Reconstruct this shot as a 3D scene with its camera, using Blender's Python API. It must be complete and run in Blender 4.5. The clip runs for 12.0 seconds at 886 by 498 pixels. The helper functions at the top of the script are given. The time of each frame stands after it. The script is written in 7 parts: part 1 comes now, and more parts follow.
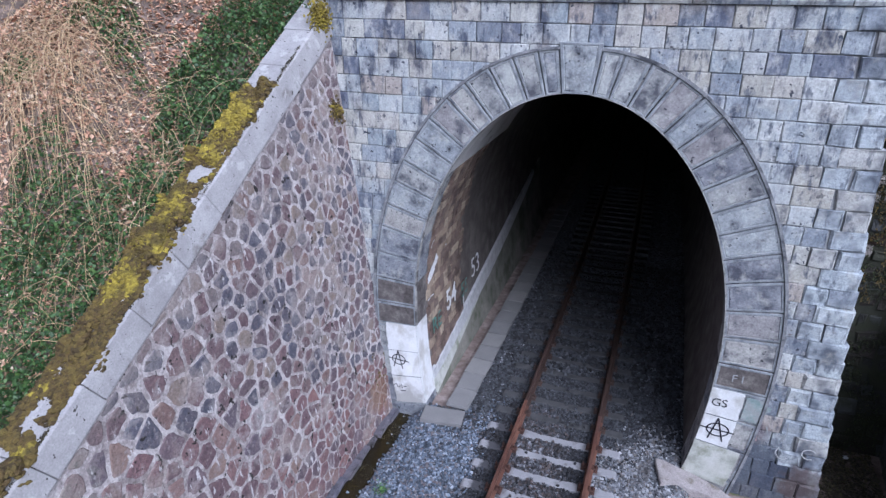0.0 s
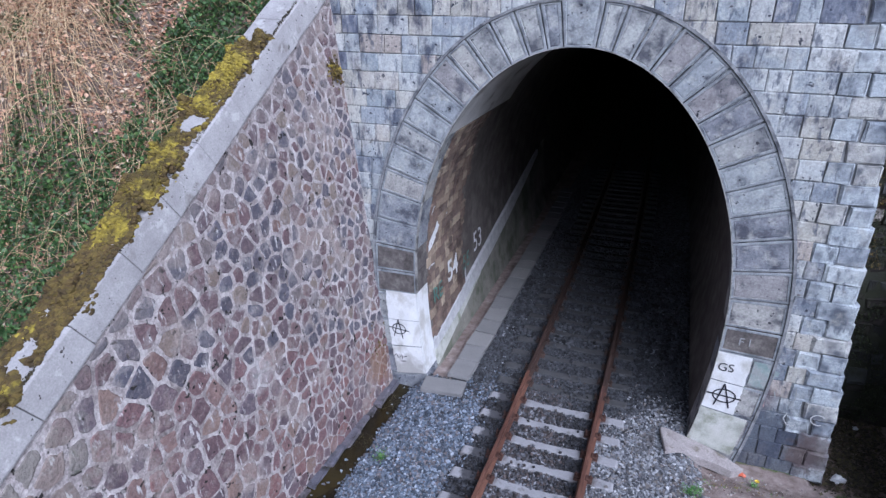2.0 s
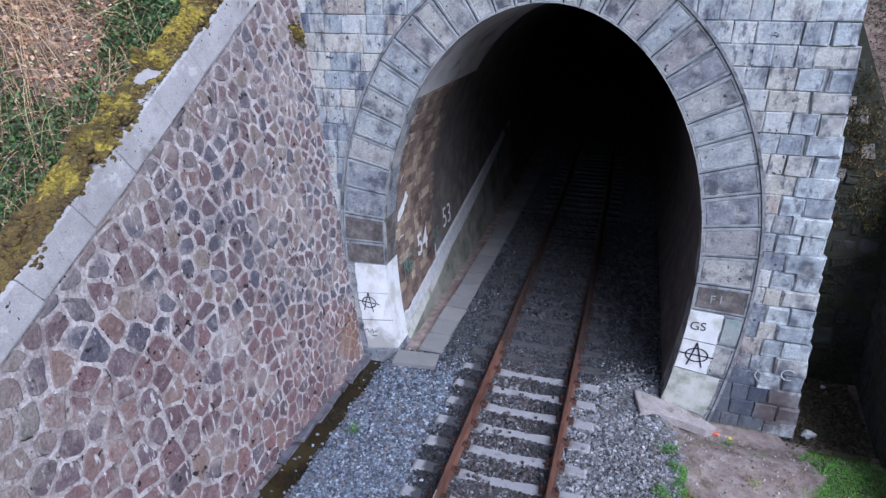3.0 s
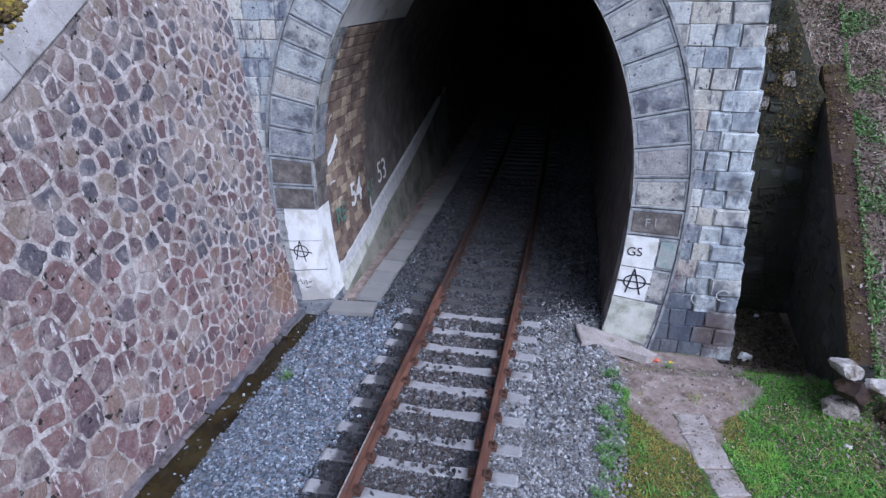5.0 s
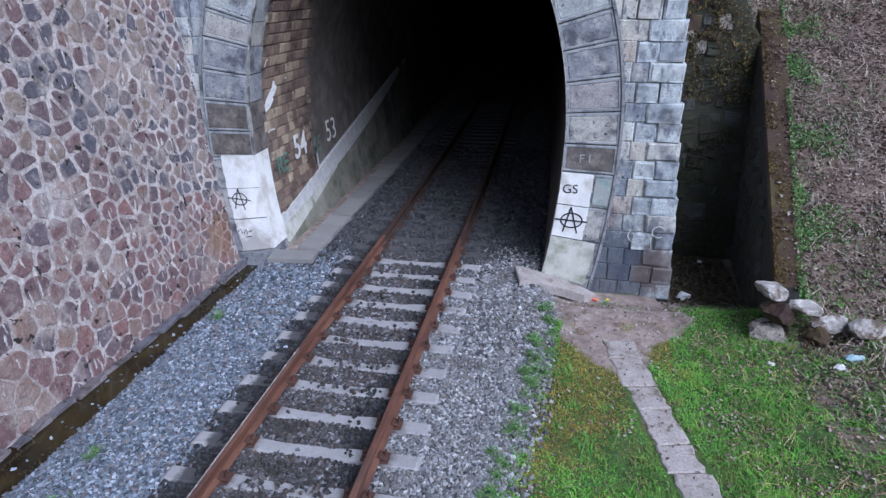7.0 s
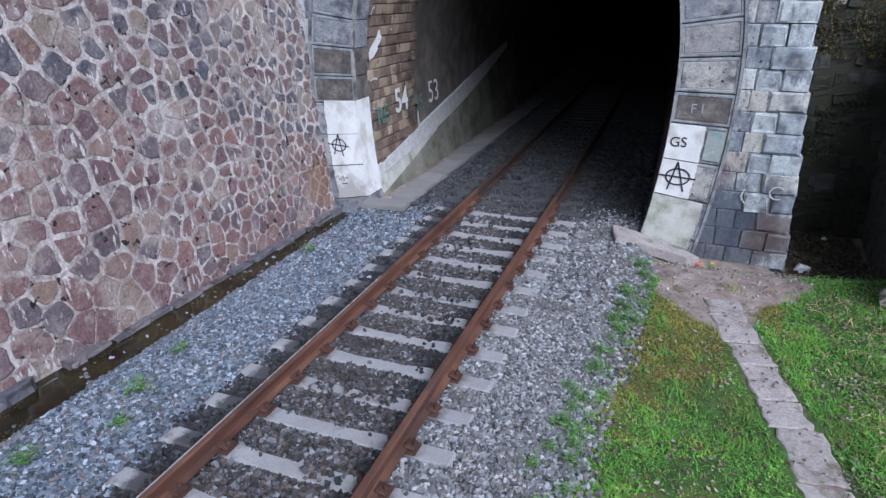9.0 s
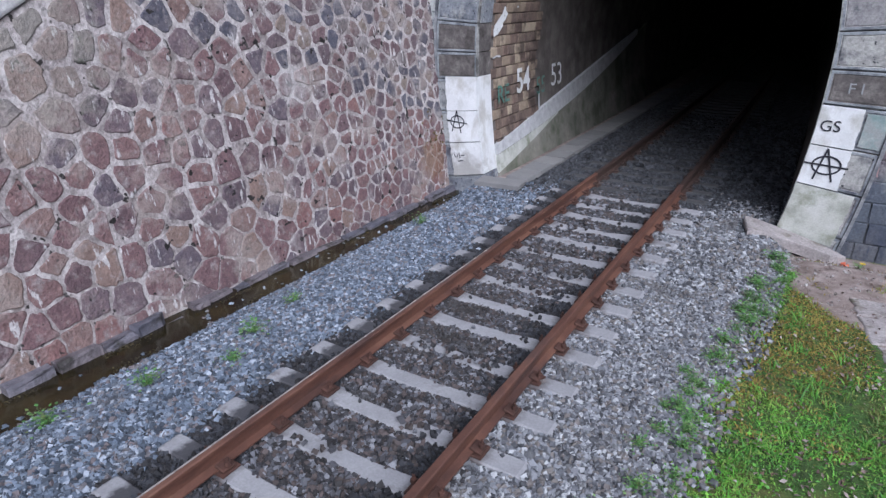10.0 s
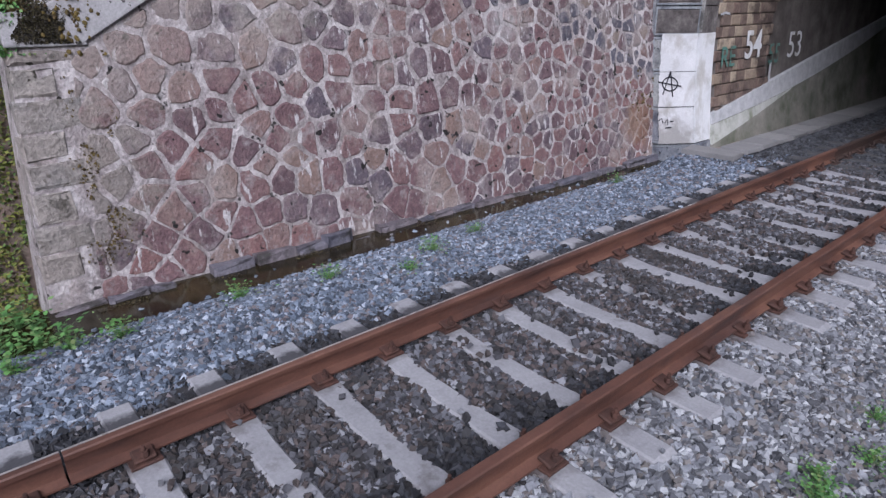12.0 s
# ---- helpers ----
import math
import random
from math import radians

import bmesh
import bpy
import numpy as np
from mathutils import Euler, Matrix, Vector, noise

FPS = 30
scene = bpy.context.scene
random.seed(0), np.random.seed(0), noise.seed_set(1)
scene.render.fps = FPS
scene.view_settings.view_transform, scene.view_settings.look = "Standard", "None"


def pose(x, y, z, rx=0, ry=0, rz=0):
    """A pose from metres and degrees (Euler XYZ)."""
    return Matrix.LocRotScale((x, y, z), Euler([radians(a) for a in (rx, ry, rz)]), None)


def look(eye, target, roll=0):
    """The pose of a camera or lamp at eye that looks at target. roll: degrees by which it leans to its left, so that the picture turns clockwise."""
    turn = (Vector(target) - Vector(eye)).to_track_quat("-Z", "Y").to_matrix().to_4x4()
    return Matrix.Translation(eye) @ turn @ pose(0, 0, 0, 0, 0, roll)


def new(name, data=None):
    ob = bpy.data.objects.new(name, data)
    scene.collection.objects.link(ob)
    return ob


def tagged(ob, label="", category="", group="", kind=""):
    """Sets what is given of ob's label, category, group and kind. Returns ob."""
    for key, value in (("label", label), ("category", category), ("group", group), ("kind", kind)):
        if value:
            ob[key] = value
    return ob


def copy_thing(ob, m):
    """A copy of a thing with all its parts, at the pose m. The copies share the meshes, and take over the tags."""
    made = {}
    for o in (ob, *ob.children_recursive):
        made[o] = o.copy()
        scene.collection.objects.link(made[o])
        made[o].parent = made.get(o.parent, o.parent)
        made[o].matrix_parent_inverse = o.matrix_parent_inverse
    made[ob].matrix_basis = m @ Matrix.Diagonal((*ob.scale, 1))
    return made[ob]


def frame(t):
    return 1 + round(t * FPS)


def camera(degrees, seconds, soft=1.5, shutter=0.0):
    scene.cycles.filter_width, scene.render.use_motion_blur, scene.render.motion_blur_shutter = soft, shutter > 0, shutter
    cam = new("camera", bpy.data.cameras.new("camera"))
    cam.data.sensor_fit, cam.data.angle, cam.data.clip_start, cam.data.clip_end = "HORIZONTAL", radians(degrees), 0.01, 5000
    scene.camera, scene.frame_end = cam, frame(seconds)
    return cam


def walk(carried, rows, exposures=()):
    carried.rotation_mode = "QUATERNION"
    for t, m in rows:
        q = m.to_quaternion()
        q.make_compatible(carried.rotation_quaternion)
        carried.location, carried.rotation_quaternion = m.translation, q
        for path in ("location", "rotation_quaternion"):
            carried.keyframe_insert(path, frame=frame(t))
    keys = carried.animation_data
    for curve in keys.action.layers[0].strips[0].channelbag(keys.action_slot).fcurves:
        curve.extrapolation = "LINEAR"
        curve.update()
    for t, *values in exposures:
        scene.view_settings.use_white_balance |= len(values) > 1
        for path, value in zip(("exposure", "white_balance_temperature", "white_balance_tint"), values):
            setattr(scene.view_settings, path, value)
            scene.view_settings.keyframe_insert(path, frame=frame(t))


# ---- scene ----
cam = camera(71.4, 12.0, 1.4)
PATH = [
    (0, (1.235, -9.912, 8.102), (0.603, -8.186, 7.316), 0.3),
    (0.5, (1.329, -9.863, 7.966), (0.676, -8.144, 7.179), 0.3),
    (1, (1.363, -9.866, 7.833), (0.698, -8.153, 7.044), 0.2),
    (1.5, (1.357, -9.901, 7.656), (0.684, -8.191, 6.867), 0.2),
    (2, (1.344, -9.941, 7.428), (0.696, -8.221, 6.64), 0.1),
    (2.5, (1.334, -9.965, 7.121), (0.729, -8.229, 6.333), 0.1),
    (3, (1.313, -9.993, 6.789), (0.764, -8.238, 6.003), 0.1),
    (5, (1.544, -10.045, 5.607), (1.162, -8.244, 4.825), -0.1),
    (5.5, (1.777, -10.056, 5.352), (1.415, -8.25, 4.572), -0.1),
    (6, (2.055, -10.088, 5.105), (1.706, -8.279, 4.326), -0.1),
    (6.5, (2.301, -10.148, 4.851), (1.964, -8.336, 4.075), -0.2),
    (6.7, (2.356, -10.178, 4.759), (2.023, -8.365, 3.982), -0.2),
    (8.3, (2.604, -10.287, 3.921), (2.138, -8.497, 3.16), -0.2),
    (8.5, (2.621, -10.272, 3.861), (2.107, -8.497, 3.096), -0.2),
    (9, (2.617, -10.284, 3.657), (1.968, -8.553, 2.892), -0.2),
    (9.5, (2.61, -10.284, 3.451), (1.804, -8.621, 2.686), -0.2),
    (10, (2.588, -10.276, 3.251), (1.623, -8.7, 2.486), -0.3),
    (10.5, (2.572, -10.264, 3.029), (1.464, -8.783, 2.268), -0.3),
    (11, (2.549, -10.253, 2.819), (1.317, -8.873, 2.06), -0.3),
    (11.5, (2.521, -10.254, 2.601), (1.19, -8.966, 1.845), -0.2),
    (12, (2.518, -10.248, 2.389), (1.106, -9.048, 1.636), -0.2),
]
walk(cam, [(t, look(eye, target, roll)) for t, eye, target, roll in PATH],
     exposures=[(0, 0.17, 5240, 14), (6, 0.17, 5230, 13), (9, 0.15, 5440, 10), (12, 0.0, 5690, 15)])


# ---- world, sun, exposure ----
world = bpy.data.worlds.new("overcast_sky")
scene.world = world
world.use_nodes = True
wn = world.node_tree.nodes
wl = world.node_tree.links
sky = wn.new("ShaderNodeTexSky")
sky.sky_type = "NISHITA"
sky.sun_disc = False
sky.sun_elevation = radians(40)
sky.sun_rotation = radians(134)
sky.air_density = 1.0
sky.dust_density = 4.0
hazy = wn.new("ShaderNodeHueSaturation")
hazy.inputs["Saturation"].default_value = 0.45
wl.new(sky.outputs["Color"], hazy.inputs["Color"])
wl.new(hazy.outputs["Color"], wn["Background"].inputs["Color"])
wn["Background"].inputs["Strength"].default_value = 0.11

sun_data = bpy.data.lights.new("sun", "SUN")
sun_data.energy = 3.6
sun_data.angle = radians(50)
sun_data.color = (1.0, 0.97, 0.94)
sun = new("sun", sun_data)
sun.matrix_world = look((5.6, -5.4, 6.6), (0, 0, 0))



# ---- materials ----
COPE_SLOPE = 0.584   # fall of the wing wall's coping


def surface(name, ramp, scale=4.0, rough=0.88, bump=0.35, grain=60.0, pieces="", palette=(), blend=0.6,
            stain=None, stain_scale=1.2, stain_cut=(0.52, 0.68), metal=0.0, dist=0.01, stretch=None, grain_mix=0.25,
            pits=None, spot=None, wash=None, rusty=None, runoff=None):
    """A weathered surface: broad colour noise, a colour for each piece, stains, fine grain and relief."""
    m = bpy.data.materials.new(name)
    m.use_nodes = True
    n, l = m.node_tree.nodes, m.node_tree.links
    b = n["Principled BSDF"]
    geo = n.new("ShaderNodeNewGeometry")
    place = geo.outputs["Position"]
    if stretch:
        mp = n.new("ShaderNodeMapping")
        mp.inputs["Scale"].default_value = stretch
        l.new(place, mp.inputs["Vector"])
        place = mp.outputs["Vector"]

    def tex(sc, detail=6.0, vec=None):
        t = n.new("ShaderNodeTexNoise")
        t.inputs["Scale"].default_value = sc
        t.inputs["Detail"].default_value = detail
        t.inputs["Roughness"].default_value = 0.62
        l.new(vec or geo.outputs["Position"], t.inputs["Vector"])
        return t.outputs["Fac"]

    def ramped(fac, stops, kind="LINEAR"):
        r = n.new("ShaderNodeValToRGB")
        r.color_ramp.interpolation = kind
        e = r.color_ramp.elements
        while len(e) < len(stops):
            e.new(0.5)
        for el, (p, c) in zip(e, stops):
            el.position, el.color = p, (*c, 1)
        l.new(fac, r.inputs["Fac"])
        return r.outputs["Color"]

    def mixed(fac, a, c, how="MIX"):
        x = n.new("ShaderNodeMix")
        x.data_type, x.blend_type = "RGBA", how
        for sock, v in ((x.inputs[0], fac), (x.inputs[6], a), (x.inputs[7], c)):
            if isinstance(v, (int, float)):
                sock.default_value = v
            elif isinstance(v, tuple):
                sock.default_value = (*v, 1)
            else:
                l.new(v, sock)
        return x.outputs[2]

    broad = tex(scale, 5.0, place)
    k = len(ramp)
    col = ramped(broad, [(0.3 + 0.4 * i / max(k - 1, 1), c) for i, c in enumerate(ramp)])
    if palette:
        if pieces == "object":
            oi = n.new("ShaderNodeObjectInfo")
            rnd = oi.outputs["Random"]
        else:
            rnd = geo.outputs["Random Per Island"]
        pc = ramped(rnd, [(i / len(palette), c) for i, c in enumerate(palette)], "CONSTANT")
        col = mixed(blend, col, pc)
    if stain:
        sf = tex(stain_scale, 7.0, place)
        mr = n.new("ShaderNodeMapRange")
        mr.inputs["From Min"].default_value, mr.inputs["From Max"].default_value = stain_cut
        mr.inputs["To Max"].default_value = 0.85
        l.new(sf, mr.inputs["Value"])
        col = mixed(mr.outputs["Result"], col, stain)
    if pits:
        pf = tex(pits[0], 2.0)
        pr = n.new("ShaderNodeMapRange")
        pr.inputs["From Min"].default_value, pr.inputs["From Max"].default_value = pits[1], pits[1] + 0.03
        l.new(pf, pr.inputs["Value"])
        col = mixed(pr.outputs["Result"], col, pits[2])
    for wash_scale, wash_stretch, wash_cut, wash_col, wash_most in wash or ():
        # pale lime runs that cross stones and joints alike
        wm = n.new("ShaderNodeMapping")
        wm.inputs["Scale"].default_value = wash_stretch
        l.new(geo.outputs["Position"], wm.inputs["Vector"])
        wr = n.new("ShaderNodeMapRange")
        wr.inputs["From Min"].default_value, wr.inputs["From Max"].default_value = wash_cut
        wr.inputs["To Max"].default_value = wash_most
        l.new(tex(wash_scale, 8.0, wm.outputs["Vector"]), wr.inputs["Value"])
        col = mixed(wr.outputs["Result"], col, wash_col)
    if runoff:
        # lime washed out of the coping: how far down the wall it reaches, colour
        ro = n.new("ShaderNodeVectorMath")
        ro.operation = "DOT_PRODUCT"
        l.new(geo.outputs["Position"], ro.inputs[0])
        ro.inputs[1].default_value = (0.0, -COPE_SLOPE, 1.0)
        rn = n.new("ShaderNodeMath")
        rn.operation = "MULTIPLY_ADD"
        l.new(tex(2.4, 7.0), rn.inputs[0])
        rn.inputs[1].default_value = 2.4 * runoff[0]
        l.new(ro.outputs["Value"], rn.inputs[2])
        rm = n.new("ShaderNodeMapRange")
        rm.inputs["From Min"].default_value, rm.inputs["From Max"].default_value = 7.2 + 0.35 * runoff[0], 7.2 + 1.35 * runoff[0]
        rm.inputs["To Max"].default_value = 0.6
        l.new(rn.outputs[0], rm.inputs["Value"])
        col = mixed(rm.outputs["Result"], col, runoff[1])
    if rusty:
        # rust and grease round both rail seats: distance from the middle, reach, colour
        tc = n.new("ShaderNodeTexCoord")
        sp = n.new("ShaderNodeSeparateXYZ")
        l.new(tc.outputs["Object"], sp.inputs[0])
        last = sp.outputs["X"]
        for op, val in (("SUBTRACT", 0.05), ("ABSOLUTE", 0.0), ("SUBTRACT", rusty[0]), ("ABSOLUTE", 0.0)):
            mm = n.new("ShaderNodeMath")
            mm.operation = op
            l.new(last, mm.inputs[0])
            mm.inputs[1].default_value = val
            last = mm.outputs[0]
        mm = n.new("ShaderNodeMath")
        mm.operation = "MULTIPLY_ADD"
        l.new(tex(7.0, 6.0), mm.inputs[0])
        mm.inputs[1].default_value = -1.4 * rusty[1]
        l.new(last, mm.inputs[2])
        rz = n.new("ShaderNodeMapRange")
        rz.inputs["From Min"].default_value, rz.inputs["From Max"].default_value = 0.35 * rusty[1], -0.35 * rusty[1]
        rz.inputs["To Max"].default_value = 0.9
        l.new(mm.outputs[0], rz.inputs["Value"])
        col = mixed(rz.outputs["Result"], col, rusty[2])
        # black band outside the west rail: grease, with the rail's shade painted in
        sh = n.new("ShaderNodeMath")
        sh.operation = "MULTIPLY_ADD"
        l.new(tex(9.0, 6.0), sh.inputs[0])
        sh.inputs[1].default_value = 0.22
        l.new(sp.outputs["X"], sh.inputs[2])
        ga = n.new("ShaderNodeMapRange")
        ga.inputs["From Min"].default_value, ga.inputs["From Max"].default_value = -1.04, -0.97
        l.new(sh.outputs[0], ga.inputs["Value"])
        gb = n.new("ShaderNodeMapRange")
        gb.inputs["From Min"].default_value, gb.inputs["From Max"].default_value = -0.56, -0.64
        gb.inputs["To Max"].default_value = 0.92
        l.new(sp.outputs["X"], gb.inputs["Value"])
        gm = n.new("ShaderNodeMath")
        gm.operation = "MULTIPLY"
        l.new(ga.outputs["Result"], gm.inputs[0])
        l.new(gb.outputs["Result"], gm.inputs[1])
        col = mixed(gm.outputs[0], col, (0.045, 0.043, 0.05))
    for middle, reach, tint, strength in spot or ():
        # a stain of its own: middle, reach, colour, strength
        vd = n.new("ShaderNodeVectorMath")
        vd.operation = "DISTANCE"
        l.new(geo.outputs["Position"], vd.inputs[0])
        vd.inputs[1].default_value = middle
        ad = n.new("ShaderNodeMath")
        ad.operation = "MULTIPLY_ADD"
        l.new(tex(6.0 / max(reach, 1.0), 7.0), ad.inputs[0])
        ad.inputs[1].default_value = -1.2 * reach
        l.new(vd.outputs["Value"], ad.inputs[2])
        sr = n.new("ShaderNodeMapRange")
        sr.inputs["From Min"].default_value, sr.inputs["From Max"].default_value = 0.25 * reach, -0.1 * reach
        sr.inputs["To Max"].default_value = strength
        l.new(ad.outputs[0], sr.inputs["Value"])
        col = mixed(sr.outputs["Result"], col, tint)
    fine = tex(grain, 4.0)
    g = ramped(fine, [(0.25, (0.45,) * 3), (0.75, (1.0,) * 3)])
    col = mixed(grain_mix * 2, col, g, "MULTIPLY")
    l.new(col, b.inputs["Base Color"])
    rr = n.new("ShaderNodeMapRange")
    rr.inputs["To Min"].default_value, rr.inputs["To Max"].default_value = max(rough - 0.14, 0.05), min(rough + 0.1, 1)
    l.new(broad, rr.inputs["Value"])
    l.new(rr.outputs["Result"], b.inputs["Roughness"])
    b.inputs["Metallic"].default_value = metal
    mid = tex(grain * 0.22, 6.0)
    add = n.new("ShaderNodeMath")
    add.operation = "ADD"
    l.new(mid, add.inputs[0])
    half = n.new("ShaderNodeMath")
    half.operation = "MULTIPLY"
    half.inputs[1].default_value = 0.45
    l.new(fine, half.inputs[0])
    l.new(half.outputs[0], add.inputs[1])
    bp = n.new("ShaderNodeBump")
    bp.inputs["Strength"].default_value = bump
    bp.inputs["Distance"].default_value = dist
    l.new(add.outputs[0], bp.inputs["Height"])
    l.new(bp.outputs["Normal"], b.inputs["Normal"])
    return m


RUBBLE = [(0.215, 0.122, 0.130), (0.261, 0.150, 0.150), (0.130, 0.120, 0.160), (0.183, 0.102, 0.118), (0.326, 0.229, 0.189),
          (0.138, 0.083, 0.102), (0.280, 0.138, 0.130), (0.170, 0.130, 0.158), (0.234, 0.130, 0.143), (0.102, 0.083, 0.111), (0.308, 0.203, 0.185), (0.203, 0.112, 0.125)]
UPPER_RUBBLE = [(0.155, 0.095, 0.108), (0.085, 0.1, 0.15), (0.19, 0.118, 0.12), (0.066, 0.078, 0.12), (0.28, 0.215, 0.175), (0.12, 0.082, 0.102), (0.23, 0.135, 0.115),
                (0.13, 0.138, 0.175), (0.175, 0.1, 0.112), (0.06, 0.068, 0.105), (0.2, 0.17, 0.172), (0.14, 0.076, 0.088), (0.31, 0.25, 0.205)]
LIME_SPOT = ((-3.97, -3.65, 2.05), 0.4, (0.52, 0.49, 0.49), 0.5)
RUST_SPOT = ((-3.62, -0.45, 0.35), 0.55, (0.22, 0.115, 0.06), 0.62)
LICHEN = [((-4.0, -9.3, 0.8), 1.1, (0.31, 0.285, 0.25), 0.6), ((-4.1, -8.6, 2.2), 1.3, (0.4, 0.345, 0.3), 0.35), ((-4.2, -6.9, 2.7), 1.0, (0.36, 0.35, 0.3), 0.4)]
SMEAR = (1.3, (1.0, 1.0, 1.0), (0.52, 0.64), (0.36, 0.3, 0.28), 0.72)
LIME_RUNS = [SMEAR, (3.2, (1.0, 1.5, 0.7), (0.52, 0.62), (0.62, 0.57, 0.57), 0.75)]
LIME_ON_STONE = [SMEAR, (5.0, (1.0, 1.8, 0.55), (0.6, 0.65), (0.66, 0.63, 0.64), 0.85), (11.0, (1.0, 1.0, 1.0), (0.56, 0.66), (0.36, 0.31, 0.31), 0.5)]
M_RUBBLE = surface("rubble_stone", [(0.07, 0.046, 0.052), (0.155, 0.1, 0.105), (0.27, 0.18, 0.168)], 9.0, 0.9, 1.0, 30, "object",
                   RUBBLE, 0.55, (0.36, 0.32, 0.325), 4.4, (0.55, 0.7), dist=0.04, spot=[RUST_SPOT, LIME_SPOT] + LICHEN, grain_mix=0.4, pits=(7.0, 0.655, (0.015, 0.012, 0.012)), wash=LIME_ON_STONE, runoff=(0.5, (0.3, 0.26, 0.25)))
M_RUBBLE_STUFF = surface("rubble_stone_field", [(0.07, 0.056, 0.066), (0.155, 0.118, 0.126), (0.27, 0.205, 0.193)], 9.0, 0.9, 1.0, 30, "island",
                   UPPER_RUBBLE, 0.6, (0.36, 0.33, 0.335), 3.4, (0.53, 0.68), dist=0.04, spot=[LIME_SPOT] + LICHEN, grain_mix=0.4, pits=(7.0, 0.655, (0.015, 0.012, 0.012)), wash=LIME_ON_STONE, runoff=(0.5, (0.3, 0.26, 0.25)))
M_MORTAR = surface("lime_mortar", [(0.226, 0.190, 0.190), (0.390, 0.343, 0.343), (0.554, 0.502, 0.502)], 6.5, 0.95, 1.0, 26,
                   stain=(0.17, 0.14, 0.135), stain_scale=2.1, stain_cut=(0.54, 0.68), dist=0.04,
                   pits=(7.0, 0.635, (0.02, 0.016, 0.015)), spot=[RUST_SPOT, LIME_SPOT], grain_mix=0.4, wash=LIME_RUNS)
M_ENDSTONE = surface("grey_end_stone", [(0.175, 0.163, 0.156), (0.300, 0.275, 0.256), (0.425, 0.375, 0.344)], 5.0, 0.92, 1.0, 26, "object",
                     [(0.237, 0.225, 0.219), (0.338, 0.294, 0.263), (0.213, 0.206, 0.213), (0.275, 0.213, 0.194)], 0.4, (0.05, 0.045, 0.035), 4.0, (0.56, 0.62), dist=0.045,
                     wash=[(1.3, (1.0, 1.0, 1.0), (0.42, 0.56), (0.36, 0.315, 0.29), 0.7)], grain_mix=0.45, pits=(7.0, 0.6, (0.035, 0.03, 0.02)))
M_ASHLAR = surface("grey_ashlar", [(0.13, 0.15, 0.19), (0.38, 0.405, 0.44), (0.64, 0.655, 0.66)], 6.5, 0.88, 0.7, 30, "object",
                   [(0.42, 0.46, 0.5), (0.6, 0.62, 0.63), (0.15, 0.175, 0.24), (0.52, 0.53, 0.54), (0.36, 0.4, 0.46), (0.64, 0.65, 0.65), (0.45, 0.37, 0.32), (0.1, 0.115, 0.19),
                    (0.44, 0.46, 0.48), (0.56, 0.52, 0.47), (0.25, 0.285, 0.35), (0.5, 0.47, 0.41), (0.62, 0.6, 0.55), (0.33, 0.38, 0.43)], 0.68, (0.05, 0.058, 0.1), 1.9, (0.52, 0.63), dist=0.025,
                   stretch=(1.6, 1.0, 0.7), grain_mix=0.42, pits=(9.0, 0.66, (0.05, 0.055, 0.08)),
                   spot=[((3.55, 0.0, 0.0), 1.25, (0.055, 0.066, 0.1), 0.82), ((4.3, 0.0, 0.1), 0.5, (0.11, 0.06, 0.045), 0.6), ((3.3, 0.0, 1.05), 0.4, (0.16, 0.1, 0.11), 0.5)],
                   wash=[(1.6, (1.0, 1.0, 1.0), (0.5, 0.66), (0.54, 0.49, 0.43), 0.42), (4.5, (1.3, 1.0, 0.8), (0.53, 0.66), (0.66, 0.66, 0.65), 0.6), (7.0, (1.6, 1.0, 0.6), (0.55, 0.65), (0.07, 0.085, 0.135), 0.75)])
M_QUOIN = surface("pale_quoin", [(0.158, 0.181, 0.226), (0.418, 0.458, 0.508), (0.678, 0.712, 0.734)], 5.0, 0.88, 0.7, 32, "object",
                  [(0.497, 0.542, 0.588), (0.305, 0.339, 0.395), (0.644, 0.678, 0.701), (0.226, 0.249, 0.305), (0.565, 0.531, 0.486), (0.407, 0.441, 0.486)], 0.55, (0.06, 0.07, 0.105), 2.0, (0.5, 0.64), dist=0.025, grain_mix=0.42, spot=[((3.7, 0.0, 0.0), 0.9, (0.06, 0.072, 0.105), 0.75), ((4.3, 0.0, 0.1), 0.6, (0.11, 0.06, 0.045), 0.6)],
                  wash=[(6.0, (1.4, 1.0, 0.7), (0.54, 0.64), (0.1, 0.115, 0.15), 0.7), (3.0, (1.0, 1.0, 1.0), (0.54, 0.68), (0.5, 0.48, 0.44), 0.5)])
M_JOINT = surface("weathered_joint", [(0.1, 0.105, 0.12), (0.26, 0.265, 0.28), (0.46, 0.465, 0.48)], 2.2, 0.95, 0.5, 40)
M_VOUSSOIR = surface("arch_stone", [(0.137, 0.146, 0.171), (0.331, 0.348, 0.370), (0.570, 0.581, 0.581)], 4.2, 0.88, 0.8, 28, "object",
                     [(0.410, 0.439, 0.467), (0.194, 0.207, 0.257), (0.547, 0.553, 0.541), (0.308, 0.268, 0.274), (0.342, 0.376, 0.422), (0.171, 0.173, 0.228), (0.490, 0.456, 0.422),
                      (0.388, 0.382, 0.376)], 0.55, (0.06, 0.063, 0.09), 2.2, (0.5, 0.63), grain_mix=0.42, pits=(12.0, 0.66, (0.034, 0.035, 0.047)), dist=0.025,
                     wash=[(3.6, (1.0, 1.0, 1.0), (0.52, 0.66), (0.54, 0.54, 0.52), 0.65)])
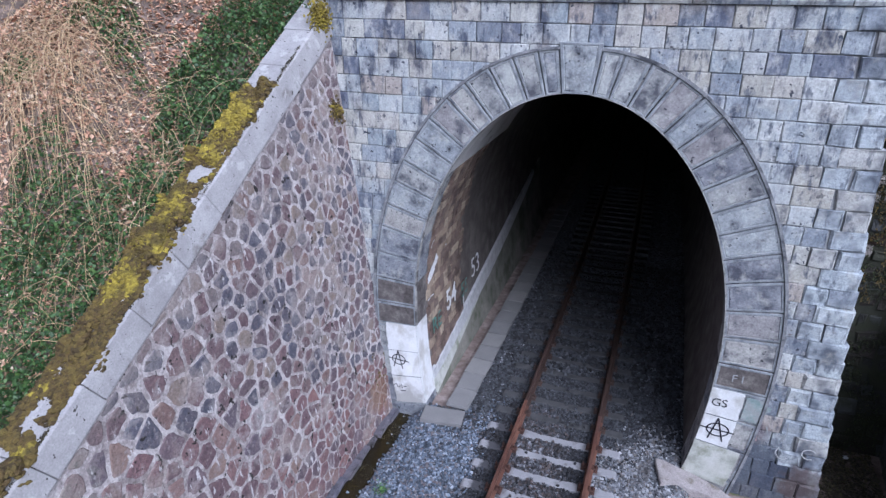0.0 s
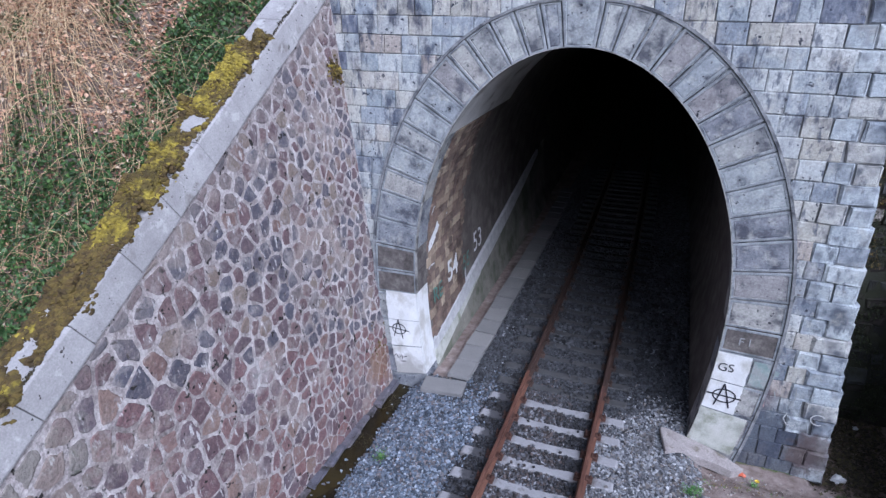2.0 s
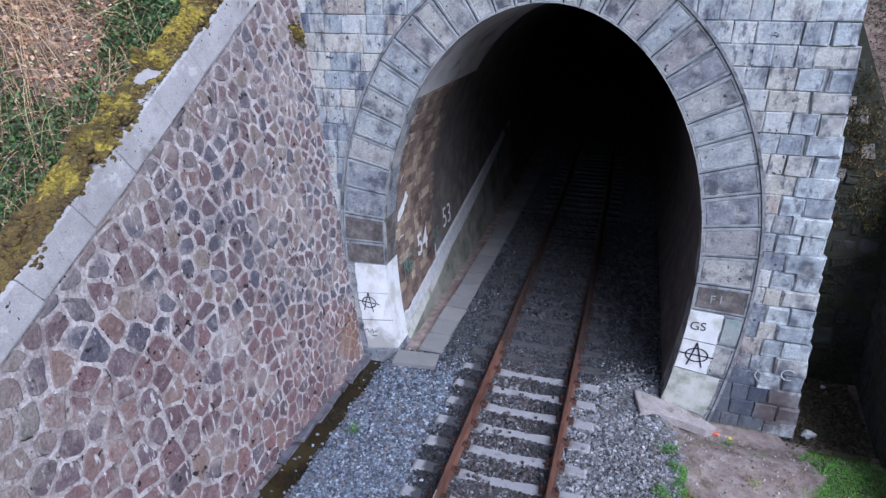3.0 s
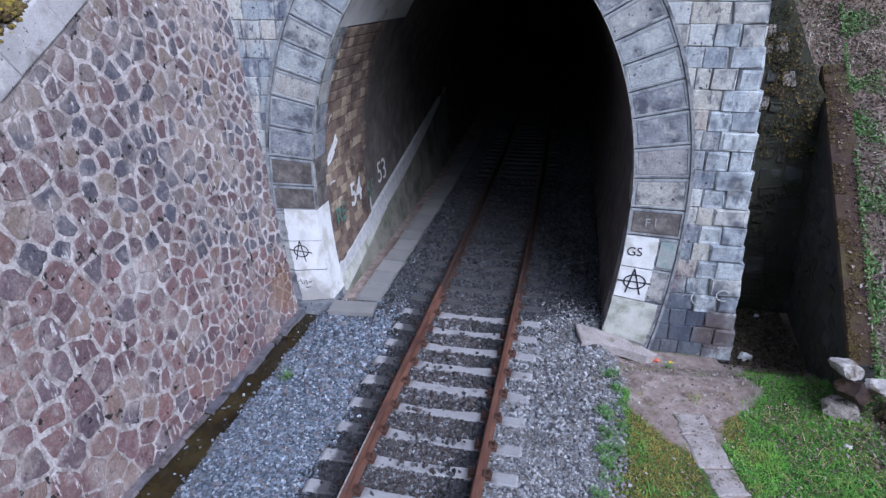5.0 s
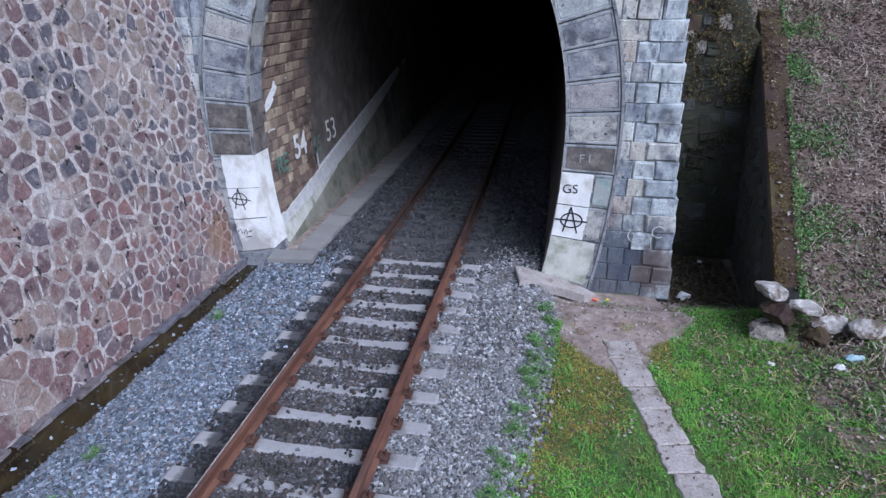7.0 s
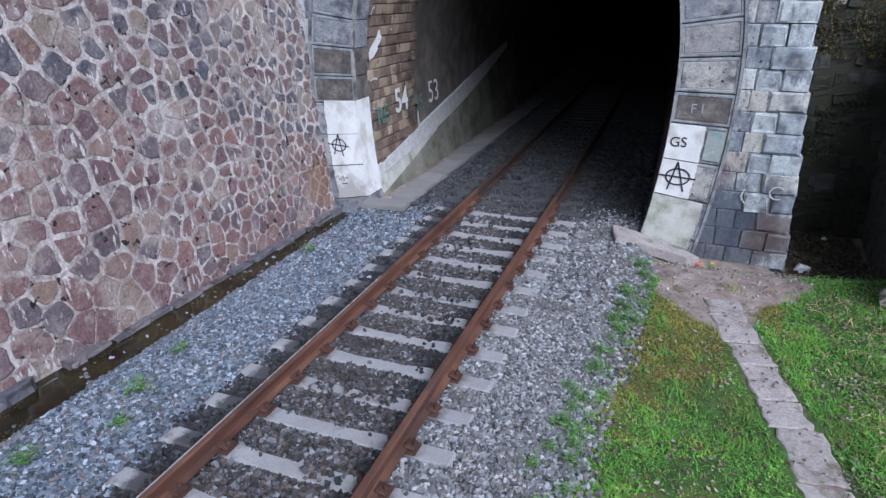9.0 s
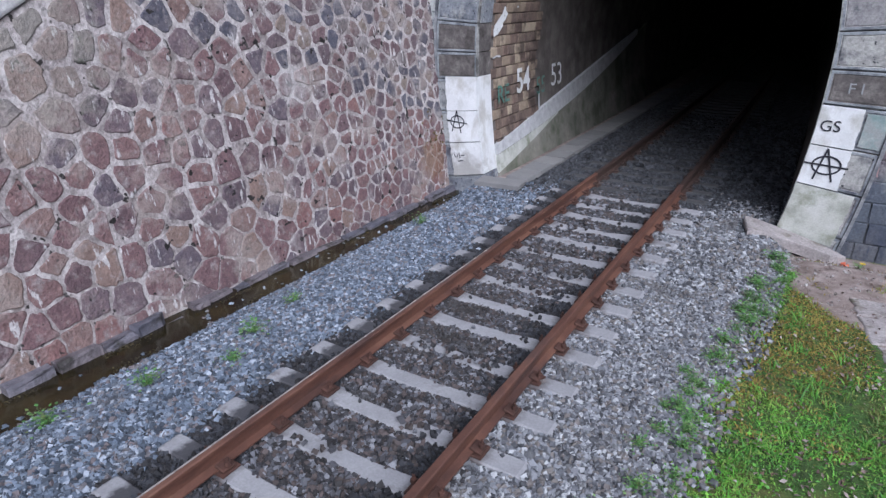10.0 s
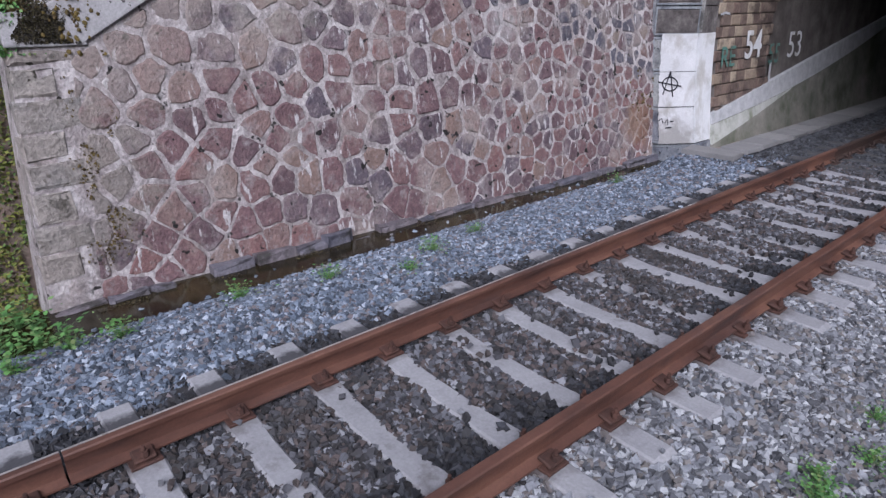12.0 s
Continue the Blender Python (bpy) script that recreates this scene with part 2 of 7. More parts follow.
M_STAINED = surface("rust_stained_arch_stone", [(0.075, 0.066, 0.066), (0.15, 0.132, 0.128), (0.26, 0.235, 0.225)], 4.0, 0.88, 0.8, 28, stain=(0.05, 0.04, 0.04), stain_scale=2.4,
                    stain_cut=(0.5, 0.64), grain_mix=0.42, dist=0.025)
M_MARGIN = surface("chiselled_margin", [(0.154, 0.165, 0.187), (0.288, 0.305, 0.333), (0.403, 0.420, 0.447)], 4.0, 0.88, 0.5, 50, stain=(0.058, 0.060, 0.088),
                   stain_scale=2.6, stain_cut=(0.54, 0.66), grain_mix=0.4)
M_BEAD = surface("arch_moulding", [(0.13, 0.135, 0.155), (0.24, 0.245, 0.265), (0.38, 0.38, 0.4)], 5.0, 0.88, 0.6, 45, stain=(0.04, 0.042, 0.055), stain_scale=3.0,
                 stain_cut=(0.52, 0.62), grain_mix=0.4)
M_ARRIS = surface("pale_arris", [(0.192, 0.188, 0.184), (0.360, 0.352, 0.344), (0.496, 0.488, 0.480)], 6.0, 0.85, 0.6, 40, stain=(0.064, 0.060, 0.060), stain_scale=3.5,
                  stain_cut=(0.54, 0.62), grain_mix=0.4)
M_BRICK = surface("lining_brick", [(0.125, 0.087, 0.071), (0.225, 0.166, 0.134), (0.350, 0.275, 0.220)], 6.0, 0.92, 0.8, 40, "object",
                  [(0.175, 0.113, 0.095), (0.250, 0.186, 0.146), (0.362, 0.282, 0.207), (0.125, 0.087, 0.076), (0.500, 0.410, 0.305), (0.188, 0.124, 0.102), (0.150, 0.102, 0.085)], 0.62,
                  (0.06, 0.04, 0.036), 2.2, (0.5, 0.62), grain_mix=0.4)
M_LINING = surface("brown_lining", [(0.069, 0.057, 0.053), (0.127, 0.109, 0.101), (0.196, 0.172, 0.161)], 2.3, 0.95, 0.5, 30,
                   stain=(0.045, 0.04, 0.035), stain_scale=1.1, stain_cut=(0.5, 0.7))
M_DADO = surface("green_stained_render", [(0.094, 0.100, 0.074), (0.211, 0.205, 0.174), (0.316, 0.295, 0.264)], 1.5, 0.92, 0.5, 40,
                 stain=(0.06, 0.075, 0.035), stain_scale=1.1, stain_cut=(0.5, 0.68))
M_WHITE = surface("white_limewash", [(0.62, 0.62, 0.64), (0.8, 0.8, 0.82)], 1.8, 0.8, 0.3, 50, stain=(0.45, 0.44, 0.42), stain_scale=2.2,
                  stain_cut=(0.53, 0.68), grain_mix=0.16, spot=[((-3.2, 0.0, -0.1), 0.7, (0.27, 0.25, 0.23), 0.65)],
                  wash=[(2.6, (1.0, 1.0, 0.4), (0.54, 0.66), (0.4, 0.37, 0.33), 0.55)])
M_OLDWHITE = surface("worn_limewash", [(0.3, 0.31, 0.27), (0.5, 0.5, 0.46), (0.6, 0.6, 0.58)], 3.0, 0.88, 0.4, 45, stain=(0.16, 0.18, 0.1),
                     stain_scale=2.4, stain_cut=(0.52, 0.7))
M_BLACK = surface("black_spray_paint", [(0.012, 0.012, 0.02), (0.03, 0.03, 0.045)], 8, 0.6, 0.1, 50)
M_TEAL = surface("teal_spray_paint", [(0.07, 0.15, 0.13), (0.11, 0.24, 0.2)], 6, 0.7, 0.1, 50, stain=(0.12, 0.1, 0.085), stain_scale=7.0, stain_cut=(0.5, 0.6))
M_TEALFADED = surface("faded_teal_paint", [(0.16, 0.25, 0.25), (0.27, 0.33, 0.33), (0.38, 0.41, 0.41)], 7, 0.8, 0.3, 50, stain=(0.33, 0.335, 0.34), stain_scale=5.0, stain_cut=(0.44, 0.54))
M_PALEPAINT = surface("white_marking_paint", [(0.4, 0.4, 0.42), (0.62, 0.62, 0.64)], 6, 0.7, 0.2, 50)
M_FAINT = surface("faint_marking_paint", [(0.24, 0.25, 0.27), (0.36, 0.365, 0.38)], 9, 0.8, 0.2, 50)
M_CONCRETE = surface("coping_concrete", [(0.3, 0.285, 0.295), (0.38, 0.365, 0.375), (0.45, 0.435, 0.445)], 2.4, 0.9, 0.5, 45,
                     stain=(0.16, 0.14, 0.13), stain_scale=2.2, stain_cut=(0.58, 0.72), grain_mix=0.3, pits=(14.0, 0.68, (0.05, 0.042, 0.04)),
                     wash=[(3.2, (1.0, 1.0, 1.0), (0.58, 0.63), (0.58, 0.56, 0.57), 0.55)])
M_SLAB = surface("trough_slab", [(0.2, 0.195, 0.2), (0.3, 0.29, 0.29)], 2.5, 0.9, 0.4, 55, "object", [(0.26, 0.25, 0.25), (0.2, 0.195, 0.2), (0.3, 0.285, 0.28)], 0.5)
M_PATH = surface("path_slab", [(0.277, 0.240, 0.235), (0.397, 0.355, 0.351), (0.489, 0.448, 0.443)], 4.5, 0.92, 0.8, 36, "object",
                 [(0.388, 0.346, 0.342), (0.462, 0.415, 0.411), (0.332, 0.295, 0.291)], 0.4, (0.14, 0.12, 0.08), 3.4, (0.55, 0.66), grain_mix=0.4)
M_SLEEPER = surface("weathered_concrete", [(0.237, 0.230, 0.244), (0.311, 0.305, 0.324), (0.361, 0.354, 0.370)], 3.0, 0.92, 0.45, 45,
                    "object", [(0.267, 0.261, 0.279), (0.331, 0.323, 0.343), (0.299, 0.292, 0.313)], 0.35, (0.16, 0.145, 0.15), 3.4, (0.58, 0.68), rusty=(0.7535, 0.22, (0.06, 0.043, 0.04)), grain_mix=0.25)
M_RUST = surface("rusty_rail", [(0.062, 0.030, 0.024), (0.128, 0.058, 0.041), (0.194, 0.095, 0.065)], 3.4, 0.6, 0.35, 60, metal=0.1, grain_mix=0.2,
                 stain=(0.06, 0.04, 0.04), stain_scale=2.6, stain_cut=(0.54, 0.7), stretch=(1.0, 0.35, 1.6))
# Rail steel with the tunnel's shade painted into its colour.
M_SHADEDRUST = surface("shaded_rail", [(0.03, 0.017, 0.014), (0.066, 0.036, 0.028)], 2.4, 0.75, 0.3, 70, grain_mix=0.15)
# Worn edge with its sky reflection painted in as pale colour.
M_EDGEGLINT = surface("rail_edge_glint", [(0.34, 0.31, 0.3), (0.54, 0.52, 0.51)], 3.0, 0.3, 0.1, 80, metal=0.4, grain_mix=0.1)
M_CLIP = surface("rusty_fastening", [(0.04, 0.02, 0.016), (0.1, 0.044, 0.032)], 9, 0.8, 0.5, 80, metal=0.1)
M_BALLAST = surface("crushed_ballast", [(0.11, 0.112, 0.124), (0.26, 0.265, 0.288)], 2.2, 0.9, 0.4, 90, "island",
                    [(0.16, 0.164, 0.186), (0.21, 0.214, 0.24), (0.06, 0.06, 0.07), (0.3, 0.306, 0.338), (0.17, 0.146, 0.14), (0.12, 0.122, 0.14), (0.24, 0.246, 0.275),
                     (0.045, 0.045, 0.053), (0.46, 0.466, 0.49), (0.18, 0.16, 0.15), (0.14, 0.14, 0.15), (0.36, 0.366, 0.39)], 0.85, (0.09, 0.083, 0.085), 0.8, (0.57, 0.7))
M_BLUEBALLAST = surface("blue_grey_ballast", [(0.075, 0.095, 0.125), (0.21, 0.246, 0.31)], 2.2, 0.9, 0.4, 90, "island",
                    [(0.095, 0.119, 0.166), (0.165, 0.198, 0.262), (0.036, 0.043, 0.06), (0.265, 0.304, 0.38), (0.16, 0.13, 0.135), (0.06, 0.074, 0.1), (0.13, 0.158, 0.212),
                     (0.045, 0.053, 0.072), (0.4, 0.435, 0.51), (0.18, 0.165, 0.175), (0.21, 0.245, 0.315), (0.075, 0.091, 0.124), (0.15, 0.172, 0.215)], 0.88, (0.09, 0.085, 0.092), 0.8, (0.56, 0.7))
M_OILBALLAST = surface("oily_ballast", [(0.039, 0.036, 0.038), (0.103, 0.098, 0.104)], 2.0, 0.85, 0.4, 90, "island",
                    [(0.043, 0.040, 0.047), (0.086, 0.085, 0.099), (0.019, 0.017, 0.019), (0.146, 0.148, 0.172), (0.073, 0.055, 0.053), (0.065, 0.064, 0.076),
                     (0.029, 0.028, 0.032), (0.258, 0.260, 0.290), (0.057, 0.043, 0.040), (0.112, 0.086, 0.083)], 0.85, (0.03, 0.026, 0.025), 1.2, (0.52, 0.68))
# Grease on the stones, blackened further for the rails' shade.
M_GREASE_SHADE = surface("greasy_ballast", [(0.015, 0.014, 0.017), (0.030, 0.029, 0.034)], 1.4, 0.8, 0.4, 90, "island",
                    [(0.021, 0.021, 0.026), (0.034, 0.035, 0.043), (0.013, 0.012, 0.015), (0.059, 0.061, 0.075), (0.025, 0.022, 0.023)], 0.75)
# Ballast and sleeper colours darkened to stand for shade inside the tunnel.
M_SHADEDBALLAST = surface("shaded_ballast", [(0.018, 0.018, 0.020), (0.036, 0.036, 0.039)], 1.1, 0.9, 0.4, 90, "island",
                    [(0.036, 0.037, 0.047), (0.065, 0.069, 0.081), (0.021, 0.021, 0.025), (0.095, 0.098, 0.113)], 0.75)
M_SHADEDSLEEPER = surface("shaded_concrete", [(0.045, 0.044, 0.047), (0.08, 0.079, 0.083)], 4.0, 0.92, 0.5, 45)
M_MOSS = surface("yellow_moss", [(0.05, 0.035, 0.012), (0.17, 0.125, 0.02), (0.36, 0.28, 0.035), (0.5, 0.41, 0.06)], 7.0, 0.95, 0.9, 60, "island",
                 [(0.34, 0.265, 0.03), (0.2, 0.15, 0.025), (0.46, 0.37, 0.055), (0.08, 0.06, 0.015), (0.15, 0.115, 0.02)], 0.4, (0.06, 0.042, 0.015), 2.0, (0.52, 0.62), dist=0.02)
M_CRUMB = surface("black_moss_crumb", [(0.02, 0.016, 0.012), (0.06, 0.048, 0.03)], 6.0, 0.95, 0.5, 60, "island", [(0.02, 0.016, 0.012), (0.05, 0.04, 0.022), (0.09, 0.075, 0.03)], 0.7)
M_OLDMOSS = surface("old_brown_moss", [(0.03, 0.02, 0.01), (0.1, 0.066, 0.02), (0.2, 0.145, 0.03)], 6.0, 0.95, 0.9, 60, "island",
                    [(0.09, 0.056, 0.02), (0.17, 0.12, 0.028), (0.045, 0.03, 0.013), (0.12, 0.09, 0.022)], 0.5, dist=0.02)
# Mossy stone taken near black, so its colour also holds the gully's shade.
M_SHADEMOSS = surface("shaded_mossy_stone", [(0.010, 0.010, 0.010), (0.026, 0.023, 0.018), (0.044, 0.039, 0.029)], 3.0, 0.92, 0.8, 30, "object",
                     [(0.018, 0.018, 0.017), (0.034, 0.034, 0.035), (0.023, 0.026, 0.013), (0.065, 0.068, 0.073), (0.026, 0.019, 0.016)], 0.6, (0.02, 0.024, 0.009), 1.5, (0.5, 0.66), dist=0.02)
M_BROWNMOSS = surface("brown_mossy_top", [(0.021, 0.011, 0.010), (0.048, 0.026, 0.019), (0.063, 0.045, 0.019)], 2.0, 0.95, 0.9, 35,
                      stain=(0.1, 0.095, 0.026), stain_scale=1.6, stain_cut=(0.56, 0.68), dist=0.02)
M_WETSTONE = surface("wet_footing", [(0.065, 0.064, 0.086), (0.143, 0.135, 0.166), (0.250, 0.224, 0.247)], 6.5, 0.75, 0.9, 30, "object",
                     [(0.119, 0.117, 0.155), (0.178, 0.161, 0.189), (0.214, 0.172, 0.178)], 0.5, (0.03, 0.027, 0.022), 4.0, (0.52, 0.64), grain_mix=0.4, dist=0.04)
M_RUBBLEPALE = surface("pale_rubble", [(0.17, 0.155, 0.15), (0.4, 0.37, 0.365), (0.62, 0.59, 0.59)], 5.0, 0.92, 0.9, 30,
                       stain=(0.085, 0.055, 0.03), stain_scale=4.4, stain_cut=(0.5, 0.6), grain_mix=0.4, dist=0.02)
M_LEAF = surface("dry_leaf", [(0.292, 0.173, 0.114), (0.510, 0.336, 0.230)], 2.0, 0.85, 0.2, 60, "island",
                 [(0.607, 0.347, 0.230), (0.782, 0.520, 0.367), (0.401, 0.214, 0.139), (0.782, 0.642, 0.497), (0.243, 0.128, 0.084), (0.692, 0.381, 0.249)], 0.85)
M_LEAF_DULL = surface("rotting_leaf", [(0.109, 0.076, 0.059), (0.234, 0.181, 0.148)], 2.0, 0.85, 0.2, 60, "island",
                 [(0.193, 0.143, 0.130), (0.304, 0.249, 0.231), (0.117, 0.074, 0.066), (0.410, 0.358, 0.337), (0.076, 0.049, 0.045), (0.246, 0.193, 0.184), (0.176, 0.113, 0.074)], 0.8)
M_IVY = surface("ivy_leaf", [(0.029, 0.074, 0.019), (0.075, 0.146, 0.034)], 1.6, 0.55, 0.2, 50, "island",
                [(0.029, 0.069, 0.020), (0.060, 0.128, 0.034), (0.018, 0.041, 0.014), (0.120, 0.203, 0.055), (0.049, 0.087, 0.030), (0.088, 0.156, 0.060)], 0.75)
M_GRASS = surface("grass_blade", [(0.115, 0.113, 0.032), (0.063, 0.192, 0.024), (0.138, 0.407, 0.036), (0.322, 0.362, 0.081)], 1.3, 0.75, 0.1, 40, "island",
                  [(0.103, 0.328, 0.032), (0.172, 0.452, 0.045), (0.057, 0.181, 0.027), (0.276, 0.486, 0.077), (0.345, 0.350, 0.099), (0.196, 0.153, 0.054), (0.127, 0.282, 0.108)], 0.42)
M_FRESHLEAF = surface("fresh_weed_leaf", [(0.054, 0.135, 0.035), (0.117, 0.261, 0.060)], 1.6, 0.7, 0.2, 50, "island",
                      [(0.072, 0.207, 0.050), (0.135, 0.306, 0.080), (0.045, 0.117, 0.035), (0.225, 0.342, 0.130), (0.153, 0.171, 0.060)], 0.7)
# Fern greens darkened to carry the back wall's shade.
M_SHADEFERN = surface("shaded_fern", [(0.012, 0.018, 0.010), (0.036, 0.045, 0.015)], 2.0, 0.85, 0.2, 50, "island",
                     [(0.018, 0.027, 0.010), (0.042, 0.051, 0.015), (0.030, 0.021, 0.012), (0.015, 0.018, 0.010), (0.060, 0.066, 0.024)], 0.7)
M_DRYMOSS = surface("golden_dry_grass", [(0.099, 0.076, 0.022), (0.238, 0.173, 0.039), (0.376, 0.289, 0.066)], 2.6, 0.85, 0.1, 40, "island",
                    [(0.277, 0.196, 0.044), (0.396, 0.300, 0.072), (0.168, 0.116, 0.033), (0.129, 0.231, 0.044), (0.099, 0.069, 0.028)], 0.55)
M_STRAW = surface("dead_straw", [(0.4, 0.285, 0.16), (0.66, 0.5, 0.32)], 1.2, 0.8, 0.1, 40, "island",
                  [(0.58, 0.4, 0.22), (0.75, 0.55, 0.33), (0.3, 0.18, 0.1), (0.48, 0.31, 0.17), (0.2, 0.115, 0.07), (0.64, 0.45, 0.25)], 0.75)
M_PALESTRAW = surface("bleached_straw", [(0.425, 0.373, 0.320), (0.612, 0.556, 0.496)], 1.2, 0.8, 0.1, 40, "island",
                      [(0.510, 0.448, 0.384), (0.637, 0.581, 0.528), (0.340, 0.274, 0.216)], 0.7)
M_BANKLEAF = surface("bank_moss_leaf", [(0.07, 0.1, 0.02), (0.2, 0.22, 0.04)], 1.2, 0.8, 0.2, 50, "island",
                     [(0.16, 0.18, 0.035), (0.24, 0.25, 0.05), (0.08, 0.12, 0.03), (0.06, 0.15, 0.04), (0.16, 0.09, 0.05)], 0.6)
M_PEBBLE = surface("pale_pebble", [(0.210, 0.182, 0.175), (0.350, 0.315, 0.308)], 3.0, 0.9, 0.3, 80, "island", [(0.245, 0.210, 0.203), (0.385, 0.350, 0.343), (0.140, 0.112, 0.105), (0.476, 0.448, 0.441)], 0.7)
M_PETAL = surface("yellow_petal", [(0.7, 0.45, 0.02), (0.85, 0.6, 0.05)], 20, 0.6, 0.1, 60)
M_PINK = surface("faded_pink_paint", [(0.3, 0.19, 0.2), (0.46, 0.3, 0.31)], 7, 0.8, 0.2, 50)
M_LITTER_BLUE = surface("pale_blue_plastic", [(0.3, 0.5, 0.62), (0.55, 0.68, 0.75)], 5, 0.45, 0.3, 40)
M_LITTER_RED = surface("faded_red_plastic", [(0.5, 0.1, 0.05), (0.7, 0.2, 0.1)], 6, 0.5, 0.3, 40)
M_LITTER_WHITE = surface("white_plastic", [(0.6, 0.6, 0.62), (0.75, 0.75, 0.78)], 5, 0.5, 0.3, 40)


def ground_material():
    m = bpy.data.materials.new("ground_cover")
    m.use_nodes = True
    n, l = m.node_tree.nodes, m.node_tree.links
    b = n["Principled BSDF"]
    geo = n.new("ShaderNodeNewGeometry")

    def tex(sc, detail=7.0):
        t = n.new("ShaderNodeTexNoise")
        t.inputs["Scale"].default_value, t.inputs["Detail"].default_value = sc, detail
        t.inputs["Roughness"].default_value = 0.65
        l.new(geo.outputs["Position"], t.inputs["Vector"])
        return t.outputs["Fac"]

    def ramped(fac, stops):
        r = n.new("ShaderNodeValToRGB")
        e = r.color_ramp.elements
        while len(e) < len(stops):
            e.new(0.5)
        for el, (p, c) in zip(e, stops):
            el.position, el.color = p, (*c, 1)
        l.new(fac, r.inputs["Fac"])
        return r.outputs["Color"]

    def cover(name):
        a = n.new("ShaderNodeAttribute")
        a.attribute_name = name
        return a.outputs["Fac"]

    def laid(col, over, mask, edge):
        # the mask's border is broken up by noise
        s = n.new("ShaderNodeMath")
        s.operation = "ADD"
        l.new(mask, s.inputs[0])
        l.new(edge, s.inputs[1])
        mr = n.new("ShaderNodeMapRange")
        mr.inputs["From Min"].default_value, mr.inputs["From Max"].default_value = 0.9, 1.12
        l.new(s.outputs[0], mr.inputs["Value"])
        x = n.new("ShaderNodeMix")
        x.data_type = "RGBA"
        l.new(mr.outputs["Result"], x.inputs[0])
        l.new(col, x.inputs[6])
        l.new(over, x.inputs[7])
        return x.outputs[2]

    edge = tex(5.0)
    soil = ramped(tex(3.0), [(0.3, (0.05, 0.036, 0.028)), (0.52, (0.14, 0.102, 0.085)), (0.7, (0.26, 0.195, 0.17))])
    grass = ramped(tex(1.7), [(0.35, (0.03, 0.045, 0.013)), (0.5, (0.05, 0.1, 0.02)), (0.62, (0.09, 0.1, 0.028)), (0.74, (0.15, 0.125, 0.06))])
    dirt = ramped(tex(4.0), [(0.3, (0.12, 0.085, 0.073)), (0.5, (0.235, 0.184, 0.168)), (0.7, (0.36, 0.3, 0.283))])
    vor = n.new("ShaderNodeTexVoronoi")
    vor.inputs["Scale"].default_value = 24.0
    l.new(geo.outputs["Position"], vor.inputs["Vector"])
    bw = n.new("ShaderNodeSeparateColor")
    l.new(vor.outputs["Color"], bw.inputs[0])
    bed = ramped(bw.outputs[0], [(0.1, (0.035, 0.035, 0.04)), (0.6, (0.13, 0.135, 0.15)), (0.95, (0.32, 0.33, 0.36))])
    col = laid(soil, grass, cover("grass"), edge)
    col = laid(col, dirt, cover("dirt"), edge)
    col = laid(col, bed, cover("bed"), edge)
    l.new(col, b.inputs["Base Color"])
    b.inputs["Roughness"].default_value = 0.95
    bp = n.new("ShaderNodeBump")
    bp.inputs["Strength"].default_value, bp.inputs["Distance"].default_value = 0.8, 0.03
    l.new(tex(22.0), bp.inputs["Height"])
    l.new(bp.outputs["Normal"], b.inputs["Normal"])
    return m


def water_material():
    m = bpy.data.materials.new("muddy_water")
    m.use_nodes = True
    n, l = m.node_tree.nodes, m.node_tree.links
    b = n["Principled BSDF"]
    geo = n.new("ShaderNodeNewGeometry")
    t = n.new("ShaderNodeTexNoise")
    t.inputs["Scale"].default_value, t.inputs["Detail"].default_value = 1.6, 8
    l.new(geo.outputs["Position"], t.inputs["Vector"])
    r = n.new("ShaderNodeValToRGB")
    r.color_ramp.elements[0].position, r.color_ramp.elements[0].color = 0.35, (0.005, 0.004, 0.002, 1)
    r.color_ramp.elements[1].position, r.color_ramp.elements[1].color = 0.7, (0.036, 0.027, 0.009, 1)
    l.new(t.outputs["Fac"], r.inputs["Fac"])
    l.new(r.outputs["Color"], b.inputs["Base Color"])
    b.inputs["Roughness"].default_value = 0.13
    b.inputs["Specular IOR Level"].default_value = 0.4
    return m


M_GROUND = ground_material()
M_WATER = water_material()


# ---- building helpers ----
def link_mesh(name, me, mat, parent=None, label=""):
    ob = new(name, me)
    if mat is not None and not me.materials:
        me.materials.append(mat)
    if parent is not None:
        ob.parent = parent
    return tagged(ob, label)


def part(name, bm, mat, parent=None, label="", smooth=False):
    me = bpy.data.meshes.new(name)
    bm.to_mesh(me)
    bm.free()
    if smooth:
        me.polygons.foreach_set("use_smooth", [True] * len(me.polygons))
    return link_mesh(name, me, mat, parent, label)


def mesh_of(name, verts, faces):
    me = bpy.data.meshes.new(name)
    me.from_pydata(verts, [], faces)
    me.update()
    return me


def big_mesh(name, verts, tris, smooth=False):
    """A mesh from arrays of vertices (n, 3) and triangles (m, 3)."""
    me = bpy.data.meshes.new(name)
    me.vertices.add(len(verts))
    me.vertices.foreach_set("co", np.asarray(verts, np.float32).ravel())
    me.loops.add(len(tris) * 3)
    me.loops.foreach_set("vertex_index", np.asarray(tris, np.int32).ravel())
    me.polygons.add(len(tris))
    me.polygons.foreach_set("loop_start", np.arange(0, len(tris) * 3, 3, dtype=np.int32))
    me.polygons.foreach_set("use_smooth", np.full(len(tris), smooth))
    me.update(calc_edges=True)
    return me


def empty(name, at=(0, 0, 0)):
    ob = new(name)
    ob.location = at
    ob.empty_display_size = 0.1
    return ob


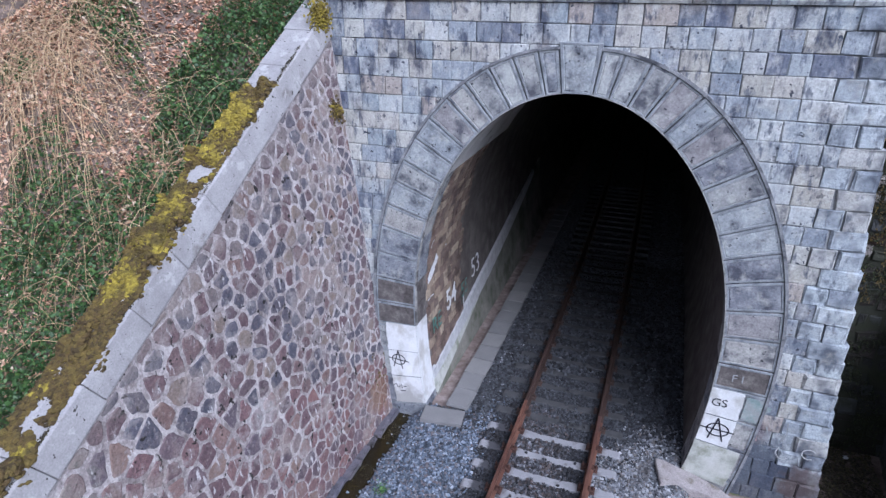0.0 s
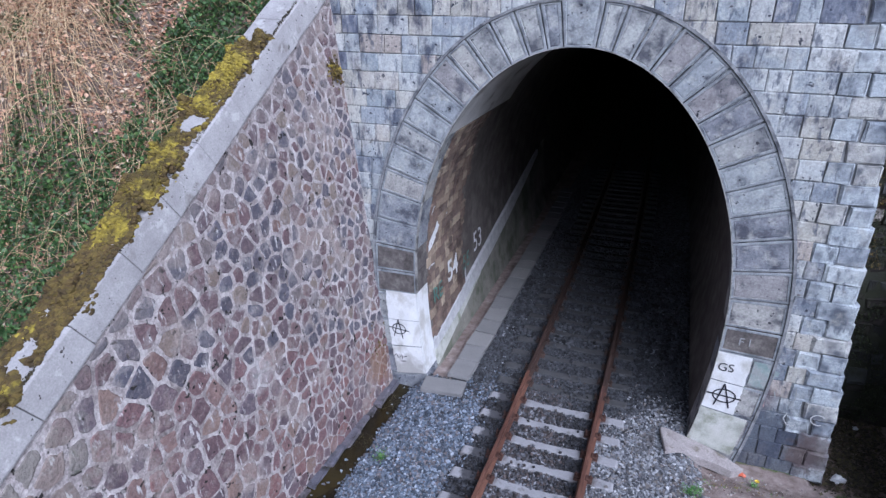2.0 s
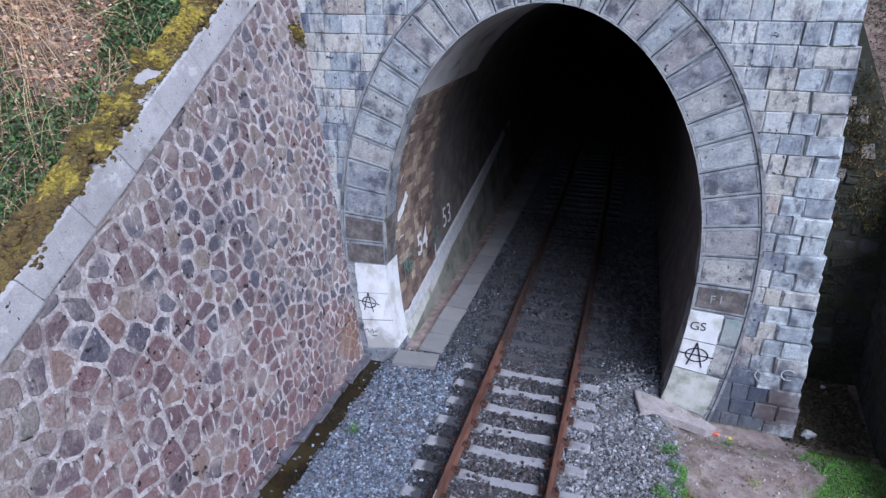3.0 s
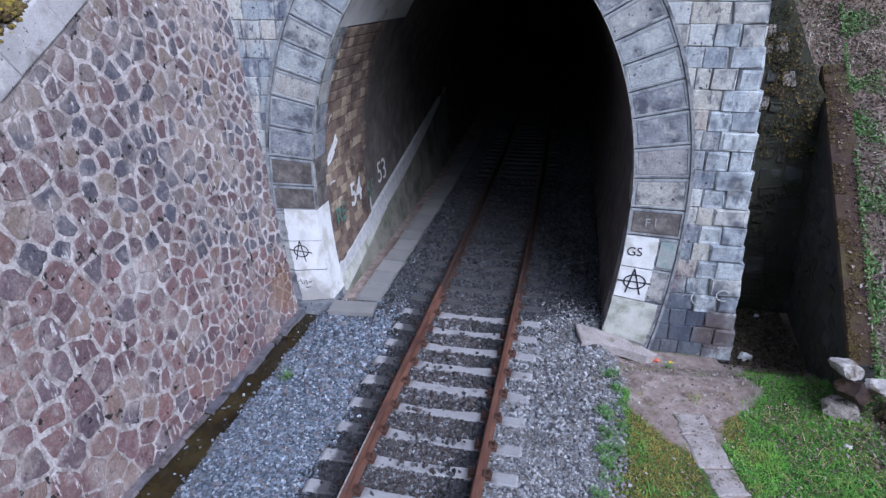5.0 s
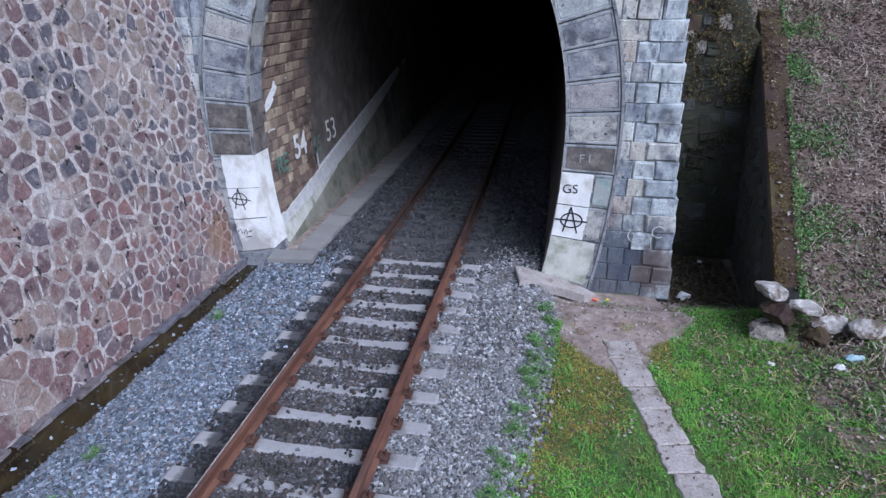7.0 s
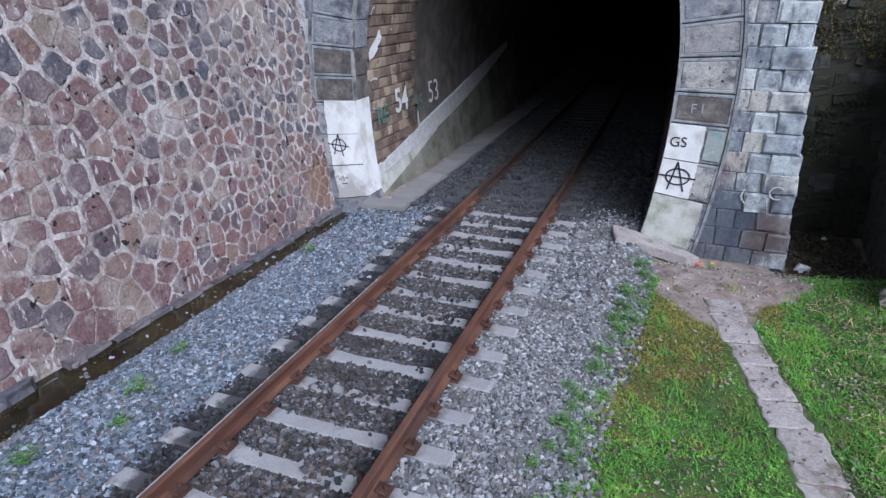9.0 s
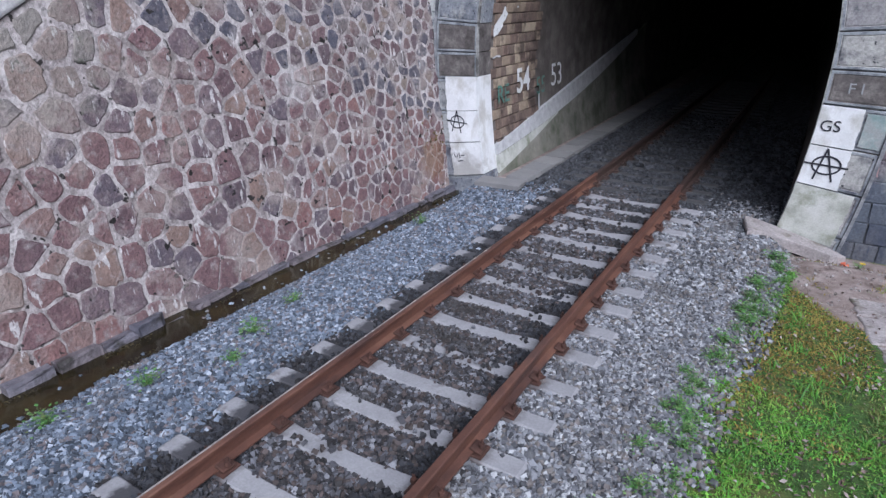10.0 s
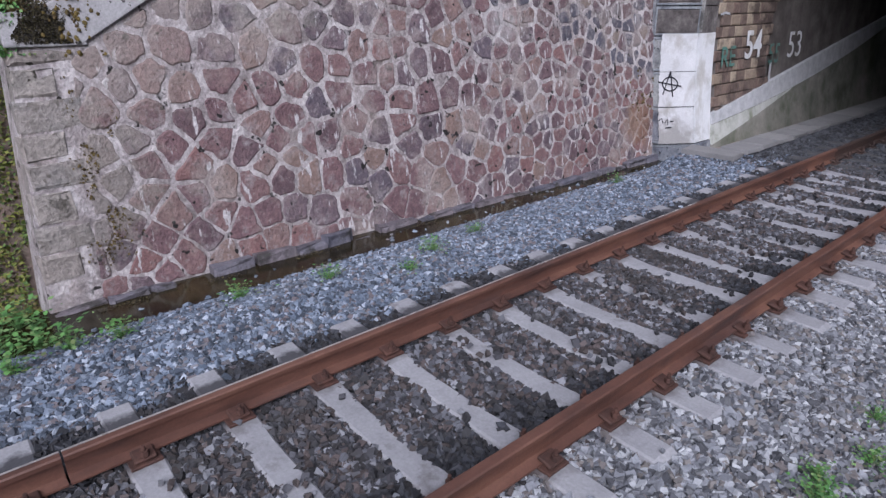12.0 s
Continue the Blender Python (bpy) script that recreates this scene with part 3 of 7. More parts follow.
def lathe_rings(rings):
    """Faces that join equal rings of points, the last closed by one face."""
    verts, faces, k = [], [], len(rings[0])
    for r in rings:
        verts += r
    for i in range(len(rings) - 1):
        for j in range(k):
            a, b = i * k + j, i * k + (j + 1) % k
            faces.append((a, b, b + k, a + k))
    top = (len(rings) - 1) * k
    faces.append(tuple(range(top, top + k)))
    return verts, faces


def inset(poly, d):
    """A convex outline moved inwards by d; poly counter-clockwise."""
    out, k = [], len(poly)
    for i in range(k):
        p0, p1, p2 = (np.array(poly[(i + s) % k], float) for s in (-1, 0, 1))
        e0, e1 = p1 - p0, p2 - p1
        n0 = np.array((-e0[1], e0[0])) / (np.hypot(*e0) + 1e-9)
        n1 = np.array((-e1[1], e1[0])) / (np.hypot(*e1) + 1e-9)
        b = n0 + n1
        b = b / max(np.dot(b, b), 0.5) * 2
        out.append(tuple(p1 + b * d))
    return out


def fnoise(x, y, s=1.0, z=0.0):
    return noise.noise(Vector((x * s, y * s, z)))


# ---- the plan ----
CX = -0.19           # middle of the tunnel mouth
Z0 = 2.4             # widest height of the arch
FLOOR = -0.45


def half_in(z):
    if z <= Z0:
        return 2.77 - 0.04 * (Z0 - z) ** 2
    return 2.77 * math.sqrt(max(0.0, 1 - ((z - Z0) / 4.16) ** 2))


def bend(y):
    """How far the line has turned to the west inside the tunnel."""
    return -0.0008 * max(0.0, y - 1.0) ** 2


def face_y(z):
    return 0.013 * z


def wing_x(y, z):
    return -3.555 + 0.035 * y - 0.136 * z


def wing_top(y):
    """Underside of the wing wall's coping."""
    return max(2.0, 7.22 + COPE_SLOPE * y)


def edge_x(z):
    return 4.56 - 0.078 * z


def arch_line(step=0.05):
    """The arch's inner edge from the left foot over the crown to the right foot, with arc lengths and outward normals."""
    pts = []
    for i in range(60):
        z = FLOOR + (Z0 - FLOOR) * i / 60
        pts.append((-half_in(z), z))
    for i in range(181):
        a = math.pi - math.pi * i / 180
        pts.append((2.77 * math.cos(a), Z0 + 4.16 * math.sin(a)))
    for i in range(1, 61):
        z = Z0 - (Z0 - FLOOR) * i / 60
        pts.append((half_in(z), z))
    pts = np.array(pts)
    seg = np.hypot(*np.diff(pts, axis=0).T)
    s = np.concatenate([[0], np.cumsum(seg)])
    return pts, s


ARCH, ARCH_S = arch_line()
ARCH_LEN = ARCH_S[-1]


def arch_at(s):
    """Point and outward normal at arc length s along the arch."""
    p = np.array([np.interp(s, ARCH_S, ARCH[:, 0]), np.interp(s, ARCH_S, ARCH[:, 1])])
    a = np.array([np.interp(s - 0.04, ARCH_S, ARCH[:, 0]), np.interp(s - 0.04, ARCH_S, ARCH[:, 1])])
    b = np.array([np.interp(s + 0.04, ARCH_S, ARCH[:, 0]), np.interp(s + 0.04, ARCH_S, ARCH[:, 1])])
    t = (b - a) / np.hypot(*(b - a))
    return p, np.array([-t[1], t[0]])


def ring_width(nrm):
    return 0.64 + 0.21 * abs(nrm[0])


def on_ring(s, d, y):
    """A place on the arch ring: arc length s, d of the ring's width outwards (0 to 1), depth y."""
    p, nrm = arch_at(s)
    q = p + nrm * ring_width(nrm) * d
    return (CX + q[0], y + face_y(q[1]), q[1])


def s_at(z, right=False):
    """Arc length at height z on a side of the arch."""
    s = np.interp(z, ARCH[:60, 1], ARCH_S[:60])
    return ARCH_LEN - s if right else s


# ---- ground ----
def smooth(a, b, x):
    t = min(1.0, max(0.0, (x - a) / (b - a)))
    return t * t * (3 - 2 * t)


def shoulder(y):
    """East edge of the ballast."""
    return 2.0 + 0.45 * smooth(-6.5, -1.0, y) + 0.12 * fnoise(0, y, 0.9, 3)


def ditch_rim(y):
    """Where the ballast begins to fall towards the ditch."""
    return -2.1 - 0.6 * smooth(-1.3, -0.6, y)


def ground_z(x, y):
    lump = 0.05 * fnoise(x, y, 0.7) + 0.02 * fnoise(x, y, 2.3, 5)
    # trackbed and ditch
    track = -0.075
    if x < -2.1:
        track = -0.075 - (0.265 * min(1.0, max(0.0, (ditch_rim(y) - x) / (ditch_rim(y) + 3.03))) + 0.3 * smooth(-3.0, -3.24, x)) * smooth(0.1, -0.05, y) if y < 0.1 else -0.075 - 0.05 * smooth(-2.0, -2.5, x)
    # east side: grass, the trough before the portal, the bank
    sh = shoulder(y)
    east = -0.12 + lump * 0.6 + 0.13 * max(0.0, x - 4.4) + 0.22 * max(0.0, x - 6.3)
    dip = smooth(-1.3, -0.3, y) * smooth(1.9, 2.9, x)
    east = east * (1 - dip) + dip * -0.4
    bank = 0.42 + 0.62 * (y + 1.6) + 0.03 * (x - 6) + lump
    if x > 6.06 + 0.12 * y:
        east = max(east, min(bank, 9 + lump * 8)) if y > -3 else east
    if x > 9:
        east = max(east, min(3.0, 0.32 * (x - 9)) + 0.5 + lump)
    elif y > -0.2 and 4.3 < x <= 6.06 + 0.12 * y:
        east = -0.5
    if y > 3.4 and x > 4.45:
        east = min(bank + smooth(3.4, 6.5, y), 12)
    # unseen distant rise, added to keep low sky light out of the tunnel
    far = min(7.0, 0.4 * max(0.0, -y - 26) + 0.2 * max(0.0, x - 24))
    base = track * (1 - smooth(sh - 0.25, sh + 0.25, x)) + east * smooth(sh - 0.25, sh + 0.25, x)
    base += far
    if x > -4.3:
        return base
    # west hillside behind the wing wall
    west = max(7.15 + 0.85 * y, -0.5 + 0.62 * (-4.9 - x))
    if y < -8.6:
        west = max(west, (-0.35 + 1.25 * (-4.7 - x)) * smooth(-8.6, -9.6, y)) if x > -7.5 else west
    west += 1.25 * smooth(-7.3, -8.6, x) * smooth(-3.7, -2.3, y)
    west = min(west, 9.0 + 0.35 * max(0, -6 - x))
    west = max(west, -0.32) + 2.4 * lump
    west += far
    k = smooth(-4.3, -4.75, x)
    return base * (1 - k) + west * k


def axis(fine_a, fine_b, step, far_a, far_b):
    mid = list(np.arange(fine_a, fine_b + 1e-6, step))
    lo, hi, d = [], [], step
    v = fine_a
    while v > far_a:
        d *= 1.35
        v -= d
        lo.append(v)
    v, d = fine_b, step
    while v < far_b:
        d *= 1.35
        v += d
        hi.append(v)
    return lo[::-1] + mid + hi


def trodden(x, y):
    """Bare earth before the portal's east foot, running out into the footpath."""
    n = 0.3 * fnoise(x, y, 1.1, 21) + 0.2 * fnoise(x, y, 3.1, 22)
    left = 2.25 + 0.5 * smooth(-1.1, -2.2, y) + 0.55 * smooth(-2.0, -3.1, y) + n
    right = 4.66 - 0.9 * smooth(-1.3, -3.1, y) + n
    return smooth(left - 0.12, left + 0.18, x) * smooth(right + 0.15, right - 0.2, x) * smooth(-3.3, -2.6, y) * smooth(0.2, -0.2, y)


def build_ground():
    xs = axis(-12.0, 10.0, 0.1, -400, 400)
    ys = axis(-14.0, 6.0, 0.1, -400, 400)
    verts, grass, dirt, bed = [], [], [], []
    for y in ys:
        for x in xs:
            verts.append((x, y, ground_z(x, y)))
            sh = shoulder(y)
            b = 1.0 if -2.95 < x < sh + 0.05 else (0.45 if sh <= x < sh + 0.25 else 0.0)
            bed.append(b)
            g = smooth(sh - 0.2, sh + 0.2, x) * (0.75 if x < 5.6 else 0.38)
            if y > -0.5 and x > 4.3:
                g *= smooth(0.1, -0.5, y)
            if y > -1.4 and x > 5.6:
                g = 0.3
            if x < -4.4:
                g = 0.36
            if y > 0.05 and -4.0 < x < -2.3:
                bed[-1] = 0.0
            grass.append(g)
            # trodden earth before the portal
            dd = trodden(x, y)
            dd = max(dd, smooth(0.28, 0.14, abs(x - path_x(y))) * 0.75 * smooth(-2.2, -2.6, y))
            if y > 0.05 and -4.0 < x < -2.3:
                dd = 0.8
            dirt.append(max(0.0, dd * 0.85))
    nx = len(xs)
    faces = [(j * nx + i, j * nx + i + 1, (j + 1) * nx + i + 1, (j + 1) * nx + i) for j in range(len(ys) - 1) for i in range(nx - 1)]
    me = mesh_of("ground", verts, faces)
    for name, vals in (("grass", grass), ("dirt", dirt), ("bed", bed)):
        a = me.attributes.new(name, "FLOAT", "POINT")
        a.data.foreach_set("value", vals)
    me.polygons.foreach_set("use_smooth", [True] * len(me.polygons))
    ob = link_mesh("ground", me, M_GROUND)
    tagged(ob, "earth bank, leaf-strewn slopes and trackbed beside the railway", "ground", kind="structure")


def path_x(y):
    """Middle of the footpath east of the track."""
    return 3.45 + 0.8 * smooth(-1.2, -6.5, y) + 0.02 * max(0.0, -6.5 - y)


build_ground()


# ---- tunnel portal ----
portal = empty("tunnel_portal")
tagged(portal, "grey ashlar railway tunnel portal with a horseshoe arch", "tunnel portal", kind="structure")
PORTAL_TOP = 7.88


def portal_core():
    """Body of the portal wall behind the facing stones, with the opening through it."""
    bm = bmesh.new()
    ss = np.linspace(0, ARCH_LEN / 2, 70)
    left = [(CX + p[0] + n[0] * ring_width(n) * 0.5, p[1] + n[1] * ring_width(n) * 0.5) for p, n in map(arch_at, ss)]
    left[0] = (left[0][0], FLOOR - 0.3)
    crown = left[-1]
    for side in (0, 1):
        if side == 0:
            outline = left + [(CX, PORTAL_TOP), (-4.9, PORTAL_TOP), (-4.9, FLOOR - 0.3)]
        else:
            outline = [(2 * CX - x, z) for x, z in left] + [(CX, PORTAL_TOP), (edge_x(PORTAL_TOP) - 0.02, PORTAL_TOP), (edge_x(FLOOR - 0.3) - 0.02, FLOOR - 0.3)]
        vs = [bm.verts.new((x, 0.03 + face_y(z), z)) for x, z in outline]
        f = bm.faces.new(vs)
        r = bmesh.ops.extrude_face_region(bm, geom=[f])
        bmesh.ops.translate(bm, verts=[v for v in r["geom"] if isinstance(v, bmesh.types.BMVert)], vec=(0, 2.6, 0))
    bmesh.ops.recalc_face_normals(bm, faces=bm.faces)
    part("wall_core", bm, M_JOINT, portal, "dark mortar bed behind the facing")


def block_mesh(w, h, d, rnd, c=0.014, rough=0.008):
    """A facing stone, its outer face towards -y, edges chamfered and a little uneven; origin at its face's middle."""
    def ring(ix, y):
        out = []
        for sx, sz in ((-1, -1), (1, -1), (1, 1), (-1, 1)):
            out.append((sx * (w / 2 - ix) + rnd.uniform(-rough, rough) * 0.6, y + rnd.uniform(-rough, rough) * 0.5,
                        sz * (h / 2 - ix) + rnd.uniform(-rough, rough) * 0.6))
        return out
    v, f = lathe_rings([ring(0.0, d), ring(0.0, c), ring(c * 0.6, 0.003), ring(c * 1.9, -0.004)])
    return v, f


def portal_blocks():
    rnd = random.Random(4)
    pitch = (PORTAL_TOP - FLOOR) / 27
    shapes = {}

    def shape(w, h, kind):
        key = (round(w / 0.012), kind, rnd.randrange(2))
        if key not in shapes:
            v, f = block_mesh(key[0] * 0.012, h, 0.24, random.Random(len(shapes)), 0.007 if kind == "block" else 0.02, 0.012 if kind == "block" else 0.026)
            me = mesh_of(kind, v, f)
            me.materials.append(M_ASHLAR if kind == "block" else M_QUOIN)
            shapes[key] = me
        return shapes[key], key[0] * 0.012

    def lay(a, b, z, kind, out=0.0):
        w = b - a - (0.012 if kind == "block" else 0.022)
        if w < 0.07:
            return
        me, w = shape(w, pitch - 0.009, kind)
        ob = new(kind, me)
        ob.parent = portal
        ob.location = ((a + b) / 2, face_y(z) - out + (rnd.uniform(-0.006, 0.004) if kind == "block" else rnd.uniform(-0.022, 0.012)), z)
        k = 0.4 if kind == "block" else 1.0
        ob.rotation_euler = (k * rnd.uniform(-0.012, 0.012), rnd.uniform(-0.006, 0.006), k * rnd.uniform(-0.015, 0.015))

    def fill(a, b, z):
        x = a
        while x < b - 0.02:
            w = rnd.choice((0.27, 0.3, 0.33, 0.36, 0.4, 0.46))
            if z > 6.4:
                w *= 1.05
            if b - x - w < 0.2:
                w = b - x
                if w > 0.62:
                    lay(x, x + w * 0.5, z, "block")
                    x += w * 0.5
                    w *= 0.5
            lay(x, x + w, z, "block")
            x += w

    for row in range(27):
        z = FLOOR + pitch * (row + 0.5)
        xr = edge_x(z)
        q1 = 0.36 if row % 2 else 0.52
        q2 = 0.36 if row % 2 else 0.0
        lay(xr - q1 + rnd.uniform(-0.05, 0.05), xr + rnd.uniform(-0.02, 0.025), z, "quoin", 0.018)
        right = xr - q1
        if q2:
            lay(right - q2, right, z, "quoin", 0.01)
            right -= q2
        xl = wing_x(0, z) - 0.16
        # the ring's middle line bounds the courses beside the opening
        cut = None
        if z < Z0 + 4.42:
            best = [x for x in np.linspace(0, 3.3, 200) if outside_ring(x, z)]
            cut = best[0] if best else 3.2
        if cut is None or cut < 0.12:
            fill(xl - rnd.uniform(0, 0.2), right, z)
        else:
            # course ends stay hidden behind the arch stones
            fill(xl, CX - cut, z)
            fill(CX + cut, right, z)


def outside_ring(x, z):
    """Whether a point lies beyond the arch ring's middle line (x from the middle)."""
    if z <= Z0:
        return x > half_in(z) + 0.4
    return (x / 3.2) ** 2 + ((z - Z0) / 4.5) ** 2 > 1


def voussoirs():
    rnd = random.Random(9)
    mid = ARCH_LEN / 2
    half = [float(s_at(z)) for z in (FLOOR, 0.04, 0.66, 1.24, 1.8)]
    # joints above the painted foot, by arc length from the floor; the last is the keystone's flank
    half += [2.74, 3.23, 3.71, 4.19, 4.6, 5.02, 5.4, 5.8, 6.17, 6.56, 6.88, 7.25, 7.57, 7.88, 8.13]
    cuts = half + [ARCH_LEN - s for s in half[::-1]]
    for i in range(len(cuts) - 1):
        a, b = cuts[i] + 0.008, cuts[i + 1] - 0.008
        key = abs((a + b) / 2 - mid) < 0.1
        out = 0.075 if key else 0.05 + rnd.uniform(-0.005, 0.005)
        top = 1.16 if key else 1.0

        def ring(ds, dd, y):
            corners = [(a + ds, 0 + dd), (a + ds, top - dd), (b - ds, top - dd), (b - ds, 0 + dd)]
            return [on_ring(s, d, y) for s, d in corners]
        v, f = lathe_rings([ring(0, 0, 0.5), ring(0, 0, -out + 0.01), ring(0.01, 0.01, -out), ring(0.04, 0.05, -out),
                            ring(0.05, 0.062, -out + 0.012), ring(0.062, 0.075, -out + 0.003)])
        me = mesh_of("voussoir", v, f)
        bm = bmesh.new()
        bm.from_mesh(me)
        bmesh.ops.recalc_face_normals(bm, faces=bm.faces)
        bm.to_mesh(me)
        bm.free()
        stained = not key and (s_at(1.75) < a < s_at(2.75) or ARCH_LEN - s_at(2.3) < (a + b) / 2 < ARCH_LEN - s_at(1.75))
        ob = link_mesh("voussoir", me, M_STAINED if stained else M_VOUSSOIR, portal, "keystone of the arch" if key else "")
        me.materials.append(M_MARGIN)
        for f in me.polygons[4:12]:
            f.material_index = 1


def swept_on_ring(name, d0, d1, y0, y1, mat, label, s0=0.0, s1=None):
    bm = bmesh.new()
    rows = []
    for s in np.linspace(s0, s1 or ARCH_LEN, 150):
        rows.append([bm.verts.new(on_ring(s, d, y)) for d, y in ((d0, y0), (d0, y1), (d1, y1), (d1, y0))])
    for r, q in zip(rows, rows[1:]):
        for j in range(4):
            bm.faces.new((r[j], r[(j + 1) % 4], q[(j + 1) % 4], q[j]))
    bm.faces.new(rows[0])
    bm.faces.new(rows[-1][::-1])
    bmesh.ops.recalc_face_normals(bm, faces=bm.faces)
    return part(name, bm, mat, portal, label)


portal_core()
voussoirs()
swept_on_ring("hood_moulding", 1.0, 1.055, 0.1, -0.07, M_BEAD, "thin raised moulding round the arch")
swept_on_ring("arris", -0.012, 0.009, 0.02, -0.062, M_ARRIS, "pale chipped inner edge of the arch", 2.33)


def cornice():
    rnd = random.Random(12)
    x = -4.95
    while x < edge_x(8) - 0.05:
        w = min(rnd.uniform(0.8, 1.05), edge_x(8) + 0.1 - x)
        bm = bmesh.new()
        v, f = lathe_rings([[(x + 0.006, y, z) for y, z in ((0.75, PORTAL_TOP + 0.004), (-0.04, PORTAL_TOP + 0.004), (-0.06, PORTAL_TOP + 0.05),
                            (-0.06, PORTAL_TOP + 0.27), (-0.02, PORTAL_TOP + 0.3), (0.75, PORTAL_TOP + 0.33))],
                            [(x + w - 0.006, y, z) for y, z in ((0.75, PORTAL_TOP + 0.004), (-0.04, PORTAL_TOP + 0.004), (-0.06, PORTAL_TOP + 0.05),
                            (-0.06, PORTAL_TOP + 0.27), (-0.02, PORTAL_TOP + 0.3), (0.75, PORTAL_TOP + 0.33))]])
        f.append(tuple(range(6))[::-1])
        vs = [bm.verts.new((p[0], p[1] + face_y(p[2]), p[2])) for p in v]
        for q in f:
            bm.faces.new([vs[i] for i in q])
        bmesh.ops.recalc_face_normals(bm, faces=bm.faces)
        part("cornice_stone", bm, M_ASHLAR, portal)
        x += w


cornice()


# ---- tunnel bore ----
def lining():
    """Shell of the bore: inner profile carried along the bend, with thickness outwards."""
    prof = []
    for s in np.linspace(0, ARCH_LEN, 73):
        p, n = arch_at(s)
        prof.append((p, n))
    ys = [0.5, 0.9, 1.5, 2.1, 2.7, 3.5, 4.5, 6, 8, 10, 12.5, 15, 18, 22, 26, 31, 37, 44, 52, 60, 70]
    bm = bmesh.new()
    rows = []
    for y in ys:
        inner = [bm.verts.new((CX + bend(y) + p[0] - n[0] * -0.03, y, p[1] + n[1] * 0.03)) for p, n in prof]
        outer = [bm.verts.new((CX + bend(y) + p[0] + n[0] * 0.5, y, p[1] + n[1] * 0.5)) for p, n in prof]
        rows.append((inner, outer))
    for (a, c), (b, d) in zip(rows, rows[1:]):
        for i in range(len(prof) - 1):
            f = bm.faces.new((a[i], b[i], b[i + 1], a[i + 1]))
            f.smooth = True
            f = bm.faces.new((c[i], c[i + 1], d[i + 1], d[i]))
            f.smooth = True
    for i in range(len(prof) - 1):
        bm.faces.new((rows[0][0][i], rows[0][0][i + 1], rows[0][1][i + 1], rows[0][1][i]))
        bm.faces.new((rows[-1][0][i], rows[-1][1][i], rows[-1][1][i + 1], rows[-1][0][i + 1]))
    # closed far end
    bm.faces.new(rows[-1][0])
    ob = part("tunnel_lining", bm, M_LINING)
    tagged(ob, "dark brown vaulted tunnel lining", "tunnel wall", kind="structure")
    return ob


bore = lining()


def wall_in(z, y, off=0.0):
    """West wall of the bore at height z and depth y, off metres proud of it."""
    return CX + bend(y) - half_in(z) - 0.03 + off


def lining_bricks():
    rnd = random.Random(21)
    h = 0.195
    shapes = []
    for i in range(10):
        w = (0.2, 0.23, 0.26, 0.3, 0.34)[i % 5]
        v, f = block_mesh(w, h - 0.014, 0.08, random.Random(50 + i), 0.01, 0.006)
        me = mesh_of("brick", v, f)
        me.materials.append(M_BRICK)
        shapes.append((w, me))
    row = 0
    z = 0.28
    while z < 4.9:
        hw = half_in(z)
        slope = (half_in(z + 0.05) - half_in(z - 0.05)) / 0.1
        tilt = math.atan(slope)
        dz = h * math.cos(tilt)
        y = 0.53 + (0.16 if row % 2 else 0.0)
        end = 2.62 + rnd.uniform(-0.12, 0.12)
        while y < end:
            w, me = rnd.choice(shapes)
            ob = new("brick", me)
            ob.parent = bore
            # the block's face (-y) is turned towards +x
            base = Matrix(((0, -1, 0), (1, 0, 0), (0, 0, 1))).to_4x4()
            ob.matrix_local = (Matrix.Translation((wall_in(z, y) + 0.045 + rnd.uniform(-0.006, 0.006), y + w / 2, z))
                               @ Matrix.Rotation(-tilt, 4, "Y") @ base)
            y += w + 0.012
        z += dz
        row += 1


# white band and plastered dado along the west wall
def wall_strip(name, z_low, z_high, y0, y1, off, mat, parent, label):
    bm = bmesh.new()
    rows = []
    for y in np.linspace(y0, y1, 40):
        lo, hi = z_low(y), z_high(y)
        cols = []
        for k in range(5):
            z = lo + (hi - lo) * k / 4
            cols.append(bm.verts.new((wall_in(z, y, off), y, z)))
        cols.append(bm.verts.new((wall_in(hi, y, -0.05), y, hi)))
        cols.insert(0, bm.verts.new((wall_in(lo, y, -0.05), y, lo)))
        rows.append(cols)
    for r, q in zip(rows, rows[1:]):
        for j in range(6):
            bm.faces.new((r[j], q[j], q[j + 1], r[j + 1]))
    bm.faces.new(rows[0])
    bm.faces.new(rows[-1][::-1])
    bmesh.ops.recalc_face_normals(bm, faces=bm.faces)
    return part(name, bm, mat, parent, label)


def band_low(y):
    return 0.27 + 0.066 * y + 0.0087 * y * y


def band_high(y):
    return 0.40 + 0.163 * y


wall_strip("dado", lambda y: FLOOR, lambda y: band_low(y) + 0.02, 0.52, 12.0, 0.068, M_DADO, bore, "green-stained rendered foot of the tunnel wall")
wall_strip("painted_band", band_low, band_high, 0.5, 10.9, 0.074, M_PALEPAINT, bore, "rising white painted band")


# Pale plaster, with light bounced off the ground put into its colour.
M_PLASTER = surface("bounce_lit_plaster", [(0.42, 0.41, 0.41), (0.58, 0.57, 0.57), (0.68, 0.67, 0.67)], 2.0, 0.92, 0.5, 40, stain=(0.16, 0.14, 0.13), stain_scale=1.6, stain_cut=(0.56, 0.7))
S_HAUNCH = float(np.interp(5.0, ARCH[:150, 1], ARCH_S[:150]))
swept_on_ring("soffit_plaster", -0.012, 0.02, 4.2, -0.02, M_PLASTER, "pale plaster under the arch stones, lightened for bounced light", S_HAUNCH, ARCH_LEN / 2 + 0.5)
wall_strip("limewashed_foot", lambda y: max(FLOOR, band_low(y) - 0.36 + 0.1 * (y - 0.5)), lambda y: band_low(y) - 0.01, 0.505, 3.8, 0.073, M_OLDWHITE, bore, "patchy limewash on the foot of the wall")


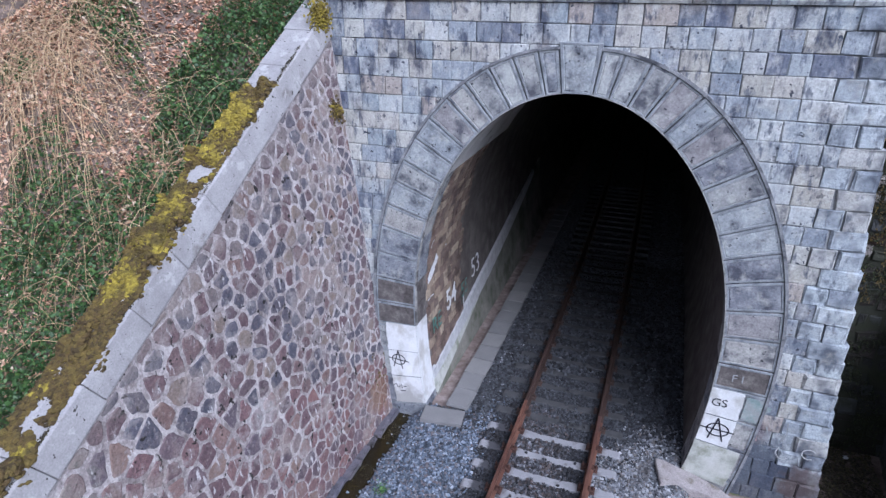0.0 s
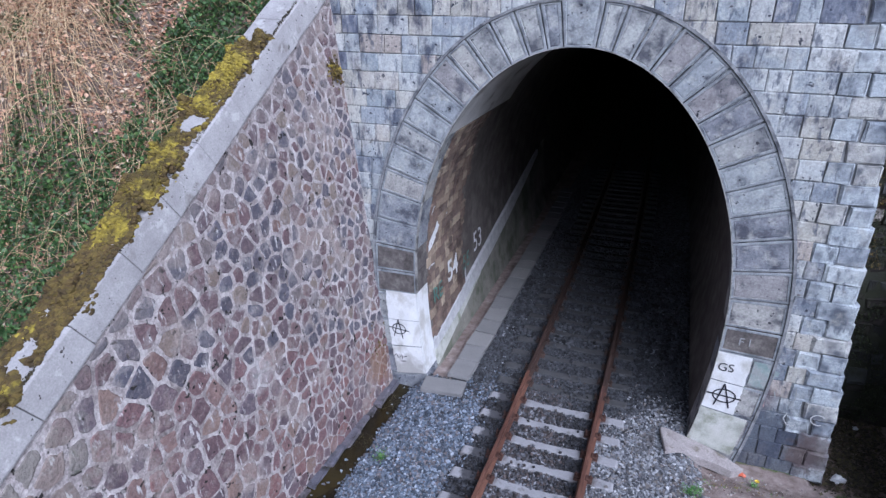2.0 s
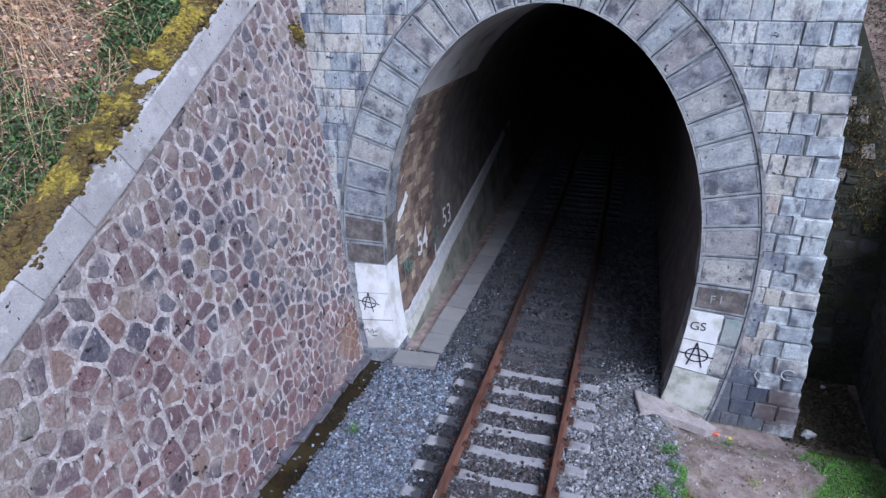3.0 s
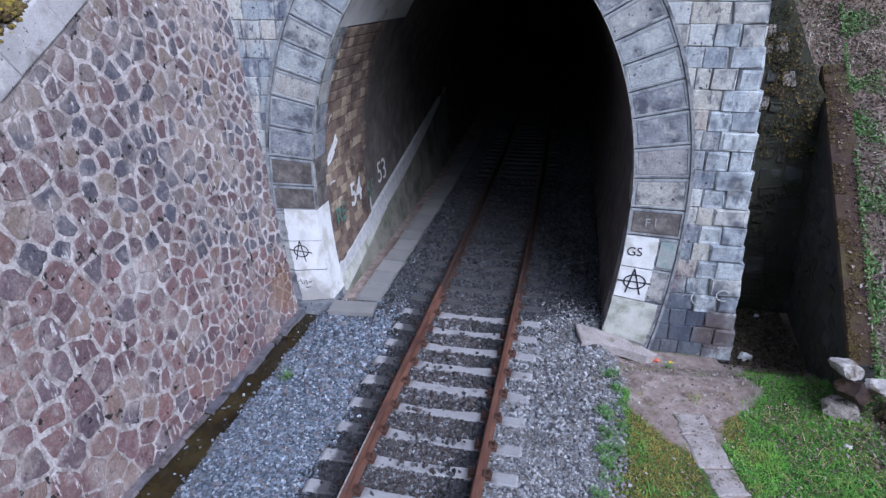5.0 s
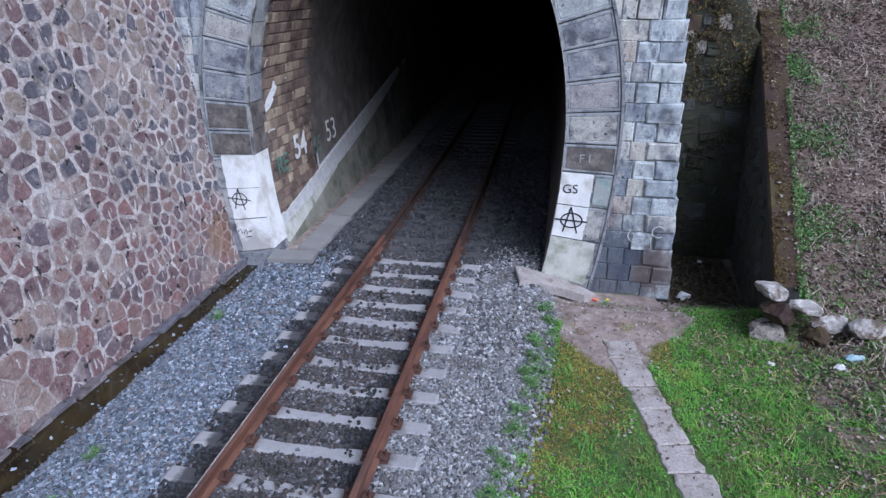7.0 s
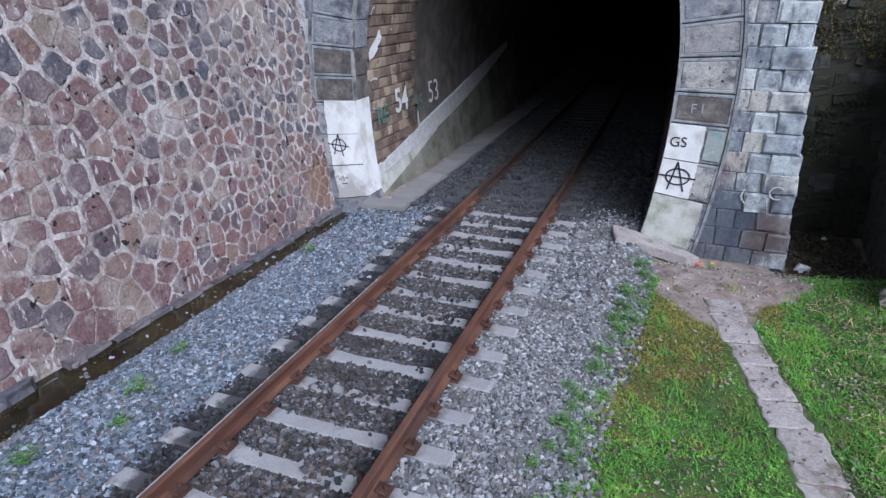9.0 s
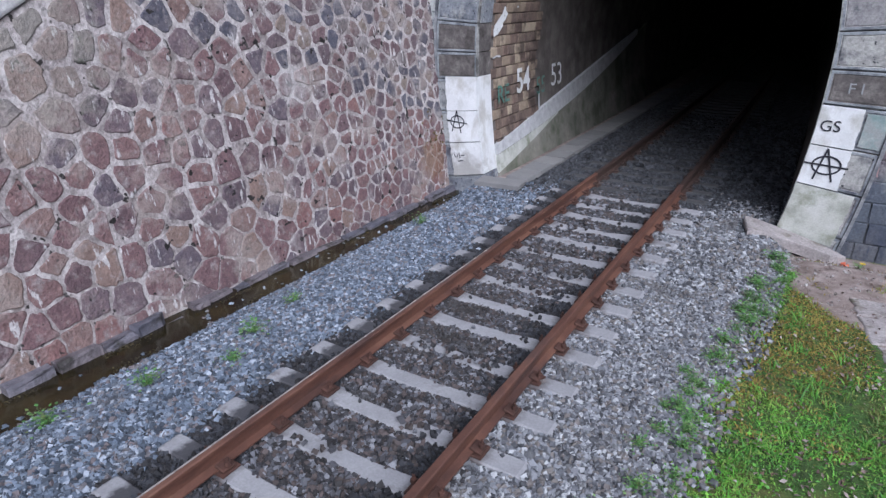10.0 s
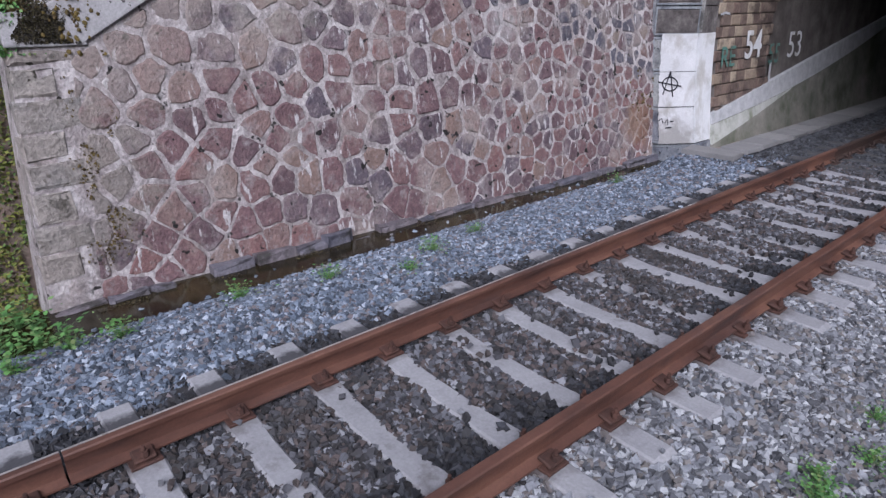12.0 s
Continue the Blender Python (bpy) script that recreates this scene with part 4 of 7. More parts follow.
# ---- wing wall ----
wing = empty("wing_wall")
tagged(wing, "battered retaining wall of purple-brown rubble stone with thick pale mortar", "retaining wall", kind="structure")
WEND = -9.7


def wing_end(z):
    """The wall's free end, which leans back a little."""
    return -9.69 + 0.095 * z




def wing_core():
    bm = bmesh.new()
    outline = [(WEND, -0.8), (0.35, -0.8), (0.35, wing_top(0.35)), (0.0, wing_top(0.0))]
    outline += [(y, wing_top(y)) for y in (-2, -4, -6, -8, -8.9)]
    outline[0] = (wing_end(-0.8), -0.8)
    outline += [(wing_end(2.0), 2.0)]
    vs = [bm.verts.new((wing_x(y, z), y, z)) for y, z in outline]
    f = bm.faces.new(vs)
    r = bmesh.ops.extrude_face_region(bm, geom=[f])
    bmesh.ops.translate(bm, verts=[v for v in r["geom"] if isinstance(v, bmesh.types.BMVert)], vec=(-0.7, 0, 0))
    bmesh.ops.recalc_face_normals(bm, faces=bm.faces)
    part("mortar_body", bm, M_MORTAR, wing, "thick pale lime mortar between the stones")


wing_core()


def clip(poly, p, nrm):
    """The part of a convex outline on the inner side of the line through p with outward normal nrm."""
    out, k = [], len(poly)
    for i in range(k):
        a, b = poly[i], poly[(i + 1) % k]
        da = (a[0] - p[0]) * nrm[0] + (a[1] - p[1]) * nrm[1]
        db = (b[0] - p[0]) * nrm[0] + (b[1] - p[1]) * nrm[1]
        if da <= 0:
            out.append(a)
        if da * db < 0:
            t = da / (da - db)
            out.append((a[0] + (b[0] - a[0]) * t, a[1] + (b[1] - a[1]) * t))
    return out


def cells(seeds, bounds):
    """Outline of the ground nearest to each seed, within the given border lines."""
    arr = np.array(seeds)
    out = []
    for i, s in enumerate(seeds):
        poly = [(s[0] - 0.6, s[1] - 0.6), (s[0] + 0.6, s[1] - 0.6), (s[0] + 0.6, s[1] + 0.6), (s[0] - 0.6, s[1] + 0.6)]
        d = np.hypot(arr[:, 0] - s[0], arr[:, 1] - s[1])
        for j in np.argsort(d)[1:16]:
            q = arr[j]
            poly = clip(poly, ((s[0] + q[0]) / 2, (s[1] + q[1]) / 2), (q[0] - s[0], q[1] - s[1]))
            if len(poly) < 3:
                break
        for p, nrm in bounds:
            if len(poly) >= 3:
                poly = clip(poly, p, nrm)
        out.append(poly)
    return out


def area(poly):
    return 0.5 * sum(a[0] * b[1] - b[0] * a[1] for a, b in zip(poly, poly[1:] + poly[:1]))


def wing_stones():
    rnd = random.Random(33)
    # stones shrink towards the portal; low ones are broader
    seeds, near = [], np.zeros((0, 2))
    for _ in range(15000):
        y, z = rnd.uniform(-9.3, 0.12), rnd.uniform(-0.4, 7.4)
        if z > wing_top(y) + 0.12:
            continue
        r = 0.3 - 0.105 * smooth(-5.5, -1.2, y) + 0.05 * fnoise(y, z, 0.6, 9) + rnd.uniform(-0.05, 0.03)
        if len(near) and np.min(np.hypot((near[:, 0] - y) * 1.08, near[:, 1] - z)) < r:
            continue
        seeds.append((y, z))
        near = np.array(seeds)
    slope = math.hypot(1, COPE_SLOPE)
    bounds = [((0.0, 7.2), (-COPE_SLOPE / slope, 1 / slope)), ((0, -0.36), (0, -1)), ((-9.24, 0), (-1, 0.095)), ((0.06, 0), (1, 0))]
    pieces = []
    for poly in cells(seeds, bounds):
        if len(poly) < 3 or area(poly) < 0.014:
            continue
        cz = sum(p[1] for p in poly) / len(poly)
        low = smooth(0.75, 0.25, cz + 0.25 * rnd.uniform(-1, 1))
        gap = rnd.uniform(0.014, 0.032) * (1 - low) + rnd.uniform(0.004, 0.012) * low
        poly = inset(poly, gap)
        if area(poly) < 0.01:
            continue
        # corners worn round
        k = len(poly)
        soft = []
        for i in range(k):
            a, b = poly[i], poly[(i + 1) % k]
            e = math.hypot(b[0] - a[0], b[1] - a[1])
            if e < 0.03:
                soft.append(((a[0] + b[0]) / 2, (a[1] + b[1]) / 2))
                continue
            t = min(0.22, 0.024 / e + 0.02)
            for u in ((t, 0.36, 0.64, 1 - t) if e > 0.16 else (t, 0.5, 1 - t) if e > 0.1 else (t, 1 - t)):
                j = 0.011 if 0.3 < u < 0.7 else 0.007
                soft.append((a[0] + (b[0] - a[0]) * u + rnd.uniform(-j, j), a[1] + (b[1] - a[1]) * u + rnd.uniform(-j, j)))
        mx, mz = sum(p[0] for p in soft) / len(soft), sum(p[1] for p in soft) / len(soft)
        soft = [(p[0] + (mx - p[0]) * q, p[1] + (mz - p[1]) * q) for p in soft for q in (rnd.uniform(-0.02, 0.08),)]
        if len(soft) >= 5 and area(soft) > 0.008:
            pieces.append(soft)

    def solid(soft, cy, cz):
        proud = rnd.uniform(0.002, 0.011)
        tip = (rnd.uniform(-0.05, 0.05), rnd.uniform(-0.05, 0.05))

        def ring(pts, h):
            return [(wing_x(y, z) - wing_x(cy, cz) + h + tip[0] * (y - cy) + tip[1] * (z - cz), y - cy, z - cz) for y, z in pts]
        return lathe_rings([ring(soft, -0.05), ring(soft, proud - 0.006), ring(inset(soft, 0.014), proud + 0.003)])

    field_v, field_f = [], []
    pieces.sort(key=lambda s: sum(p[1] for p in s) / len(s) + 0.35 * sum(p[0] for p in s) / len(s))
    for i, soft in enumerate(pieces):
        cy, cz = sum(p[0] for p in soft) / len(soft), sum(p[1] for p in soft) / len(soft)
        v, f = solid(soft, cy, cz)
        at = (wing_x(cy, cz), cy, cz)
        if i < 300:
            me = mesh_of("stone", v, f)
            ob = link_mesh("stone", me, M_RUBBLE, wing)
            ob.location = at
        else:
            o = len(field_v)
            field_v += [(p[0] + at[0], p[1] + at[1], p[2] + at[2]) for p in v]
            field_f += [tuple(q + o for q in face) for face in f]
    me = mesh_of("upper_stones", field_v, field_f)
    ob = link_mesh("upper_stones", me, M_RUBBLE_STUFF, wing)
    tagged(ob, kind="stuff")


def wing_end_and_footing():
    rnd = random.Random(5)
    # squared grey stones at the free end
    z, row = -0.1, 0
    while z < 1.95:
        h = rnd.uniform(0.24, 0.31)
        h = min(h, 1.98 - z)
        if h < 0.1:
            break
        e = wing_end(z + h / 2)
        cuts = [e - 0.015, e + (0.5 if row % 2 else 0.34) + rnd.uniform(-0.05, 0.05)]
        for a, b in zip(cuts, cuts[1:]):
            v, f = block_mesh(b - a - 0.01, h - 0.012, 0.2, rnd, 0.02, 0.03)
            me = mesh_of("end_stone", v, f)
            ob = link_mesh("end_stone", me, M_ENDSTONE, wing)
            cy, cz = (a + b) / 2, z + h / 2
            base = Matrix(((0, -1, 0), (1, 0, 0), (0, 0, 1))).to_4x4()
            ob.matrix_local = Matrix.Translation((wing_x(cy, cz) + 0.01, cy, cz)) @ Matrix.Rotation(-0.135, 4, "Y") @ base
        z += h
        row += 1
    # wet footing along the ditch
    y = WEND
    while y < -0.1:
        w = rnd.uniform(0.24, 0.62)
        w = min(w, -0.02 - y)
        v, f = block_mesh(w - 0.012, 0.34 + rnd.uniform(-0.1, 0.08), 0.3, rnd, 0.03, 0.055)
        me = mesh_of("footing_stone", v, f)
        ob = link_mesh("footing_stone", me, M_WETSTONE, wing)
        base = Matrix(((0, -1, 0), (1, 0, 0), (0, 0, 1))).to_4x4()
        ob.matrix_local = Matrix.Translation((wing_x(y, -0.36) + 0.17 + rnd.uniform(-0.03, 0.02), y + w / 2, -0.45 + rnd.uniform(-0.04, 0.04))) @ Matrix.Rotation(-0.135, 4, "Y") @ base
        y += w


def cope_box(name, length, rnd):
    """One coping slab lying along its slope: origin at its lower front corner; y along, x outwards, z off the slope."""
    sect = [(0.03, 0.0), (0.034, 0.03), (-0.03, 0.385), (-0.06, 0.405), (-0.56, 0.425), (-0.56, 0.0)]
    ends = []
    for y in (0.006, length - 0.006):
        ends.append([(x + rnd.uniform(-0.006, 0.006), y, z + rnd.uniform(-0.005, 0.005)) for x, z in sect])
    v, f = lathe_rings(ends)
    f.append(tuple(range(len(sect)))[::-1])
    bm = bmesh.new()
    vs = [bm.verts.new(p) for p in v]
    for q in f:
        bm.faces.new([vs[i] for i in q])
    bmesh.ops.recalc_face_normals(bm, faces=bm.faces)
    bmesh.ops.bevel(bm, geom=[e for e in bm.edges], offset=0.008, segments=1, affect="EDGES")
    return part(name, bm, M_CONCRETE, wing)


def coping():
    rnd = random.Random(8)
    y, n = -8.95, 0
    run = math.hypot(1, COPE_SLOPE)
    while y < 0.25:
        dy = rnd.uniform(0.72, 0.86)
        ob = cope_box("coping_slab", dy * run, rnd)
        z = 7.22 + COPE_SLOPE * y
        lean = wing_x(y + 0.5, z + COPE_SLOPE / 2) - wing_x(y, z)
        xax = Vector((1, 0, 0))
        along = Vector((lean * 2, 1, COPE_SLOPE)).normalized()
        up = xax.cross(along).normalized()
        m = Matrix(((xax.x, along.x, up.x), (xax.y, along.y, up.y), (xax.z, along.z, up.z))).to_4x4()
        ob.matrix_local = Matrix.Translation((wing_x(y, z) + rnd.uniform(-0.006, 0.006), y, z + 0.004 + rnd.uniform(0, 0.008))) @ m
        y += dy
    ob = cope_box("coping_slab", 0.66, rnd)
    ob.scale = (1, 1, 0.75)
    ob.location = (wing_x(-9.3, 2.0) + 0.01, wing_end(2.0) - 0.03, 2.003)


coping()


# ---- east gully walls ----
def east_x(y):
    return 5.62 + 0.12 * (y + 1.6)


def east_top(y):
    return 0.72 + 0.68 * (y + 1.6)


def gully():
    rnd = random.Random(17)
    wall = empty("gully_wall", (0, 0, 0))
    tagged(wall, "mossy stone retaining wall darkened for the gully's shade, with a sloping brown top", "retaining wall", kind="structure")
    # body of the side wall with its sloping top
    bm = bmesh.new()
    rows = []
    for i in range(24):
        y = -1.65 + 5.2 * i / 23
        x, t = east_x(y), east_top(y)
        rows.append([bm.verts.new(p) for p in ((x + 0.02, y, -0.7), (x + 0.02 - 0.03 * t, y, t - 0.06), (x + 0.05 - 0.03 * t, y, t),
                                               (x + 0.36 + 0.04 * fnoise(0, y, 2), y, t + 0.05), (x + 0.36, y, -0.7))])
    for r, q in zip(rows, rows[1:]):
        for j in range(4):
            f = bm.faces.new((r[j], r[j + 1], q[j + 1], q[j]))
            f.material_index = 1 if j in (0, 3) else 0
    bm.faces.new(rows[0]).material_index = 1
    bm.faces.new(rows[-1][::-1]).material_index = 1
    bmesh.ops.recalc_face_normals(bm, faces=bm.faces)
    part("wall_body", bm, M_BROWNMOSS, wall, "brown moss-covered sloping wall top").data.materials.append(M_SHADEMOSS)
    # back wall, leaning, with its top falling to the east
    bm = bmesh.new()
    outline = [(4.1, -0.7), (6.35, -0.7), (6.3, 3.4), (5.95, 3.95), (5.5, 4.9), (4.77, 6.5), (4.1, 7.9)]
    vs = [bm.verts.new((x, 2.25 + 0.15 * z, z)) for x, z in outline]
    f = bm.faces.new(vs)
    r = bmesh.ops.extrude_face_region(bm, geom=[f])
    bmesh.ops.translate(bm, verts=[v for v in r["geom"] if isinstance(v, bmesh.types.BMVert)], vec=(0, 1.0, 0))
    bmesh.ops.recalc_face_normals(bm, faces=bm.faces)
    part("back_wall_body", bm, M_SHADEMOSS, wall)
    # rough stones on both faces, out of course
    def rubble(mat, w, h):
        v, f = block_mesh(w, h, 0.22, rnd, 0.04, 0.05)
        return link_mesh("gully_stone", mesh_of("gully_stone", v, f), mat, wall)

    z = -0.45
    while z < 6.3:
        h = rnd.uniform(0.22, 0.34)
        x = 4.25 - rnd.uniform(0, 0.2)
        while x < 6.2:
            w = rnd.uniform(0.16, 0.46)
            lim = 7.8 - (x + w - 4.1) * 2.1
            if z + h < lim:
                ob = rubble(M_SHADEMOSS if z < 3.1 or rnd.random() < 0.45 else (M_BROWNMOSS if rnd.random() < 0.6 else M_ENDSTONE), w - 0.02, h * rnd.uniform(0.7, 1.05))
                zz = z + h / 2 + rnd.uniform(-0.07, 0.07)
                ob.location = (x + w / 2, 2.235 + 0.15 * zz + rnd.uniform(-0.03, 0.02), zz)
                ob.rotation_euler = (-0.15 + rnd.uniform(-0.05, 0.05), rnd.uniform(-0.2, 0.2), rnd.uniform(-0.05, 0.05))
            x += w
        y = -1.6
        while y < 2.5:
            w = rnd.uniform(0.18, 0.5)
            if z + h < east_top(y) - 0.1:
                ob = rubble(M_SHADEMOSS, w - 0.02, h * rnd.uniform(0.7, 1.05))
                zz = z + h / 2 + rnd.uniform(-0.06, 0.03)
                ob.location = (east_x(y + w / 2) - 0.03 * zz + rnd.uniform(-0.02, 0.02), y + w / 2, zz)
                ob.rotation_euler = (rnd.uniform(-0.06, 0.06), rnd.uniform(-0.25, 0.25), -math.pi / 2)
            y += w
        z += h


gully()


def boulder(name, size, at, mat, seed, label, turn=(0, 0, 0), group=""):
    """A broken stone: a block with hacked corners."""
    rnd = random.Random(seed)
    bm = bmesh.new()
    bmesh.ops.create_icosphere(bm, subdivisions=3, radius=0.62)
    # broken faces: everything beyond a few random planes is pressed onto them
    planes = [(Vector((rnd.gauss(0, 1), rnd.gauss(0, 1), rnd.gauss(0, 1))).normalized(), rnd.uniform(0.3, 0.5)) for _ in range(15)]
    for v in bm.verts:
        for nrm, d in planes:
            over = v.co.dot(nrm) - d
            if over > 0:
                v.co -= nrm * over
        v.co += v.co.normalized() * (noise.noise(v.co * 5 + Vector((seed, 0, 0))) * 0.08 + noise.noise(v.co * 13) * 0.035)
        v.co = Vector((v.co.x * size[0] * 1.25, v.co.y * size[1] * 1.3, max(v.co.z, -0.34) * size[2] * 1.15))
    ob = part(name, bm, mat, None, label)
    ob.location = at
    ob.rotation_euler = turn
    return tagged(ob, category="stone", group=group)


for i, (x, y, z, s, mt) in enumerate([
        (5.58, -1.74, 0.8, (0.46, 0.42, 0.3), M_RUBBLEPALE), (5.95, -1.9, 0.64, (0.56, 0.38, 0.22), M_RUBBLEPALE),
        (6.34, -1.98, 0.48, (0.6, 0.4, 0.26), M_RUBBLEPALE), (5.62, -1.84, 0.5, (0.5, 0.46, 0.42), M_BROWNMOSS),
        (5.6, -1.92, 0.16, (0.56, 0.46, 0.44), M_ENDSTONE), (6.1, -2.12, 0.32, (0.52, 0.36, 0.34), M_BROWNMOSS),
        (6.7, -2.15, 0.5, (0.5, 0.4, 0.3), M_RUBBLEPALE)]):
    boulder("rubble_stone", tuple(0.72 * q for q in s), (x, y, z - 0.1), mt, 60 + i, "pale broken stone lying at the end of the gully wall" if mt is not M_BROWNMOSS
            else "brown mossy broken stone lying at the end of the gully wall", (0.06 * (i % 3), 0.1, 0.35 * (i % 4) - 0.4), "fallen stones")


# ---- track ----
RAIL_BASE = 0.022
GAUGE = 1.435 + 0.072


def line_x(y):
    return bend(y)


def rail_bar(name, prof, side, y0, y1, parent, top=()):
    """One part of a rail, swept along the line; its faces listed in top carry a painted glint on the worn edge."""
    ys = [y0] + [y for y in list(np.arange(-40, 2, 0.7)) + list(np.arange(2, 66, 1.5)) if y0 < y < y1] + [y1]
    bm = bmesh.new()
    rows = [[bm.verts.new((line_x(y) + side * GAUGE / 2 + px, y, RAIL_BASE + pz)) for px, pz in prof] for y in ys]
    k = len(prof)
    for r, q in zip(rows, rows[1:]):
        for j in range(k):
            f = bm.faces.new((r[j], r[(j + 1) % k], q[(j + 1) % k], q[j]))
            # past the mouth the rail takes its shade-darkened colour
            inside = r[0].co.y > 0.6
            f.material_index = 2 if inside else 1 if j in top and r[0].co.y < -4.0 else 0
    bm.faces.new(rows[0])
    bm.faces.new(rows[-1][::-1])
    bmesh.ops.recalc_face_normals(bm, faces=bm.faces)
    ob = part(name, bm, M_RUST, parent)
    for m in (M_EDGEGLINT, M_SHADEDRUST):
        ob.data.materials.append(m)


def rail(side, y0, y1):
    h = 0.168
    ob = empty("rail", (line_x(y0) + side * GAUGE / 2, y0, RAIL_BASE))
    inv = Matrix.Translation((-line_x(y0) - side * GAUGE / 2, -y0, -RAIL_BASE))
    rail_bar("rail_foot", [(-0.07, 0.0), (-0.07, 0.012), (-0.014, 0.028), (0.014, 0.028), (0.07, 0.012), (0.07, 0.0)], side, y0, y1, ob)
    rail_bar("rail_web", [(-0.012, 0.02), (-0.009, 0.05), (-0.009, h - 0.05), (-0.014, h - 0.04), (0.014, h - 0.04), (0.009, h - 0.05), (0.009, 0.05), (0.012, 0.02)], side, y0, y1, ob)
    rail_bar("rail_head", [(-0.012, h - 0.048), (-0.034, h - 0.036), (-0.036, h - 0.008), (-0.028, h), (-0.01, h + 0.001), (0.028, h), (0.036, h - 0.008), (0.034, h - 0.036), (0.012, h - 0.048)], side, y0, y1, ob, (2, 3) if side < 0 else ())
    for c in ob.children:
        c.matrix_parent_inverse = inv
    tagged(ob, "long rust-brown steel rail fixed to concrete sleepers", "rail", "rails of the track")


rail(-1, -40.0, -10.106)
rail(-1, -10.094, 65.0)
rail(1, -40.0, 65.0)


def first_sleeper(mat, label, steel=M_CLIP):
    body = bmesh.new()
    rnd = random.Random(2)
    # cast shape: wide under the rails, a little waisted in the middle
    xs = [-1.29, -1.25, -0.95, -0.55, -0.3, 0.3, 0.55, 0.95, 1.25, 1.29]
    rows = []
    for x in xs:
        w = 0.1 if abs(x) > 0.5 else 0.09
        t = -0.02 if abs(x) > 1.27 else (0.004 if abs(x) > 0.5 else -0.012)
        rows.append([body.verts.new((x, sy * ww, z)) for sy, ww, z in ((-1, w + 0.03, -0.2), (-1, w, t - 0.012), (-1, w - 0.014, t), (1, w - 0.014, t), (1, w, t - 0.012), (1, w + 0.03, -0.2))])
    for r, q in zip(rows, rows[1:]):
        for j in range(6):
            body.faces.new((r[j], r[(j + 1) % 6], q[(j + 1) % 6], q[j]))
    body.faces.new(rows[0])
    body.faces.new(rows[-1][::-1])
    bmesh.ops.recalc_face_normals(body, faces=body.faces)
    sl = part("sleeper", body, mat)
    tagged(sl, label, "sleeper", "sleepers of the track")
    for s in (-1, 1):
        bm = bmesh.new()
        bmesh.ops.create_cube(bm, size=1.0, matrix=Matrix.Translation((0.05 + s * GAUGE / 2, 0, 0.012)) @ Matrix.Diagonal((0.3, 0.17, 0.02, 1)))
        bmesh.ops.bevel(bm, geom=list(bm.edges), offset=0.004, segments=1, affect="EDGES")
        plate = part("baseplate", bm, steel, sl, "rusty steel baseplate")
        for t in (-1, 1):
            bm = bmesh.new()
            x = 0.05 + s * GAUGE / 2 + t * 0.105
            # clamp
            bmesh.ops.create_cube(bm, size=1.0, matrix=Matrix.Translation((x - t * 0.02, 0, 0.045)) @ Matrix.Rotation(t * 0.2, 4, "Y") @ Matrix.Diagonal((0.1, 0.12, 0.028, 1)))
            bmesh.ops.bevel(bm, geom=list(bm.edges), offset=0.008, segments=1, affect="EDGES")
            part("clamp", bm, steel, plate)
            bm = bmesh.new()
            bmesh.ops.create_cone(bm, segments=6, radius1=0.026, radius2=0.024, depth=0.034, cap_ends=True, matrix=Matrix.Translation((x + t * 0.012, 0, 0.076)))
            bmesh.ops.create_cone(bm, segments=10, radius1=0.012, radius2=0.011, depth=0.05, cap_ends=True, matrix=Matrix.Translation((x + t * 0.012, 0, 0.1)))
            part("bolt", bm, steel, plate)
    return sl


SLEEPER_Y0, SLEEPER_STEP = -8.05, 0.5626


def sleepers():
    rnd = random.Random(6)
    pale = first_sleeper(M_SLEEPER, "weathered pale concrete sleeper half sunk in ballast")
    pale.location = (-0.05, SLEEPER_Y0, 0)
    # a second sleeper, its colour darkened for the tunnel's shade
    shaded = first_sleeper(M_SHADEDSLEEPER, "concrete sleeper inside the tunnel, darkened for its shade", M_SHADEDRUST)
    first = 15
    shaded.location = (-0.05 + line_x(SLEEPER_Y0 + first * SLEEPER_STEP), SLEEPER_Y0 + first * SLEEPER_STEP, 0)
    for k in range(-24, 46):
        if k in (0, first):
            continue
        sl = pale if k < first else shaded
        y = SLEEPER_Y0 + k * SLEEPER_STEP
        turn = math.degrees(math.atan(0.0016 * max(0, y - 1)))
        copy_thing(sl, pose(line_x(y) - 0.05 + rnd.uniform(-0.012, 0.012), y + rnd.uniform(-0.015, 0.015), rnd.uniform(-0.006, 0.004), 0, 0, turn + rnd.uniform(-0.5, 0.5)))


sleepers()


# ---- slabs ----
def slab(name, w, l, h, at, rz, mat, seed, label, category, group="", parent=None):
    rnd = random.Random(seed)
    bm = bmesh.new()
    bmesh.ops.create_cube(bm, size=1.0, matrix=Matrix.Diagonal((w, l, h, 1)))
    for v in bm.verts:
        v.co += Vector((rnd.uniform(-0.015, 0.015), rnd.uniform(-0.015, 0.015), 0))
    bmesh.ops.bevel(bm, geom=list(bm.edges), offset=0.012, segments=2, affect="EDGES")
    ob = part(name, bm, mat, parent, label)
    ob.location = at
    ob.rotation_euler = (rnd.uniform(-0.015, 0.015), rnd.uniform(-0.015, 0.015), rz)
    if category:
        tagged(ob, category=category, group=group)
    return ob


y = 0.1
for i in range(22):
    l = 0.62
    x = -2.11 + bend(y)
    slab("trough_cover", 0.48, l - 0.02, 0.08, (x, y + l / 2, -0.005), math.atan(-0.0016 * max(0, y - 1)), M_SLAB, 100 + i, "grey concrete cable trough cover beside the ballast",
         "trough cover", "trough covers")
    y += l
